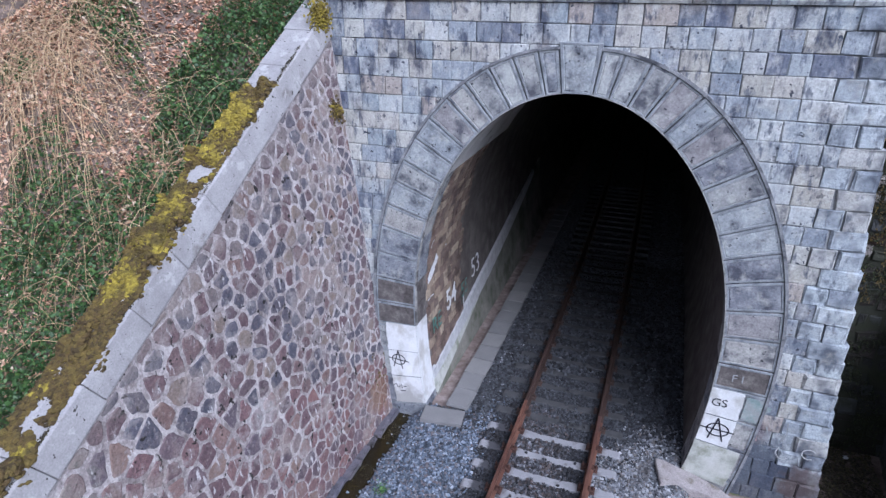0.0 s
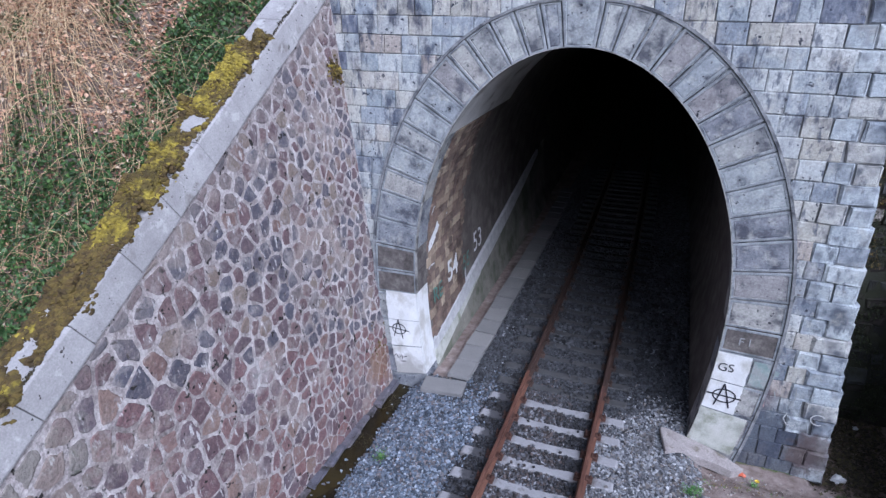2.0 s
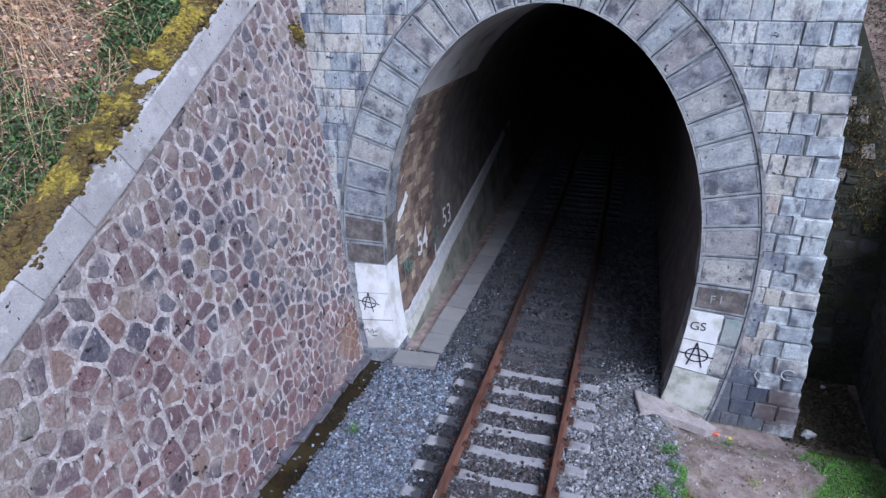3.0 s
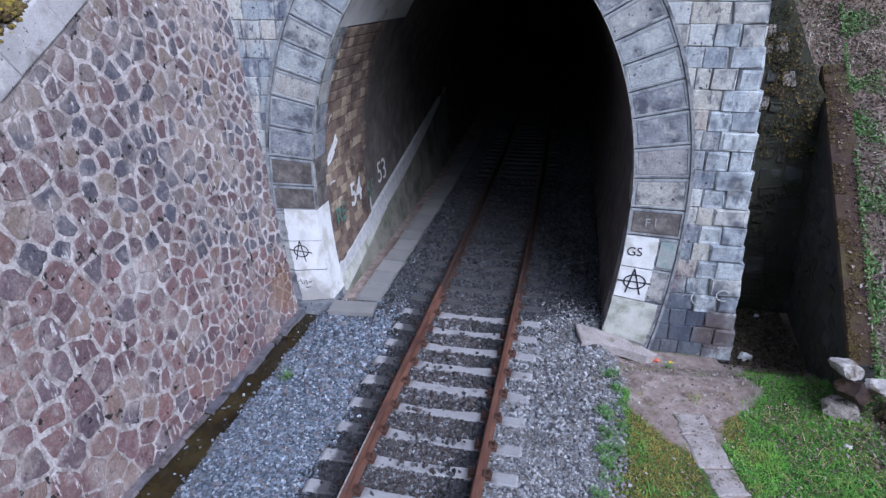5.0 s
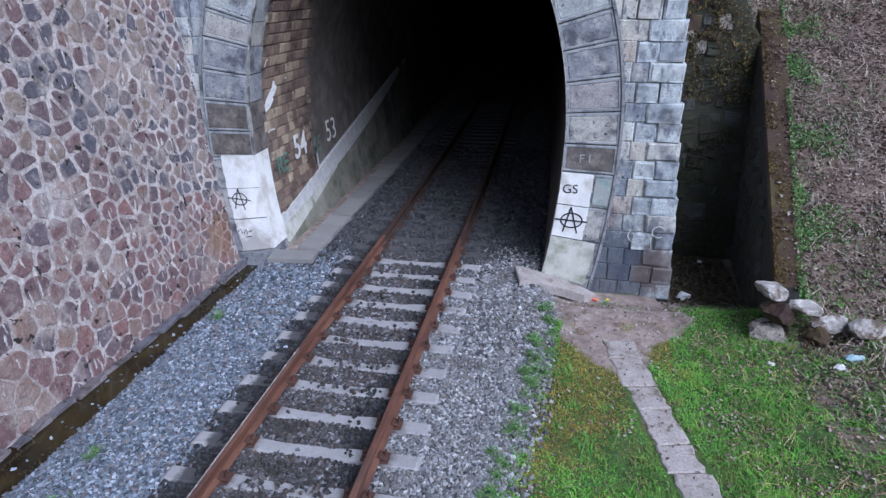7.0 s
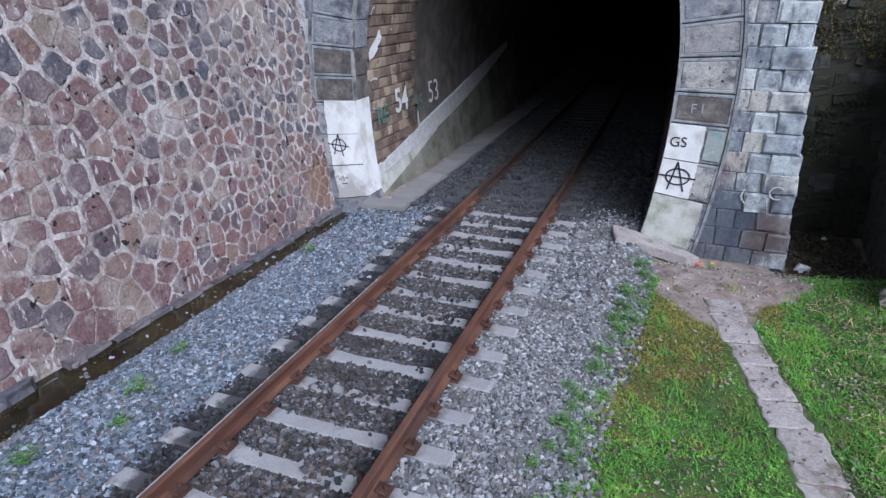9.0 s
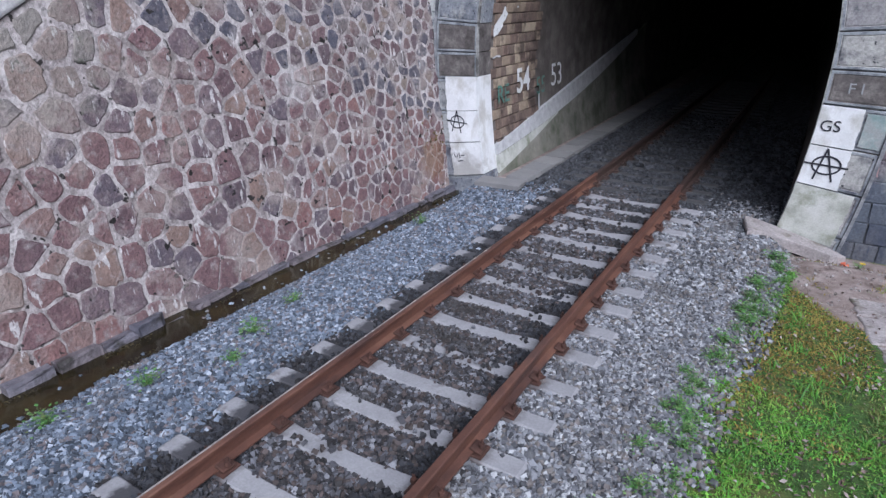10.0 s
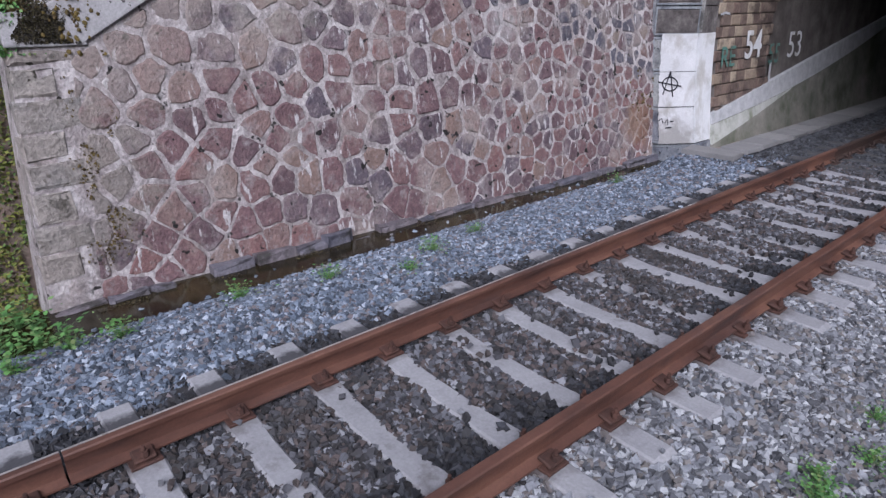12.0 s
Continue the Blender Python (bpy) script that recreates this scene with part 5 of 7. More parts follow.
slab("trough_cover", 0.84, 0.46, 0.09, (-2.28, -0.28, -0.01), 0.12, M_SLAB, 99, "wide grey concrete cover slab at the tunnel mouth", "trough cover", "trough covers")


def kerb_slab():
    """A broken wedge of stone at the arch foot, sloping down and narrowing away from the track."""
    rnd = random.Random(98)
    outline = []
    corners = [(-0.6, -0.38), (-0.3, -0.22), (0.1, -0.2), (0.5, -0.24), (0.7, -0.05), (0.4, 0.1), (-0.1, 0.2), (-0.6, 0.25), (-0.72, 0.22), (-0.66, -0.08)]
    for (x0, y0), (x1, y1) in zip(corners, corners[1:] + corners[:1]):
        outline += [(x0, y0), ((x0 + x1) / 2 + rnd.uniform(-0.015, 0.015), (y0 + y1) / 2 + rnd.uniform(-0.015, 0.015))]

    def ring(k, z):
        return [(x * k, y * k, z - 0.2 * (x + 0.7) + rnd.uniform(-0.004, 0.004)) for x, y in outline]
    v, f = lathe_rings([ring(1.0, -0.17), ring(1.0, -0.02), ring(0.975, -0.004), ring(0.9, 0.0)])
    ob = link_mesh("kerb_slab", mesh_of("kerb_slab", v, f), M_PATH)
    ob.location = (2.58, -0.28, 0.025)
    tagged(ob, "broken pale stone slab at the foot of the arch", "stone slab")


kerb_slab()



def path_slab(w, l, h, seed):
    """A worn path slab with ragged long sides and a slanting, broken joint at each end."""
    rnd = random.Random(seed)
    k, skew = 6, rnd.uniform(-0.03, 0.03)
    left = [(-w / 2 + rnd.uniform(-0.025, 0.02), l * (q / (k - 1) - 0.5)) for q in range(k)]
    right = [(w / 2 + rnd.uniform(-0.02, 0.025), l * (q / (k - 1) - 0.5)) for q in range(k)]
    ends = [[(w * u, e * l / 2 + skew * u + rnd.uniform(-0.014, 0.014)) for u in (-0.2, 0.2)] for e in (-1, 1)]
    outline = ends[0] + right + ends[1][::-1] + left[::-1]

    def ring(d, z):
        return [(x * (1 - d / w * 2), y * (1 - d / l * 2), z + rnd.uniform(-0.003, 0.003)) for x, y in outline]
    v, f = lathe_rings([ring(0.0, -h), ring(0.0, -0.014), ring(0.012, -0.003), ring(0.03, 0.0)])
    return mesh_of("path_slab", v, f)


rng = random.Random(14)
y, i = -2.15, 0
while y > -12.5:
    l = rng.uniform(0.42, 0.72)
    my = y - l / 2
    ob = link_mesh("path_slab", path_slab(rng.uniform(0.38, 0.45), l - 0.012, 0.09, 200 + i), M_PATH)
    ob.location = (path_x(my) + rng.uniform(-0.015, 0.015), my, ground_z(path_x(my), my) + 0.016)
    ob.rotation_euler = (rng.uniform(-0.012, 0.012), rng.uniform(-0.015, 0.015), -math.atan((path_x(y - l) - path_x(y)) / -l) + rng.uniform(-0.03, 0.03))
    tagged(ob, "worn pale concrete path slab sunk in grass", "path slab", "footpath slabs")
    y -= l
    i += 1


# ---- ditch water ----
bm = bmesh.new()
vs = [bm.verts.new(p) for p in ((-3.95, -16, -0.37), (-2.6, -16, -0.37), (-2.6, 0.02, -0.37), (-3.95, 0.02, -0.37))]
bm.faces.new(vs)
tagged(part("ditch_water", bm, M_WATER), "shallow brown water in the drainage ditch", "water", kind="structure")


# ---- ballast ----
def scatter_stones(name, xs, ys, zs, sizes, mat, seed, label, category):
    """Angular broken stones, one mesh."""
    rs = np.random.RandomState(seed)
    n = len(xs)
    cube = np.array([(sx, sy, sz) for sx in (-1, 1) for sy in (-1, 1) for sz in (-1, 1)], float) * 0.5
    quads = [(0, 1, 3, 2), (4, 6, 7, 5), (0, 4, 5, 1), (2, 3, 7, 6), (0, 2, 6, 4), (1, 5, 7, 3)]
    tri = np.array([t for a, b, c, d in quads for t in ((a, b, c), (a, c, d))])
    v = cube[None] + rs.uniform(-0.23, 0.23, (n, 8, 3))
    v *= rs.uniform(0.65, 1.25, (n, 1, 3)) * np.asarray(sizes)[:, None, None]
    q = rs.normal(size=(n, 4))
    q /= np.linalg.norm(q, axis=1, keepdims=True)
    w, x, y, z = q.T
    R = np.stack([np.stack([1 - 2 * (y * y + z * z), 2 * (x * y - z * w), 2 * (x * z + y * w)], -1),
                  np.stack([2 * (x * y + z * w), 1 - 2 * (x * x + z * z), 2 * (y * z - x * w)], -1),
                  np.stack([2 * (x * z - y * w), 2 * (y * z + x * w), 1 - 2 * (x * x + y * y)], -1)], 1)
    v = np.einsum("nij,nkj->nki", R, v)
    v += np.stack([xs, ys, zs], -1)[:, None, :]
    t = (tri[None] + (np.arange(n) * 8)[:, None, None]).reshape(-1, 3)
    me = big_mesh(name, v.reshape(-1, 3), t)
    ob = link_mesh(name, me, mat)
    return tagged(ob, label, category, kind="stuff")


def ballast():
    rs = np.random.RandomState(11)
    X, Y, Z, S = [], [], [], []

    def add(n, x0, x1, y0, y1, lo, hi):
        xs, ys = rs.uniform(x0, x1, n), rs.uniform(y0, y1, n)
        for x, y in zip(xs, ys):
            if y > 0.1 and x < -1.86 + bend(y):
                continue
            sh = shoulder(y)
            if x > sh - 0.2 and rs.rand() < smooth(sh - 0.2, sh + 0.5, x):
                continue
            if x > sh + 0.5 or (y > -0.3 and x > 2.3) or (x > 1.78 and -0.72 + 0.1 * max(0.0, x - 2.2) < y < 0.1):
                continue
            if x < -2.7 and rs.rand() < 0.994 * smooth(-2.95, -3.14, x + 0.1 * fnoise(0, y, 2.2, 63)):
                continue
            lx = x - line_x(y)
            off = (y - SLEEPER_Y0) / SLEEPER_STEP
            on = abs(off - round(off)) * SLEEPER_STEP < 0.08 + 0.02 * fnoise(x, y, 5.0, 77) and abs(lx + 0.05) < 1.28 + 0.03 * fnoise(x, y, 5.0, 78)
            if on and -1.0 - 0.06 * fnoise(x, y, 5.0, 79) < lx < -0.86 and rs.rand() < 0.55:
                X.append(x), Y.append(y), Z.append(0.012), S.append(rs.uniform(0.02, 0.034))
                continue
            if on:
                # sleepers stay mostly clear; stray stones lie on their middles
                if rs.rand() > 0.003 + 0.4 * (abs(lx) < 0.5) * max(0, fnoise(x, y, 1.6, 4) - 0.02):
                    continue
            if abs(abs(lx) - GAUGE / 2) < 0.1:
                if on:
                    continue
            s = rs.uniform(lo, hi)
            z = ground_z(x, y) + s * 0.12 + 0.006
            if x < -3.0:
                z = max(z, -0.375)
            if on:
                z = 0.012
            elif abs(lx) < 1.3:
                z = -0.045 + s * 0.25 + 0.02 * fnoise(x, y, 3.0, 8)
            X.append(x), Y.append(y), Z.append(z), S.append(s)

    add(55000, -3.45, 2.6, -11.6, -6.5, 0.021, 0.048)
    add(51000, -3.45, 2.6, -6.5, -3.0, 0.021, 0.043)
    add(31000, -3.42, 2.6, -3.0, 2.0, 0.026, 0.05)
    add(9000, -2.2, 2.3, 2.0, 9.0, 0.045, 0.075)
    add(5000, -3.2, 2.5, -18.0, -11.6, 0.05, 0.085)
    X, Y, Z, S = (np.array(v) for v in (X, Y, Z, S))
    # the tunnel's shade is put into these stones' colour, with a ragged change near the mouth
    in_shade = Y + 0.5 * np.sin(X * 2.3) + rs.normal(0, 0.4, len(X)) > 0.1
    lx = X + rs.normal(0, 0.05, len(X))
    # dark bands west of each rail: grease plus painted rail shade
    dark_band = (lx + rs.normal(0, 0.05, len(X)) > -1.3 + 0.05 * np.sin(Y * 3.1)) & (lx < -0.72) & ~in_shade
    inner_band = (lx > 0.38 + 0.14 * np.sin(Y * 1.7) + rs.normal(0, 0.06, len(X))) & (lx < 0.72) & ~in_shade
    dark_band |= inner_band
    oily = (lx < 0.8) & (lx >= -0.72) & ~in_shade & ~dark_band
    for name, mask, mat, label in (("ballast", ~in_shade & ~oily & ~dark_band & (lx > 0), M_BALLAST, "clean pale grey crushed-stone ballast"),
                                   ("older_ballast", ~in_shade & ~oily & ~dark_band & (lx <= 0), M_BLUEBALLAST, "older blue-grey crushed-stone ballast between track and ditch"),
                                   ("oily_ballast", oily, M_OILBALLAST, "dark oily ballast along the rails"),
                                   ("greasy_ballast", dark_band, M_GREASE_SHADE, "black ballast beside the rails, grease and rail shade in its colour"),
                                   ("tunnel_ballast", in_shade, M_SHADEDBALLAST, "ballast inside the tunnel, darkened for its shade")):
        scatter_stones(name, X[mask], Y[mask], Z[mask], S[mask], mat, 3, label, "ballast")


ballast()


# ---- plants ----
def card_leaves(name, pts, sizes, mat, seed, label, category, slant=0.9, narrow=0.6, lift=0.0):
    """Small curled leaves, each folded along its rib: six corners and four triangles."""
    rs = np.random.RandomState(seed)
    n = len(pts)
    pts = np.asarray(pts, float)
    yaw, pitch, rollv = rs.uniform(0, 2 * np.pi, n), rs.normal(0, slant * 0.5, n), rs.normal(0, slant * 0.5, n)
    base = np.array([(-0.5, 0, 0), (0, -0.5, 0.16), (0, 0, 0), (0, 0.5, 0.16), (0.5, 0, -0.05)])
    tri = np.array([(0, 1, 2), (0, 2, 3), (1, 4, 2), (2, 4, 3)])
    v = np.repeat(base[None], n, 0)
    v[:, :, 1] *= narrow * rs.uniform(0.7, 1.2, (n, 1))
    v[:, :, 2] *= rs.uniform(-0.6, 1.8, (n, 1))
    v *= np.asarray(sizes)[:, None, None]
    cy, sy = np.cos(yaw), np.sin(yaw)
    cp, sp = np.cos(pitch), np.sin(pitch)
    cr, sr = np.cos(rollv), np.sin(rollv)
    x, y, z = v[..., 0], v[..., 1], v[..., 2]
    y, z = y * cr[:, None] - z * sr[:, None], y * sr[:, None] + z * cr[:, None]
    x, z = x * cp[:, None] + z * sp[:, None], -x * sp[:, None] + z * cp[:, None]
    x, y = x * cy[:, None] - y * sy[:, None], x * sy[:, None] + y * cy[:, None]
    v = np.stack([x, y, z], -1) + pts[:, None, :]
    v[..., 2] += lift
    t = (tri[None] + (np.arange(n) * 5)[:, None, None]).reshape(-1, 3)
    ob = link_mesh(name, big_mesh(name, v.reshape(-1, 3), t), mat)
    return tagged(ob, label, category, kind="stuff")


def blades(name, pts, heights, mat, seed, label, category, width=0.008, lean=0.5):
    """Grass blades: bent, tapering, three triangles each."""
    rs = np.random.RandomState(seed)
    n = len(pts)
    pts, h = np.asarray(pts, float), np.asarray(heights)
    a = rs.uniform(0, 2 * np.pi, n)
    d = np.stack([np.cos(a), np.sin(a)], -1)
    side = np.stack([-d[:, 1], d[:, 0]], -1) * (width * rs.uniform(0.6, 1.4, (n, 1)))
    ln = np.abs(rs.normal(0, lean, n))
    v = np.zeros((n, 5, 3))
    v[:, 0, :2], v[:, 1, :2] = -side, side
    mid = d * (ln * h * 0.3)[:, None]
    v[:, 2, :2], v[:, 3, :2] = mid - side * 0.7, mid + side * 0.7
    v[:, 2, 2] = v[:, 3, 2] = h * 0.6
    v[:, 4, :2] = d * (ln * h)[:, None]
    v[:, 4, 2] = h * (1 - 0.25 * np.minimum(ln, 1.5))
    v += pts[:, None, :]
    tri = np.array([(0, 1, 3), (0, 3, 2), (2, 3, 4)])
    t = (tri[None] + (np.arange(n) * 5)[:, None, None]).reshape(-1, 3)
    ob = link_mesh(name, big_mesh(name, v.reshape(-1, 3), t), mat)
    return tagged(ob, label, category, kind="stuff")


def strands(name, roots, tips, sag, mat, seed, label, category, radius=0.005, segs=7):
    """Long thin arching stalks, three-sided."""
    rs = np.random.RandomState(seed)
    n = len(roots)
    roots, tips = np.asarray(roots, float), np.asarray(tips, float)
    u = np.linspace(0, 1, segs)[None, :, None]
    arch = np.zeros((n, segs, 3))
    arch[..., 2] = (4 * u[..., 0] * (1 - u[..., 0])) * np.asarray(sag)[:, None]
    wob = rs.normal(0, 0.05, (n, 1, 3)) * np.sin(u * 5 + rs.uniform(0, 6, (n, 1, 1)))
    c = roots[:, None] * (1 - u) + tips[:, None] * u + arch + wob
    r = (radius * rs.uniform(0.5, 1.3, (n, 1, 1))) * (1.1 - 0.85 * u)
    v = np.zeros((n, segs, 3, 3))
    for k in range(3):
        an = 2 * np.pi * k / 3
        off = np.array((np.cos(an), np.sin(an) * 0.7, np.sin(an) * 0.7))
        v[:, :, k] = c + r * off
    tri = []
    for i in range(segs - 1):
        for k in range(3):
            a, b = i * 3 + k, i * 3 + (k + 1) % 3
            tri += [(a, b, b + 3), (a, b + 3, a + 3)]
    tri = np.array(tri)
    t = (tri[None] + (np.arange(n) * segs * 3)[:, None, None]).reshape(-1, 3)
    ob = link_mesh(name, big_mesh(name, v.reshape(-1, 3), t), mat)
    return tagged(ob, label, category, kind="stuff")


def ivy_zone(x, y):
    """Where ivy smothers the slope behind the wing wall."""
    return max(smooth(-7.5, -6.7, x), smooth(-9.2, -8.4, x) * smooth(-2.4, -2.9, y) * smooth(-4.6, -4.0, y)) * smooth(-7.6, -6.2, y)


def west_hill():
    rs = np.random.RandomState(31)
    # dead leaves
    pts, sz = [], []
    for _ in range(56000):
        x, y = rs.uniform(-12, -4.85), rs.uniform(-9.2, 2.5)
        if fnoise(x, y, 0.55, 2) < -0.42:
            continue
        if rs.rand() < max(0.5 * ivy_zone(x, y), 0.6 * smooth(-2.8, -4.4, y) * smooth(-10.0, -8.4, x)):
            continue
        pts.append((x, y, ground_z(x, y) + rs.uniform(0.01, 0.07)))
        sz.append(rs.uniform(0.06, 0.13))
    card_leaves("dead_leaves", pts, sz, M_LEAF, 1, "brown fallen leaves covering the hillside", "fallen leaves")
    # ivy and brambles, densest along the back of the wall
    pts, sz = [], []
    for _ in range(95000):
        x, y = rs.uniform(-11.0, -4.8), rs.uniform(-8.5, 2.5)
        near = ivy_zone(x, y)
        k = fnoise(x, y, 0.7, 7) + 0.6 * fnoise(x, y, 1.7, 72) + 0.5 * near - 0.04 + 0.4 * smooth(-2.8, -4.4, y) * smooth(-10.0, -8.4, x)
        if rs.rand() > smooth(0.0, 0.32, k):
            continue
        pts.append((x, y, ground_z(x, y) + abs(rs.normal(0.05, 0.14)) * (0.5 + near) * (1 + fnoise(x, y, 1.5, 71))))
        sz.append(rs.uniform(0.045, 0.095))
    card_leaves("ivy", pts, sz, M_IVY, 2, "dark green ivy and bramble leaves on the slope", "ivy", 1.4, 0.8)
    # hanging dry stalks
    roots, tips, sag = [], [], []
    for cx, cy, n, spread in ((-9.4, -1.5, 150, 0.5), (-8.9, -1.9, 140, 0.45), (-10.2, -2.2, 100, 0.5), (-8.3, -2.4, 60, 0.4), (-9.9, -1.2, 40, 0.5),
                              (-7.2, -1.4, 60, 0.6), (-7.0, -3.6, 60, 0.7), (-8.6, -5.0, 80, 0.7), (-6.4, -2.6, 50, 0.4)):
        for _ in range(n):
            x, y = cx + rs.normal(0, spread), cy + rs.normal(0, spread)
            if x > -5.6:
                continue
            l = rs.uniform(0.5, 1.9)
            a = rs.normal(-0.5, 0.75)
            dx, dy = math.cos(a) * l, math.sin(a) * l
            x2 = min(x + dx, -5.2)
            roots.append((x, y, ground_z(x, y) + 0.05))
            tips.append((x2, y + dy, ground_z(x2, y + dy) + abs(rs.normal(0.05, 0.2))))
            sag.append(rs.uniform(0.1, 0.45) * l)
    strands("dry_stalks", roots, tips, sag, M_STRAW, 3, "tangled dry straw-coloured grass and bramble stalks", "dry grass", 0.0068, 8)
    # short withered grass between the leaves
    roots, tips, sag = [], [], []
    for _ in range(1500):
        x, y = rs.uniform(-11.5, -5.6), rs.uniform(-8, 2.2)
        if fnoise(x, y, 0.8, 52) < 0.02:
            continue
        l, a = rs.uniform(0.12, 0.5), rs.normal(-0.8, 0.9)
        x2, y2 = x + math.cos(a) * l, y + math.sin(a) * l
        roots.append((x, y, ground_z(x, y)))
        tips.append((x2, y2, ground_z(x2, y2) + rs.uniform(0.02, 0.15)))
        sag.append(rs.uniform(0.02, 0.14))
    strands("withered_grass", roots, tips, sag, M_STRAW, 33, "short withered grass on the hillside", "dry grass", 0.0055, 4)


def east_bank():
    rs = np.random.RandomState(41)
    pts, sz = [], []
    for _ in range(80000):
        x, y = rs.uniform(5.2, 9.6), rs.uniform(-5.0, 8.0)
        lim = east_x(y) + 0.02
        if x < lim and -1.7 < y < 3.6:
            continue
        k = smooth(5.3, 6.6, x) * (0.3 + 0.7 * smooth(-3.5, -1.5, y)) * (0.55 + 0.45 * smooth(-0.25, 0.2, fnoise(x, y, 1.1, 95)))
        if rs.rand() > k:
            continue
        z = ground_z(x, y) + rs.uniform(0.0, 0.04)
        if x < lim + 0.32 and -1.7 < y < 3.6:
            if rs.rand() < 0.75:
                continue
            z = max(z, east_top(y) + 0.06)
        pts.append((x, y, z))
        sz.append(rs.uniform(0.03, 0.085))
    card_leaves("leaf_litter", pts, sz, M_LEAF_DULL, 4, "grey-brown leaf litter on the bank", "leaf litter")
    pts, sz = [], []
    for _ in range(40000):
        x, y = rs.uniform(5.6, 11.5), rs.uniform(-6, 10.5)
        if -1.7 < y < 3.6 and x < east_x(y) + 0.4:
            continue
        if fnoise(x, y, 0.8, 13) + 0.45 * smooth(east_x(y) + 1.3, east_x(y) + 0.5, x) * smooth(-1.7, 0.5, y) + 0.3 * fnoise(x, y, 3.0, 96) < 0.02:
            continue
        pts.append((x, y, ground_z(x, y) + abs(rs.normal(0.03, 0.06))))
        sz.append(rs.uniform(0.025, 0.055))
    card_leaves("bank_weeds", pts, sz, M_IVY, 5, "low green weeds on the leafy bank", "weeds", 1.4, 0.7)
    roots, tips, sag = [], [], []
    for _ in range(700):
        x, y = rs.uniform(6.1, 10), rs.uniform(-4, 5.5)
        a, l = rs.uniform(0, 6.28), rs.uniform(0.2, 0.7)
        roots.append((x, y, ground_z(x, y) + 0.02))
        x2, y2 = x + math.cos(a) * l, y + math.sin(a) * l
        if y2 > -1.7 and x2 < east_x(y2) + 0.4:
            x2 = x
        tips.append((x2, y2, ground_z(x2, y2) + 0.05))
        sag.append(rs.uniform(0.02, 0.15))
    rt, tp, sg = [], [], []
    for _ in range(1700):
        x, y = rs.uniform(6.1, 9.5), rs.uniform(-4.5, 5)
        if fnoise(x, y, 1.2, 97) < -0.1:
            continue
        a, l = rs.uniform(0, 6.28), rs.uniform(0.08, 0.3)
        x2, y2 = max(x + math.cos(a) * l, 6.1), y + math.sin(a) * l
        rt.append((x, y, ground_z(x, y) + 0.02))
        tp.append((x2, y2, ground_z(x2, y2) + rs.uniform(0.03, 0.08)))
        sg.append(rs.uniform(0.02, 0.1))
    strands("bank_straw", rt, tp, sg, M_PALESTRAW, 19, "bleached straw lying on the bank", "dry grass", 0.004, 4)
    # moss and rotten leaves on the wall's sloping top and down the shade-darkened back wall
    mp, ms, bp, bs = [], [], [], []
    for _ in range(7000):
        y = rs.uniform(-1.6, 3.5)
        t = east_top(y)
        x = east_x(y) + 0.04 - 0.03 * t + abs(rs.normal(0, 0.16))
        if x > east_x(y) + 0.45 or fnoise(x, y, 2.2, 91) < -0.1:
            continue
        mp.append((x, y, t + 0.012 + 0.12 * max(0.0, x - east_x(y) - 0.05)))
        ms.append(rs.uniform(0.012, 0.035))
    for _ in range(15000):
        x, z = rs.uniform(4.3, 6.3), rs.uniform(-0.4, 6.2)
        if z > 7.7 - (x - 4.1) * 2.1 or fnoise(x, z, 1.5, 92) < 0.05:
            continue
        bp.append((x, 2.2 + 0.15 * z + rs.uniform(-0.05, 0.02), z))
        bs.append(rs.uniform(0.02, 0.06))
    tp2, ts2 = [], []
    for _ in range(6000):
        x, z = rs.uniform(4.3, 6.2), rs.uniform(2.6, 6.4)
        if z > 7.75 - (x - 4.1) * 2.1 or fnoise(x, z, 1.9, 93) < -0.1:
            continue
        tp2.append((x, 2.19 + 0.15 * z + rs.uniform(-0.04, 0.03), z))
        ts2.append(rs.uniform(0.02, 0.07))
    card_leaves("back_wall_moss", tp2, ts2, M_OLDMOSS, 23, "brown moss and dead ivy on the upper back wall", "moss", 2.4, 0.7)
    # near-black leaf cards paint the gully floor's shade, denser going in
    fp, fs = [], []
    for _ in range(5000):
        x, y = rs.uniform(4.4, 5.9), rs.uniform(-0.5, 2.3)
        if x > east_x(y) - 0.02 or rs.rand() > smooth(-0.5, 0.3, y):
            continue
        fp.append((x, y, ground_z(x, y) + rs.uniform(0.0, 0.03)))
        fs.append(rs.uniform(0.03, 0.09))
    card_leaves("gully_litter", fp, fs, M_CRUMB, 22, "near-black leaf cards painting the shade on the gully floor", "leaf litter", 0.8, 0.7)
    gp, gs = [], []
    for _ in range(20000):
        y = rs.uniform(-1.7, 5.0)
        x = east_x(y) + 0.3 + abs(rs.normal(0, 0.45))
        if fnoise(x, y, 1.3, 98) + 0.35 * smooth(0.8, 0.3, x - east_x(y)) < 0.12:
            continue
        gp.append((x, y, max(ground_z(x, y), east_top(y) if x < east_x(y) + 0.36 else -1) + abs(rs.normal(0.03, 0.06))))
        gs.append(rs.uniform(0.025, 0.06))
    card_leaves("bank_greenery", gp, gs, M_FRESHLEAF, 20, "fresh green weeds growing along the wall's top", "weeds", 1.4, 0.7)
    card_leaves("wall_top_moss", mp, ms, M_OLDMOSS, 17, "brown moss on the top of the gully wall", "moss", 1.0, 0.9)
    card_leaves("gully_moss", bp, bs, M_SHADEFERN, 18, "moss and small ferns on the back wall, darkened for its shade", "moss", 2.4, 0.6)
    strands("dead_twigs", roots, tips, sag, M_LEAF_DULL, 6, "thin dead twigs lying on the bank", "twigs", 0.003, 5)


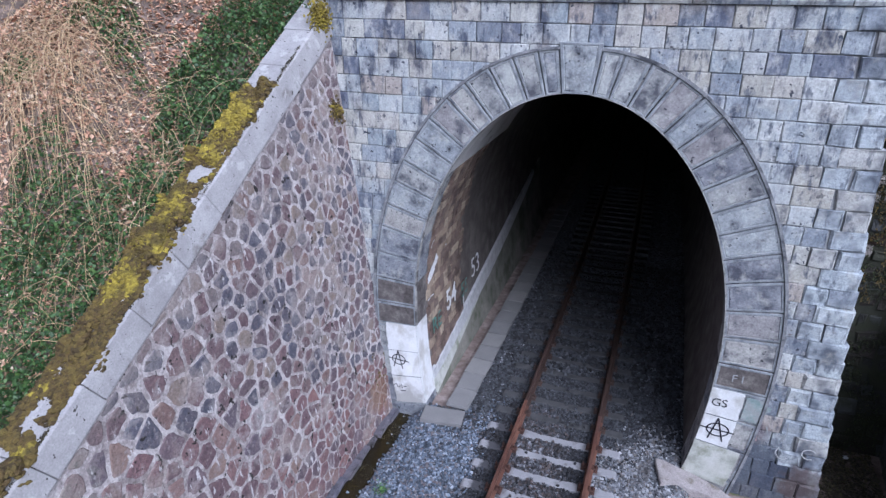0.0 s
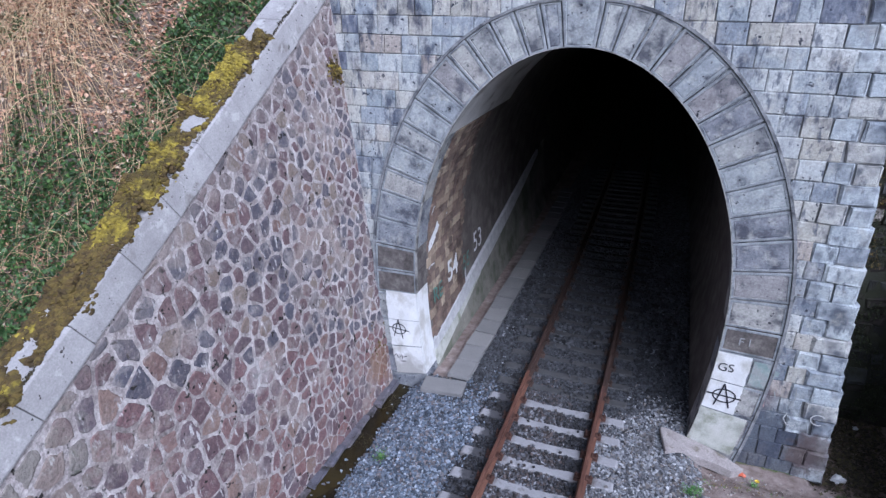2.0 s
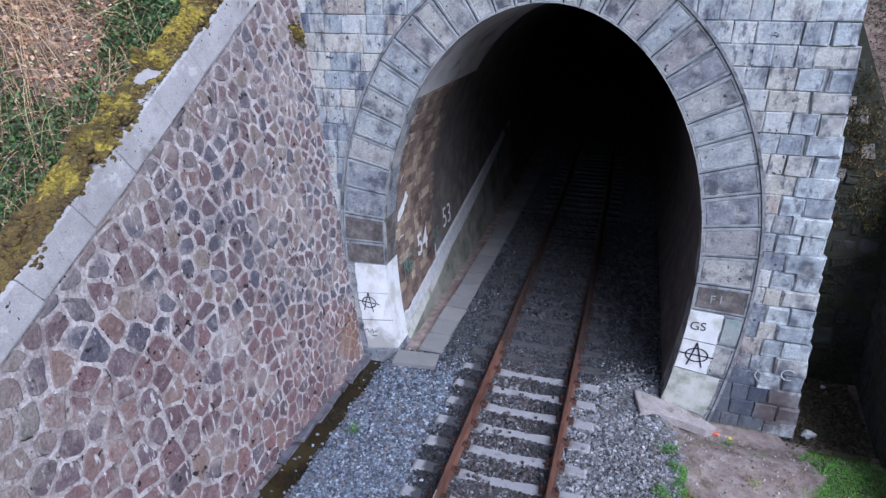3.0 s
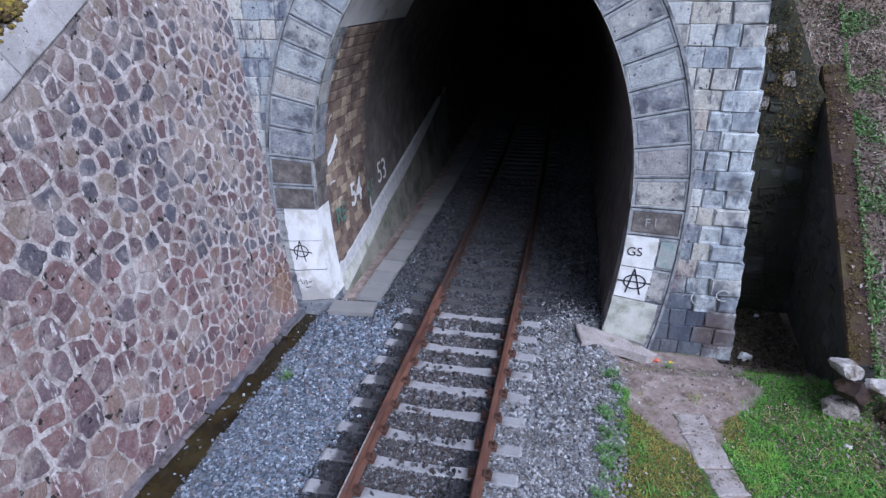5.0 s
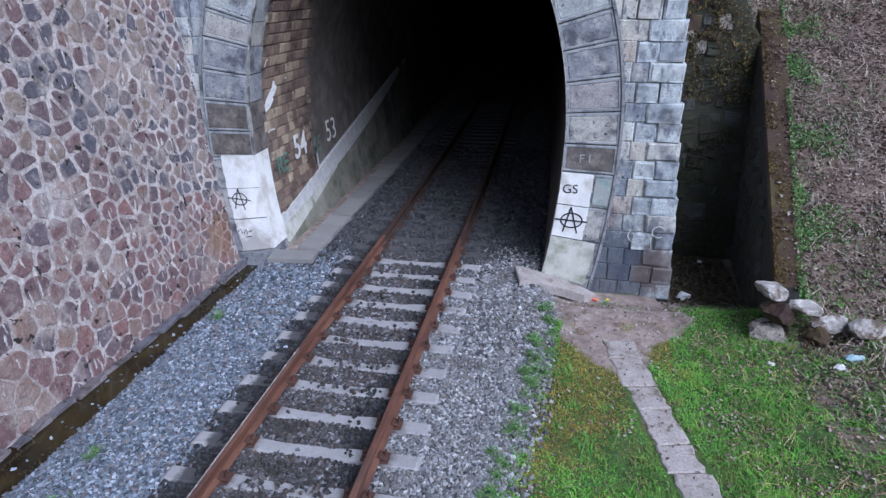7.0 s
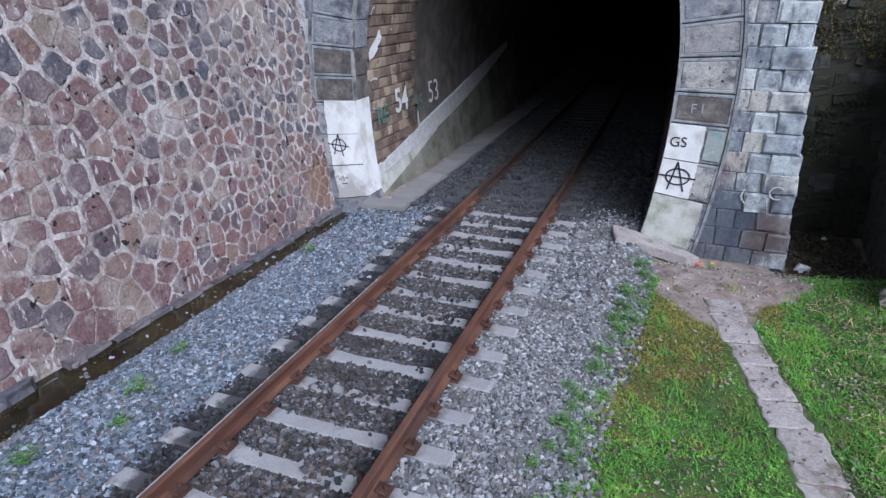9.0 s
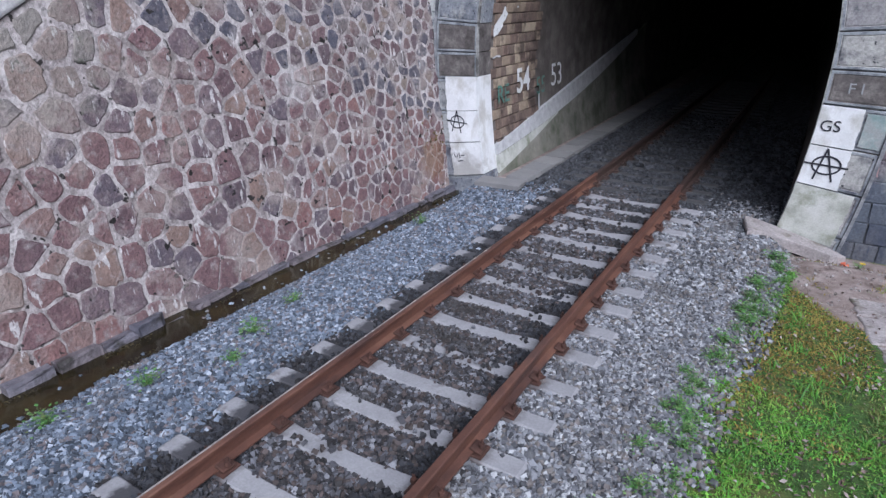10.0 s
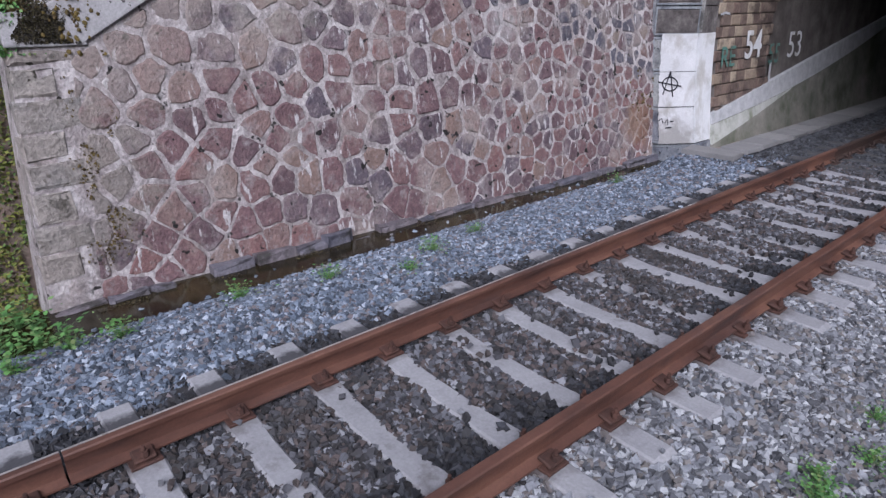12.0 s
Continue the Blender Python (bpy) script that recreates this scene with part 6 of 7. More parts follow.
def grass_strip():
    rs = np.random.RandomState(51)
    green, gh, gold, yh, herb, hs = [], [], [], [], [], []
    for _ in range(250000):
        x, y = rs.uniform(1.7, 8.0), rs.uniform(-11.5, -0.4)
        sh = shoulder(y)
        if x < sh - 0.15 or rs.rand() > smooth(sh - 0.15, sh + 0.35, x):
            continue
        if abs(x - path_x(y)) < 0.25 + 0.05 * fnoise(x, y, 4) and y < -1.9:
            continue
        if trodden(x, y) + 0.35 * fnoise(x, y, 2.6, 3) > 0.35 + 0.6 * rs.rand():
            continue
        if x > 5.2 and rs.rand() < smooth(5.2, 7.5, x):
            continue
        k = fnoise(x, y, 0.6, 1) + 0.45 * fnoise(x, y, 1.9, 6)
        k += 0.75 * smooth(-5.4, -3.8, y) * smooth(3.9, 3.3, x) * smooth(2.0, 2.5, x)
        if x > 4.2:
            k -= 0.25
        k -= 0.45 * smooth(-4.9, -6.4, y)
        if x > 4.6 and fnoise(x, y, 1.0, 45) + 0.35 * smooth(4.8, 6.2, x) > 0.3 and rs.rand() < 0.7:
            continue
        if fnoise(x, y, 1.4, 31) + 0.6 * fnoise(x, y, 4.0, 32) > 0.3 and rs.rand() < 0.75:
            continue
        if x < sh + 0.3:
            k -= 0.6
        z = ground_z(x, y) - 0.004
        if rs.rand() < 0.85 * smooth(0.08, 0.5, k):
            gold.append((x, y, z))
            yh.append(rs.uniform(0.012, 0.035))
        elif rs.rand() < 0.9:
            green.append((x, y, z))
            gh.append(rs.uniform(0.014, 0.04) * (1.3 if x > 4.2 else 1.0) * (0.7 + 1.6 * max(0.0, fnoise(x, y, 2.6, 19) + 0.4 * fnoise(x, y, 6.0, 18))))
        else:
            herb.append((x, y, z + rs.uniform(0.005, 0.035)))
            hs.append(rs.uniform(0.015, 0.042))
    # taller tufts
    for _ in range(420):
        x, y = rs.uniform(2.1, 7.0), rs.uniform(-11.0, -0.9)
        if trodden(x, y) > 0.3 or abs(x - path_x(y)) < 0.3 or x < shoulder(y) + 0.05:
            continue
        for _ in range(rs.randint(14, 40)):
            a, b = x + rs.normal(0, 0.045), y + rs.normal(0, 0.045)
            green.append((a, b, ground_z(a, b) - 0.004))
            gh.append(rs.uniform(0.04, 0.095))
    blades("grass", green, gh, M_GRASS, 7, "bright green short grass beside the track", "grass", 0.0055, 1.6)
    blades("golden_moss_grass", gold, yh, M_DRYMOSS, 8, "golden brown mossy turf beside the track", "moss turf", 0.008, 1.6)
    card_leaves("clover", herb, hs, M_GRASS, 9, "small green leaves among the grass", "weeds", 0.7, 0.9)


def dead_bits():
    """Bleached leaves and straw lying in the grass."""
    rs = np.random.RandomState(57)
    pts, sz = [], []
    for _ in range(24000):
        x, y = rs.uniform(2.2, 8.5), rs.uniform(-11, -0.6)
        if x < 4.3 and rs.rand() < 0.55:
            continue
        if rs.rand() > 0.35 + 0.65 * smooth(-0.1, 0.3, fnoise(x, y, 0.9, 40)):
            continue
        pts.append((x, y, ground_z(x, y) + rs.uniform(0.015, 0.045)))
        sz.append(rs.uniform(0.02, 0.06))
    card_leaves("dead_leaves", pts, sz, M_LEAF_DULL, 12, "bleached fallen leaves scattered in the grass", "fallen leaves")
    roots, tips, sag = [], [], []
    for _ in range(1500):
        x, y = rs.uniform(4.5, 8.5), rs.uniform(-9, -1.8)
        a, l = rs.uniform(0, 6.28), rs.uniform(0.06, 0.2)
        x2, y2 = x + math.cos(a) * l, y + math.sin(a) * l
        roots.append((x, y, ground_z(x, y) + 0.02))
        tips.append((x2, y2, ground_z(x2, y2) + 0.04))
        sag.append(rs.uniform(0.01, 0.06))
    strands("straw", roots, tips, sag, M_STRAW, 13, "short bleached straw in the grass", "dry grass", 0.0022, 4)


def end_bank():
    """Mossy leaves on the bank past the wing wall's end."""
    rs = np.random.RandomState(58)
    pts, sz = [], []
    for _ in range(17000):
        x, y = -4.2 - abs(rs.normal(0, 1.6)), rs.uniform(-12.0, -9.3)
        if x > -4.9 and y > -9.75:
            continue
        pts.append((x, y, ground_z(x, y) + abs(rs.normal(0, 0.07))))
        sz.append(rs.uniform(0.03, 0.07))
    card_leaves("bank_moss", pts, sz, M_BANKLEAF, 14, "yellow-green moss and leaves on the bank", "moss", 1.2, 0.8)


def ditch_moss():
    rs = np.random.RandomState(59)
    pts, sz = [], []
    for _ in range(7000):
        y = rs.uniform(-10.5, -0.3)
        x = -3.12 + rs.normal(0, 0.06) if rs.rand() < 0.6 else wing_x(y, -0.37) + 0.21 + abs(rs.normal(0, 0.04))
        if fnoise(x * 0.3, y, 1.3, 61) < 0.2:
            continue
        pts.append((x, y, max(ground_z(x, y), -0.37) + rs.uniform(0.0, 0.03)))
        sz.append(rs.uniform(0.008, 0.022))
    flecks, fs = [], []
    for _ in range(1500):
        z = rs.uniform(-0.1, 1.95)
        y = -9.1 + 0.095 * z + rs.normal(0, 0.09)
        if fnoise(y * 1.4, z, 2.6, 64) < 0.08:
            continue
        flecks.append((wing_x(y, z) + 0.012, y, z))
        fs.append(rs.uniform(0.012, 0.04))
    card_leaves("moss_flecks", flecks, fs, M_OLDMOSS, 65, "dry brown moss flecks on the weathered end of the wall", "moss", 2.2, 0.8)
    card_leaves("ditch_moss", pts, sz, M_CRUMB, 15, "dark moss along the edges of the ditch", "moss", 1.2, 0.8)
    pts, sz = [], []
    for _ in range(1500):
        y, z = -9.52 + rs.normal(0, 0.1), 2.25 + rs.normal(0, 0.16)
        pts.append((wing_x(y, z) + 0.04 - abs(rs.normal(0, 0.12)), y, max(z, 1.95)))
        sz.append(rs.uniform(0.03, 0.06))
    card_leaves("ivy", pts, sz, M_FRESHLEAF, 16, "green ivy climbing over the end of the wall", "ivy", 1.8, 0.8)
    pts, sz = [], []
    for _ in range(3200):
        y, z = rs.uniform(-9.45, -8.92), 2.03 + abs(rs.normal(0.16, 0.12))
        if fnoise(y, z, 3.0, 66) < -0.12:
            continue
        pts.append((wing_x(y, z) + 0.045 - 0.12 * max(0.0, z - 2.1), y, z))
        sz.append(rs.uniform(0.015, 0.045))
    card_leaves("hanging_moss", pts, sz, M_CRUMB, 67, "blackish moss hanging over the low end of the coping", "moss", 2.4, 0.8)


def weed(at, size, seed, label="small bright green weed at the ditch's edge"):
    rs = np.random.RandomState(seed)
    v, t = [], []
    for i in range(110):
        a, r = rs.uniform(0, 6.28), size * abs(rs.normal(0.25, 0.26))
        h = size * rs.uniform(0.1, 0.65)
        c = np.array((at[0] + math.cos(a) * r, at[1] + math.sin(a) * r, at[2] + h))
        s = size * rs.uniform(0.05, 0.15)
        d = np.array((math.cos(a), math.sin(a), rs.uniform(-0.4, 0.5)))
        e = np.array((-math.sin(a), math.cos(a), rs.uniform(-0.2, 0.2))) * 0.45
        o = len(v)
        v += [tuple(c - d * s * 0.5), tuple(c - e * s), tuple(c + d * s * 0.6), tuple(c + e * s)]
        t += [(o, o + 1, o + 2), (o, o + 2, o + 3)]
        # stem
        o = len(v)
        b = np.array(at)
        v += [tuple(b), tuple(b + (0.004, 0.004, 0)), tuple(c)]
        t += [(o, o + 1, o + 2)]
    ob = link_mesh("weed", big_mesh("weed", np.array(v), np.array(t)), M_FRESHLEAF)
    tagged(ob, label, "weed", "ditch weeds")


west_hill()
east_bank()
grass_strip()
dead_bits()
end_bank()
ditch_moss()
for i, (x, y, s) in enumerate([(-2.72, -9.75, 0.24), (-2.65, -8.36, 0.2), (-2.29, -7.6, 0.17), (-2.1, -6.47, 0.17), (-2.33, -5.63, 0.15), (-1.85, -6.95, 0.13),
                               (-2.65, -2.4, 0.17), (-3.16, -9.91, 0.3), (-2.43, -10.17, 0.26), (-2.56, -9.4, 0.2), (-3.35, -10.2, 0.3), (-3.7, -10.0, 0.28),
                               (2.51, -1.79, 0.2), (2.32, -2.45, 0.22), (2.24, -3.29, 0.2), (2.18, -4.1, 0.2), (1.82, -6.98, 0.17), (1.86, -6.15, 0.16),
                               (1.97, -6.6, 0.18), (3.42, -0.7, 0.14), (2.05, -5.2, 0.16)]):
    weed((x, y, max(ground_z(x, y), -0.37)), s * (1.5 if x < 0 else 1.1), 300 + i, "small bright green weed at the ditch's edge" if x < 0 else "small green weed at the ballast's edge")


def pebbles():
    rs = np.random.RandomState(63)
    X, Y, Z, S = [], [], [], []
    for _ in range(1500):
        x, y = rs.uniform(2.1, 4.9), rs.uniform(-3.4, -0.3)
        if trodden(x, y) < 0.25 or rs.rand() > 0.35 + 0.65 * smooth(3.0, 2.4, x):
            continue
        c = rs.uniform(0.006, 0.03)
        X.append(x), Y.append(y), Z.append(ground_z(x, y) + c * 0.2), S.append(c)
    scatter_stones("pebbles", np.array(X), np.array(Y), np.array(Z), np.array(S), M_PEBBLE, 21, "small pale pebbles on the trodden earth", "pebbles")


pebbles()


def flower(at):
    bm = bmesh.new()
    for k in range(14):
        a = 2 * math.pi * k / 14
        d, e = Vector((math.cos(a), math.sin(a), 0.5)), Vector((-math.sin(a), math.cos(a), 0)) * 0.012
        c = Vector((0, 0, 0.09))
        bm.faces.new([bm.verts.new(p) for p in (c, c + d * 0.025 + e, c + d * 0.042, c + d * 0.025 - e)])
    head = part("yellow_flower", bm, M_PETAL)
    stem = bmesh.new()
    bmesh.ops.create_cone(stem, segments=6, radius1=0.004, radius2=0.003, depth=0.1, matrix=Matrix.Translation((0, 0, 0.045)))
    part("stem", stem, M_GRASS, head)
    head.location = at
    tagged(head, "small yellow flower growing at the foot of the portal", "flower")


flower((3.47, -0.62, ground_z(3.47, -0.62)))


rng = random.Random(77)
for i in range(54):
    y = rng.uniform(-9.6, -1.4)
    x = shoulder(y) + rng.uniform(-0.12, 0.2)
    weed((x, y, ground_z(x, y)), rng.uniform(0.1, 0.24), 400 + i, "small green weed at the ballast's edge")


# ---- moss on the coping ----
def cope_rise(x):
    """Height of the coping's skin over the wall head, x metres out from the wall's face line."""
    return 0.469 + 0.05 * (-0.06 - x) if x < -0.06 else 0.469 - 5.4 * (x + 0.06)


def coping_moss():
    rs = np.random.RandomState(61)
    bm = bmesh.new()
    bmesh.ops.create_icosphere(bm, subdivisions=1, radius=1.0)
    base = np.array([v.co[:] for v in bm.verts])
    tri = np.array([[v.index for v in f.verts] for f in bm.faces])
    bm.free()
    kinds = {"moss": ([], []), "brown_moss": ([], [])}
    for _ in range(26000):
        y = rs.uniform(-9.6, -0.3)
        z = wing_top(y)
        off = rs.uniform(-0.55, 0.02)
        lip = -0.06 + 0.07 * fnoise(y, 0, 2.7, 81) + 0.045 * fnoise(y, 0, 9.0, 82)
        k = 1.3 * fnoise(y, off, 1.3, 4) + 0.8 * fnoise(y, off, 4.0, 14) + 0.54 - 1.6 * smooth(lip - 0.03, lip + 0.04, off) - 1.3 * smooth(-2.3, -1.5, y)
        if y < -4.8:
            k += 0.15
        if rs.rand() > smooth(0.0, 0.3, k):
            continue
        s = rs.uniform(0.012, 0.036) * (1.0 + 0.9 * max(0.0, fnoise(y, off, 3.2, 83)))
        edge_bit = k < 0.14 or off > lip - 0.05
        rise = 0.3 if y < -8.95 else cope_rise(off)
        c = np.array((wing_x(y, z) + off, y, z + rise + s * 0.1 + 0.3 * max(0.0, fnoise(y, off, 3.2, 84) + 0.4 * fnoise(y, off, 8.0, 87)) * smooth(0.1, 0.5, k)))
        p = base * (1 + rs.uniform(-0.35, 0.3, (len(base), 1))) * np.array((s * 1.2, s * 1.4, s * 0.9))
        brown = fnoise(y, off, 1.7, 24) + 0.75 * smooth(-3.9, -5.8, y) - 0.08 + rs.normal(0, 0.1) > 0.15 or (edge_bit and rs.rand() < 0.75)
        V, T = kinds["brown_moss" if brown else "moss"]
        T.append(tri + len(V) * len(base))
        V.append(p + c)
    # black crumbs of old moss along its ragged edge
    pts, sz = [], []
    for _ in range(5200):
        y = rs.uniform(-9.0, -0.4)
        z = wing_top(y)
        off = -0.06 + 0.07 * fnoise(y, 0, 2.7, 81) + 0.045 * fnoise(y, 0, 9.0, 82) + rs.normal(0, 0.022)
        if fnoise(y, off, 2.0, 85) < -0.25:
            continue
        pts.append((wing_x(y, z) + off + 0.006, y, z + cope_rise(off) + 0.008))
        sz.append(rs.uniform(0.012, 0.045))
    card_leaves("moss_crumbs", pts, sz, M_CRUMB, 86, "blackened crumbs of old moss on the coping", "moss", 1.6, 0.7)
    # a tuft on the corner by the portal, and brown growth hanging in the corner below it
    for cy, cz, n, spread, name in ((-0.2, 7.62, 700, (0.13, 0.13, 0.11), "moss"), (-0.14, 6.02, 170, (0.06, 0.12, 0.1), "brown_moss"), (-0.16, 6.05, 70, (0.06, 0.12, 0.07), "moss"), (-8.95, 2.25, 150, (0.05, 0.1, 0.14), "brown_moss"),
                                    (-0.3, 0.75, 40, (0.04, 0.2, 0.2), "brown_moss")):
        for _ in range(n):
            d = rs.normal(0, 1, 3) * spread
            s = rs.uniform(0.008, 0.024)
            yy = min(cy + d[1], -0.06)
            p = base * (1 + rs.uniform(-0.35, 0.3, (len(base), 1))) * np.array((s, s, s * 1.2))
            V, T = kinds[name]
            T.append(tri + len(V) * len(base))
            V.append(p + np.array((wing_x(yy, cz + d[2]) + abs(d[0]) * 0.6, yy, cz + d[2])))
    for name, mat, label in (("moss", M_MOSS, "thick yellow-green moss cushions along the coping"), ("brown_moss", M_OLDMOSS, "dark brown old moss along the coping")):
        V, T = kinds[name]
        ob = link_mesh(name, big_mesh(name, np.concatenate(V), np.concatenate(T)), mat)
        tagged(ob, label, "moss", kind="stuff")


coping_moss()


# ---- paint and markings ----
def ring_panel(name, s0, s1, d0, d1, y, mat, label, wobble=0.0, seed=0):
    """A thin coat of paint on the arch stones' faces."""
    rs = random.Random(seed)
    bm = bmesh.new()
    rows = []
    n = 14
    for i in range(n + 1):
        s = s0 + (s1 - s0) * i / n
        j = rs.uniform(-wobble, wobble)
        rows.append([bm.verts.new(on_ring(s, d, yy)) for d, yy in ((d0, y + 0.02), (d0, y), ((d0 + d1) / 2, y), (d1 + j, y), (d1 + j, y + 0.02))])
    for r, q in zip(rows, rows[1:]):
        for k in range(4):
            bm.faces.new((r[k], q[k], q[k + 1], r[k + 1]))
    bmesh.ops.recalc_face_normals(bm, faces=bm.faces)
    return part(name, bm, mat, portal, label)


for a, b in ((0.05, 0.652), (0.668, 1.232), (1.242, 1.84)):
    ring_panel("white_paint", s_at(a), s_at(b), 0.0, 0.78, -0.07, M_WHITE, "flaking white limewash on the arch foot", 0.02, int(a * 10))
for a, b in ((0.668, 1.23), (1.246, 1.79)):
    ring_panel("white_paint", s_at(a, True), s_at(b, True), 0.0, 0.62, -0.07, M_WHITE, "white limewash panel with graffiti", 0.012, int(a * 10))
ring_panel("white_paint", s_at(-0.1, True), s_at(0.65, True), 0.0, 0.9, -0.068, M_OLDWHITE, "mossy worn limewash", 0.012, 3)


def soffit_paint():
    """White paint wrapped into the mouth on the west side."""
    bm = bmesh.new()
    rows = []
    for i in range(15):
        z = 0.05 + 1.79 * i / 14
        s = s_at(z)
        rows.append([bm.verts.new((on_ring(s, -0.006, y)[0], y + face_y(z), z)) for y in (-0.06, 0.2, 0.5)])
    for r, q in zip(rows, rows[1:]):
        for k in range(2):
            bm.faces.new((r[k], r[k + 1], q[k + 1], q[k]))
    part("white_paint", bm, M_WHITE, portal, "white limewash inside the mouth")


soffit_paint()


def stroke(pts, w):
    """A flat brush stroke through points of a plane, as faces of a strip."""
    P = [np.array(p, float) for p in pts]
    L, R = [], []
    for i, p in enumerate(P):
        a, b = P[max(i - 1, 0)], P[min(i + 1, len(P) - 1)]
        t = (b - a) / (np.hypot(*(b - a)) + 1e-9)
        n = np.array((-t[1], t[0]))
        L.append(p + n * w / 2)
        R.append(p - n * w / 2)
    return L, R


def graffiti(name, strokes, w, place, mat, parent, label):
    """Strokes drawn in a plane: place(u, v) gives the world point."""
    bm = bmesh.new()
    for i, pts in enumerate(strokes):
        L, R = stroke(pts, w)
        vl = [bm.verts.new(place(*p, i * 0.0012)) for p in L]
        vr = [bm.verts.new(place(*p, i * 0.0012)) for p in R]
        for a, b, c, d in zip(vl, vl[1:], vr[1:], vr):
            bm.faces.new((a, b, c, d))
    return part(name, bm, mat, parent, label)


def circle(cx, cy, r, n=22, squash=0.85):
    return [(cx + r * math.cos(2 * math.pi * i / n), cy + r * squash * math.sin(2 * math.pi * i / n)) for i in range(n + 1)]


def front(cx, cz, y=-0.078):
    return lambda u, v, e=0.0: (cx + u, y - e + face_y(cz), cz + v)


SIGN = [circle(0, 0, 0.17), [(-0.13, -0.24), (-0.02, 0.27)], [(-0.02, 0.27), (0.1, -0.26)], [(-0.27, 0.02), (0.26, -0.02)]]
graffiti("ring_sign", [[(p[0] * 0.85, p[1] * 0.8) for p in s] for s in SIGN], 0.022, front(-3.33, 0.99), M_BLACK, portal, "black sprayed circle sign")
graffiti("ring_sign", [[(p[0] * 1.05, p[1] * 0.9) for p in s] for s in SIGN], 0.026, front(2.78, 0.95), M_BLACK, portal, "black sprayed circle sign")
graffiti("scrawl", [[(-0.15, 0.0), (-0.1, 0.06), (-0.06, -0.03)], [(-0.03, -0.02), (0.02, 0.07), (0.04, -0.04)], [(0.07, 0.02), (0.14, 0.04)], [(0.0, -0.1), (0.12, -0.07)]],
         0.018, front(-3.3, 0.33), M_BLACK, portal, "small black scrawl")
ring_panel("teal_smear", s_at(1.3, True), s_at(1.74, True), 0.66, 0.97, -0.066, M_TEALFADED, "faded teal spray paint", 0.012, 4)


def flank(cx, cz, y=-0.036):
    return lambda u, v, e=0.0: (cx + u, y - e + face_y(cz), cz + v)


graffiti("scrawl", [circle(0, 0, 0.1, 16, 1.0), [(0.1, 0.02), (0.11, -0.12)]], 0.018, flank(3.3, 0.98), M_PINK, portal, "faded pink scrawl")
graffiti("scrawl", [circle(0, 0, 0.11, 18, 0.9)[2:16]], 0.02, flank(4.24, 0.82, -0.05), M_PALEPAINT, portal, "faded white loop")
graffiti("scrawl", [[(-0.08, 0.12), (-0.12, 0.0), (-0.06, -0.1), (0.04, -0.12), (0.1, -0.04)]], 0.018, flank(3.86, 0.72), M_PALEPAINT, portal, "faded white stroke")
graffiti("scrawl", [[(0.0, 0.2), (0.02, 0.0), (-0.02, -0.2)], [(-0.3, 0.05), (-0.26, -0.1)]], 0.02, flank(3.82, 1.15), M_FAINT, portal, "faded white runs")
graffiti("teal_smear", [[(-0.2, 0.02), (-0.05, 0.05), (0.1, 0.0)], [(-0.2, -0.07), (-0.08, -0.05), (0.04, -0.08)]], 0.09, flank(3.42, 1.52), M_TEALFADED, portal, "faded teal spray on the blocks")


def lettering(text, size, m, mat, parent, label, name="lettering", extrude=0.001, bold=0.0):
    cu = bpy.data.curves.new(name, "FONT")
    cu.body, cu.size, cu.align_x, cu.align_y, cu.extrude, cu.offset = text, size, "CENTER", "CENTER", extrude, bold
    cu.materials.append(mat)
    ob = new(name, cu)
    ob.parent = parent
    ob.matrix_local = m
    return tagged(ob, label)


FRONT = Matrix(((1, 0, 0), (0, 0, -1), (0, 1, 0))).to_4x4()
WEST = Matrix(((0, 0, 1), (1, 0, 0), (0, 1, 0))).to_4x4()
lettering("GS", 0.22, Matrix.Translation((2.72, -0.079 + face_y(1.5), 1.5)) @ FRONT, M_BLACK, portal, "black sprayed letters")
lettering("F I", 0.2, Matrix.Translation((2.92, -0.06 + face_y(2.0), 2.02)) @ FRONT, M_FAINT, portal, "faint white letters")
for text, y, z, size, mat, bold in (("54", 1.92, 1.56, 0.68, M_WHITE, 0.014), ("53", 3.95, 1.47, 0.72, M_WHITE, 0.0), ("55", 2.85, 1.36, 0.52, M_TEAL, 0.004),
                                    ("RE", 0.98, 1.4, 0.5, M_TEAL, 0.004)):
    lean = math.atan((half_in(z + 0.1) - half_in(z - 0.1)) / 0.2)
    off = 0.075 if y < 3.0 else 0.012
    lettering(text, size, Matrix.Translation((wall_in(z, y, off), y, z)) @ Matrix.Rotation(-lean, 4, "Y") @ WEST, mat, bore, "painted digits" if text.isdigit() else "teal letters", bold=bold)
graffiti("paint_drip", [[(2.74, 0.62), (2.73, 0.95), (2.76, 1.25)]], 0.09, lambda u, v, e=0.0: (wall_in(v, u, 0.064), u, v), M_PALEPAINT, bore, "streak of white paint")
graffiti("paint_patch", [[(0.56, 2.6), (0.75, 2.7), (1.0, 2.82), (1.08, 2.92)], [(0.6, 2.66), (0.8, 2.8), (1.02, 2.96)], [(0.56, 2.54), (0.72, 2.58), (0.92, 2.72)], [(0.9, 2.88), (0.98, 3.02)]], 0.085,
         lambda u, v, e=0.0: (wall_in(v, u, 0.066 + e), u, v), M_WHITE, bore, "patch of white paint")

graffiti("paint_patch", [[(0.56, 2.12), (0.72, 2.15), (0.88, 2.13)], [(0.58, 3.3), (0.64, 3.42), (0.72, 3.44)], [(1.5, 3.0), (1.56, 3.02)]], 0.035,
         lambda u, v, e=0.0: (wall_in(v, u, 0.066 + e), u, v), M_PALEPAINT, bore, "flecks of white paint")

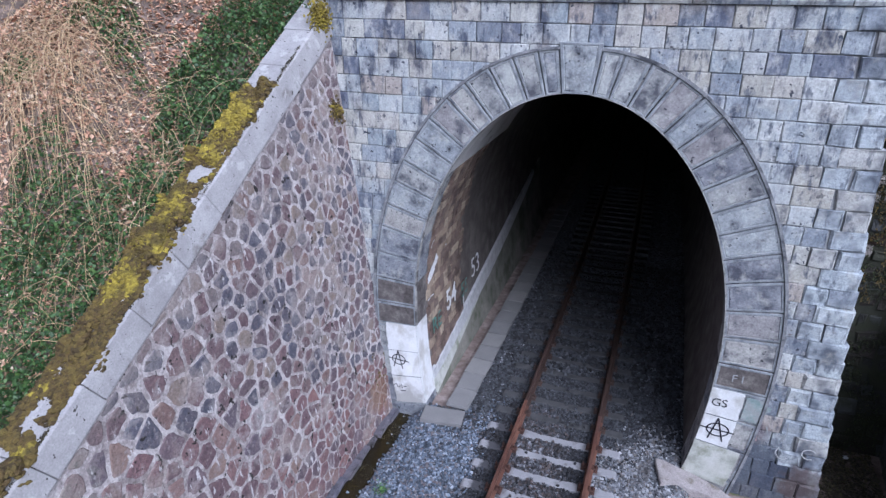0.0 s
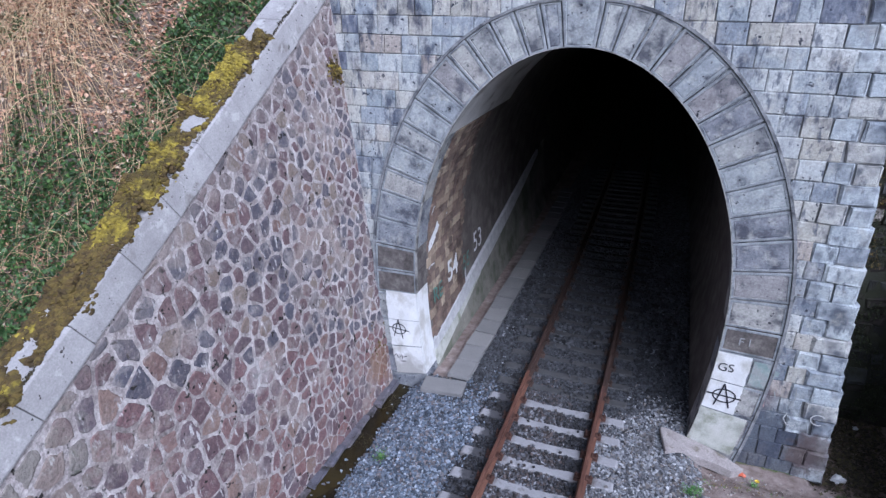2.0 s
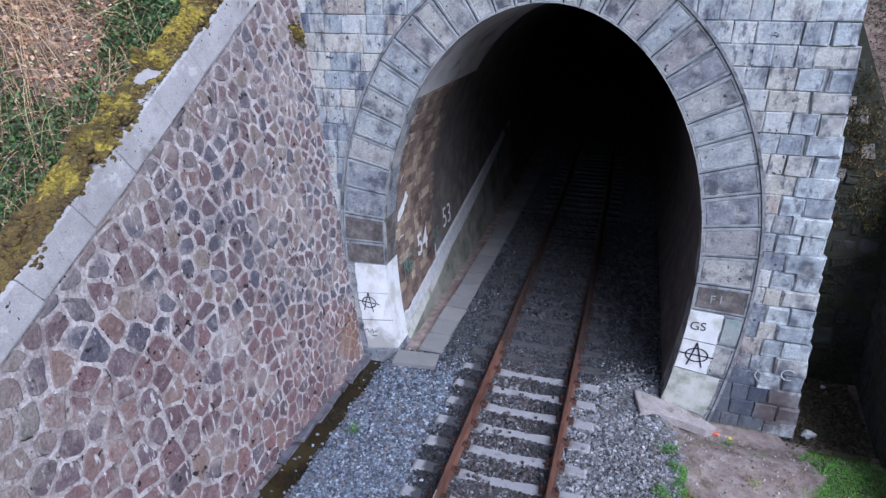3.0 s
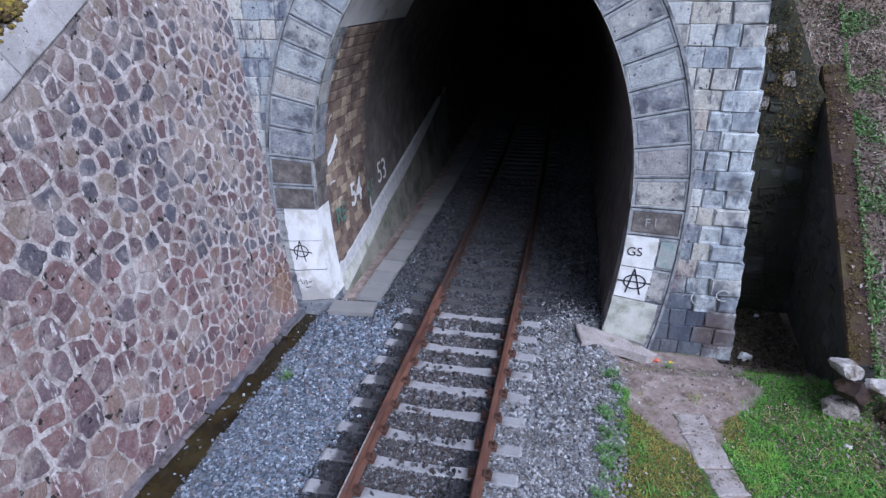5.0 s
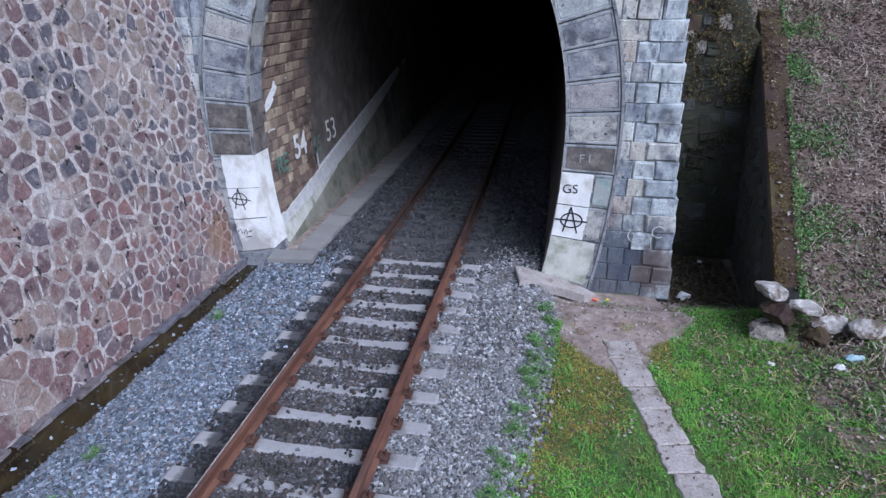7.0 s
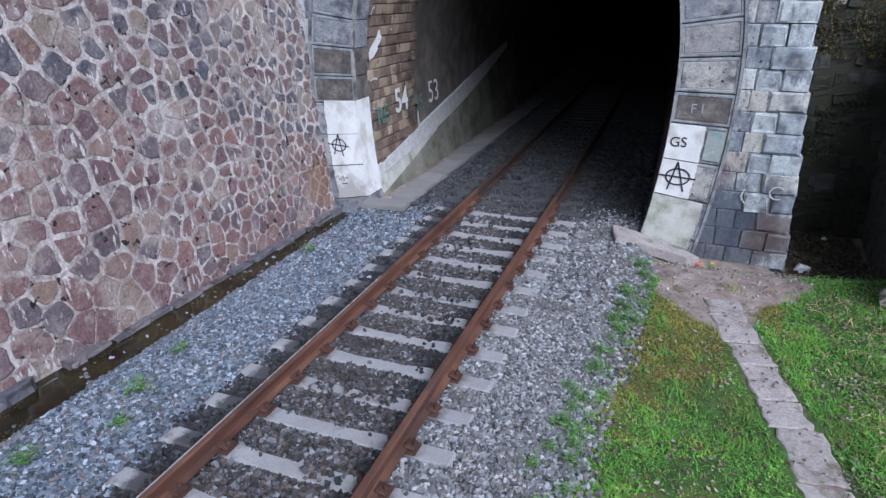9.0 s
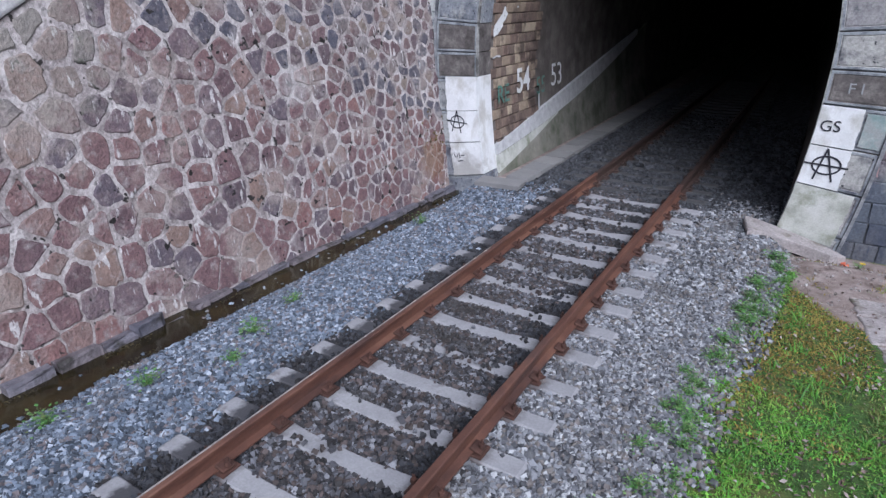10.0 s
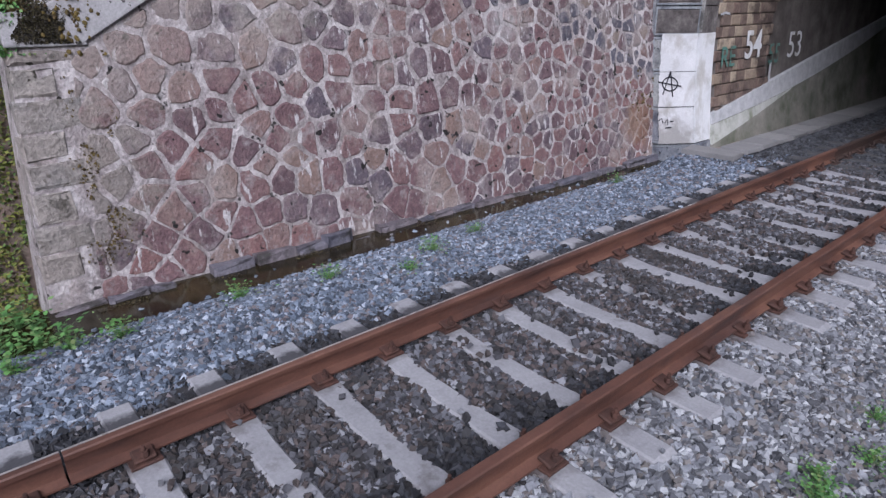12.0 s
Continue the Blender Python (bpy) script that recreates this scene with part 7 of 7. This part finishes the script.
# ---- litter ----
def crumple(name, at, size, mat, seed, label):
    bm = bmesh.new()
    bmesh.ops.create_icosphere(bm, subdivisions=2, radius=1.0)
    rnd = random.Random(seed)
    for v in bm.verts:
        k = 1 + rnd.uniform(-0.35, 0.3)
        v.co = Vector((v.co.x * size[0] * k, v.co.y * size[1] * k, max(v.co.z, -0.4) * size[2] * k))
    ob = part(name, bm, mat, None, label)
    ob.location = at
    tagged(ob, category="litter", group="scraps of litter")


for i, (x, y, s, mt) in enumerate([(6.42, -2.6, (0.11, 0.07, 0.06), M_LITTER_BLUE), (6.2, -2.75, (0.1, 0.07, 0.05), M_LITTER_WHITE), (4.86, 0.2, (0.12, 0.07, 0.1), M_LITTER_WHITE),
                                   (5.42, -2.62, (0.06, 0.04, 0.03), M_LITTER_WHITE), (3.26, -0.36, (0.07, 0.05, 0.04), M_LITTER_RED), (5.45, 1.9, (0.06, 0.05, 0.04), M_LITTER_WHITE)]):
    crumple("plastic_scrap", (x, y, ground_z(x, y) + s[2] * 0.35), s, mt, 70 + i, "crumpled pale blue plastic scrap in the grass" if mt is M_LITTER_BLUE else "crumpled faded red plastic scrap beside the stone slab" if mt is M_LITTER_RED else "crumpled white plastic scrap on the ground")


# ---- hill over the tunnel ----
def hill_over():
    bm = bmesh.new()
    xs, ys = np.linspace(-5.2, 5.6, 23), [0.7, 1.2, 2, 3, 4.5, 7, 11, 17, 26, 40, 60, 90, 140]
    rows = []
    for y in ys:
        rows.append([bm.verts.new((x * (1 + 0.012 * (y - 0.7)) + bend(min(y, 30)), y, 8.12 + 0.6 * (y - 0.7) * (1 if y < 11 else 0.6) + 0.15 * fnoise(x, y, 0.8, 3))) for x in xs])
    for r, q in zip(rows, rows[1:]):
        for i in range(len(xs) - 1):
            f = bm.faces.new((r[i], r[i + 1], q[i + 1], q[i]))
            f.smooth = True
    ob = part("hill", bm, M_GROUND)
    tagged(ob, "leaf-covered hill above the tunnel", "hill", kind="structure")


hill_over()

# ---- pieces of walls, last ----
lining_bricks()
portal_blocks()
wing_end_and_footing()
wing_stones()
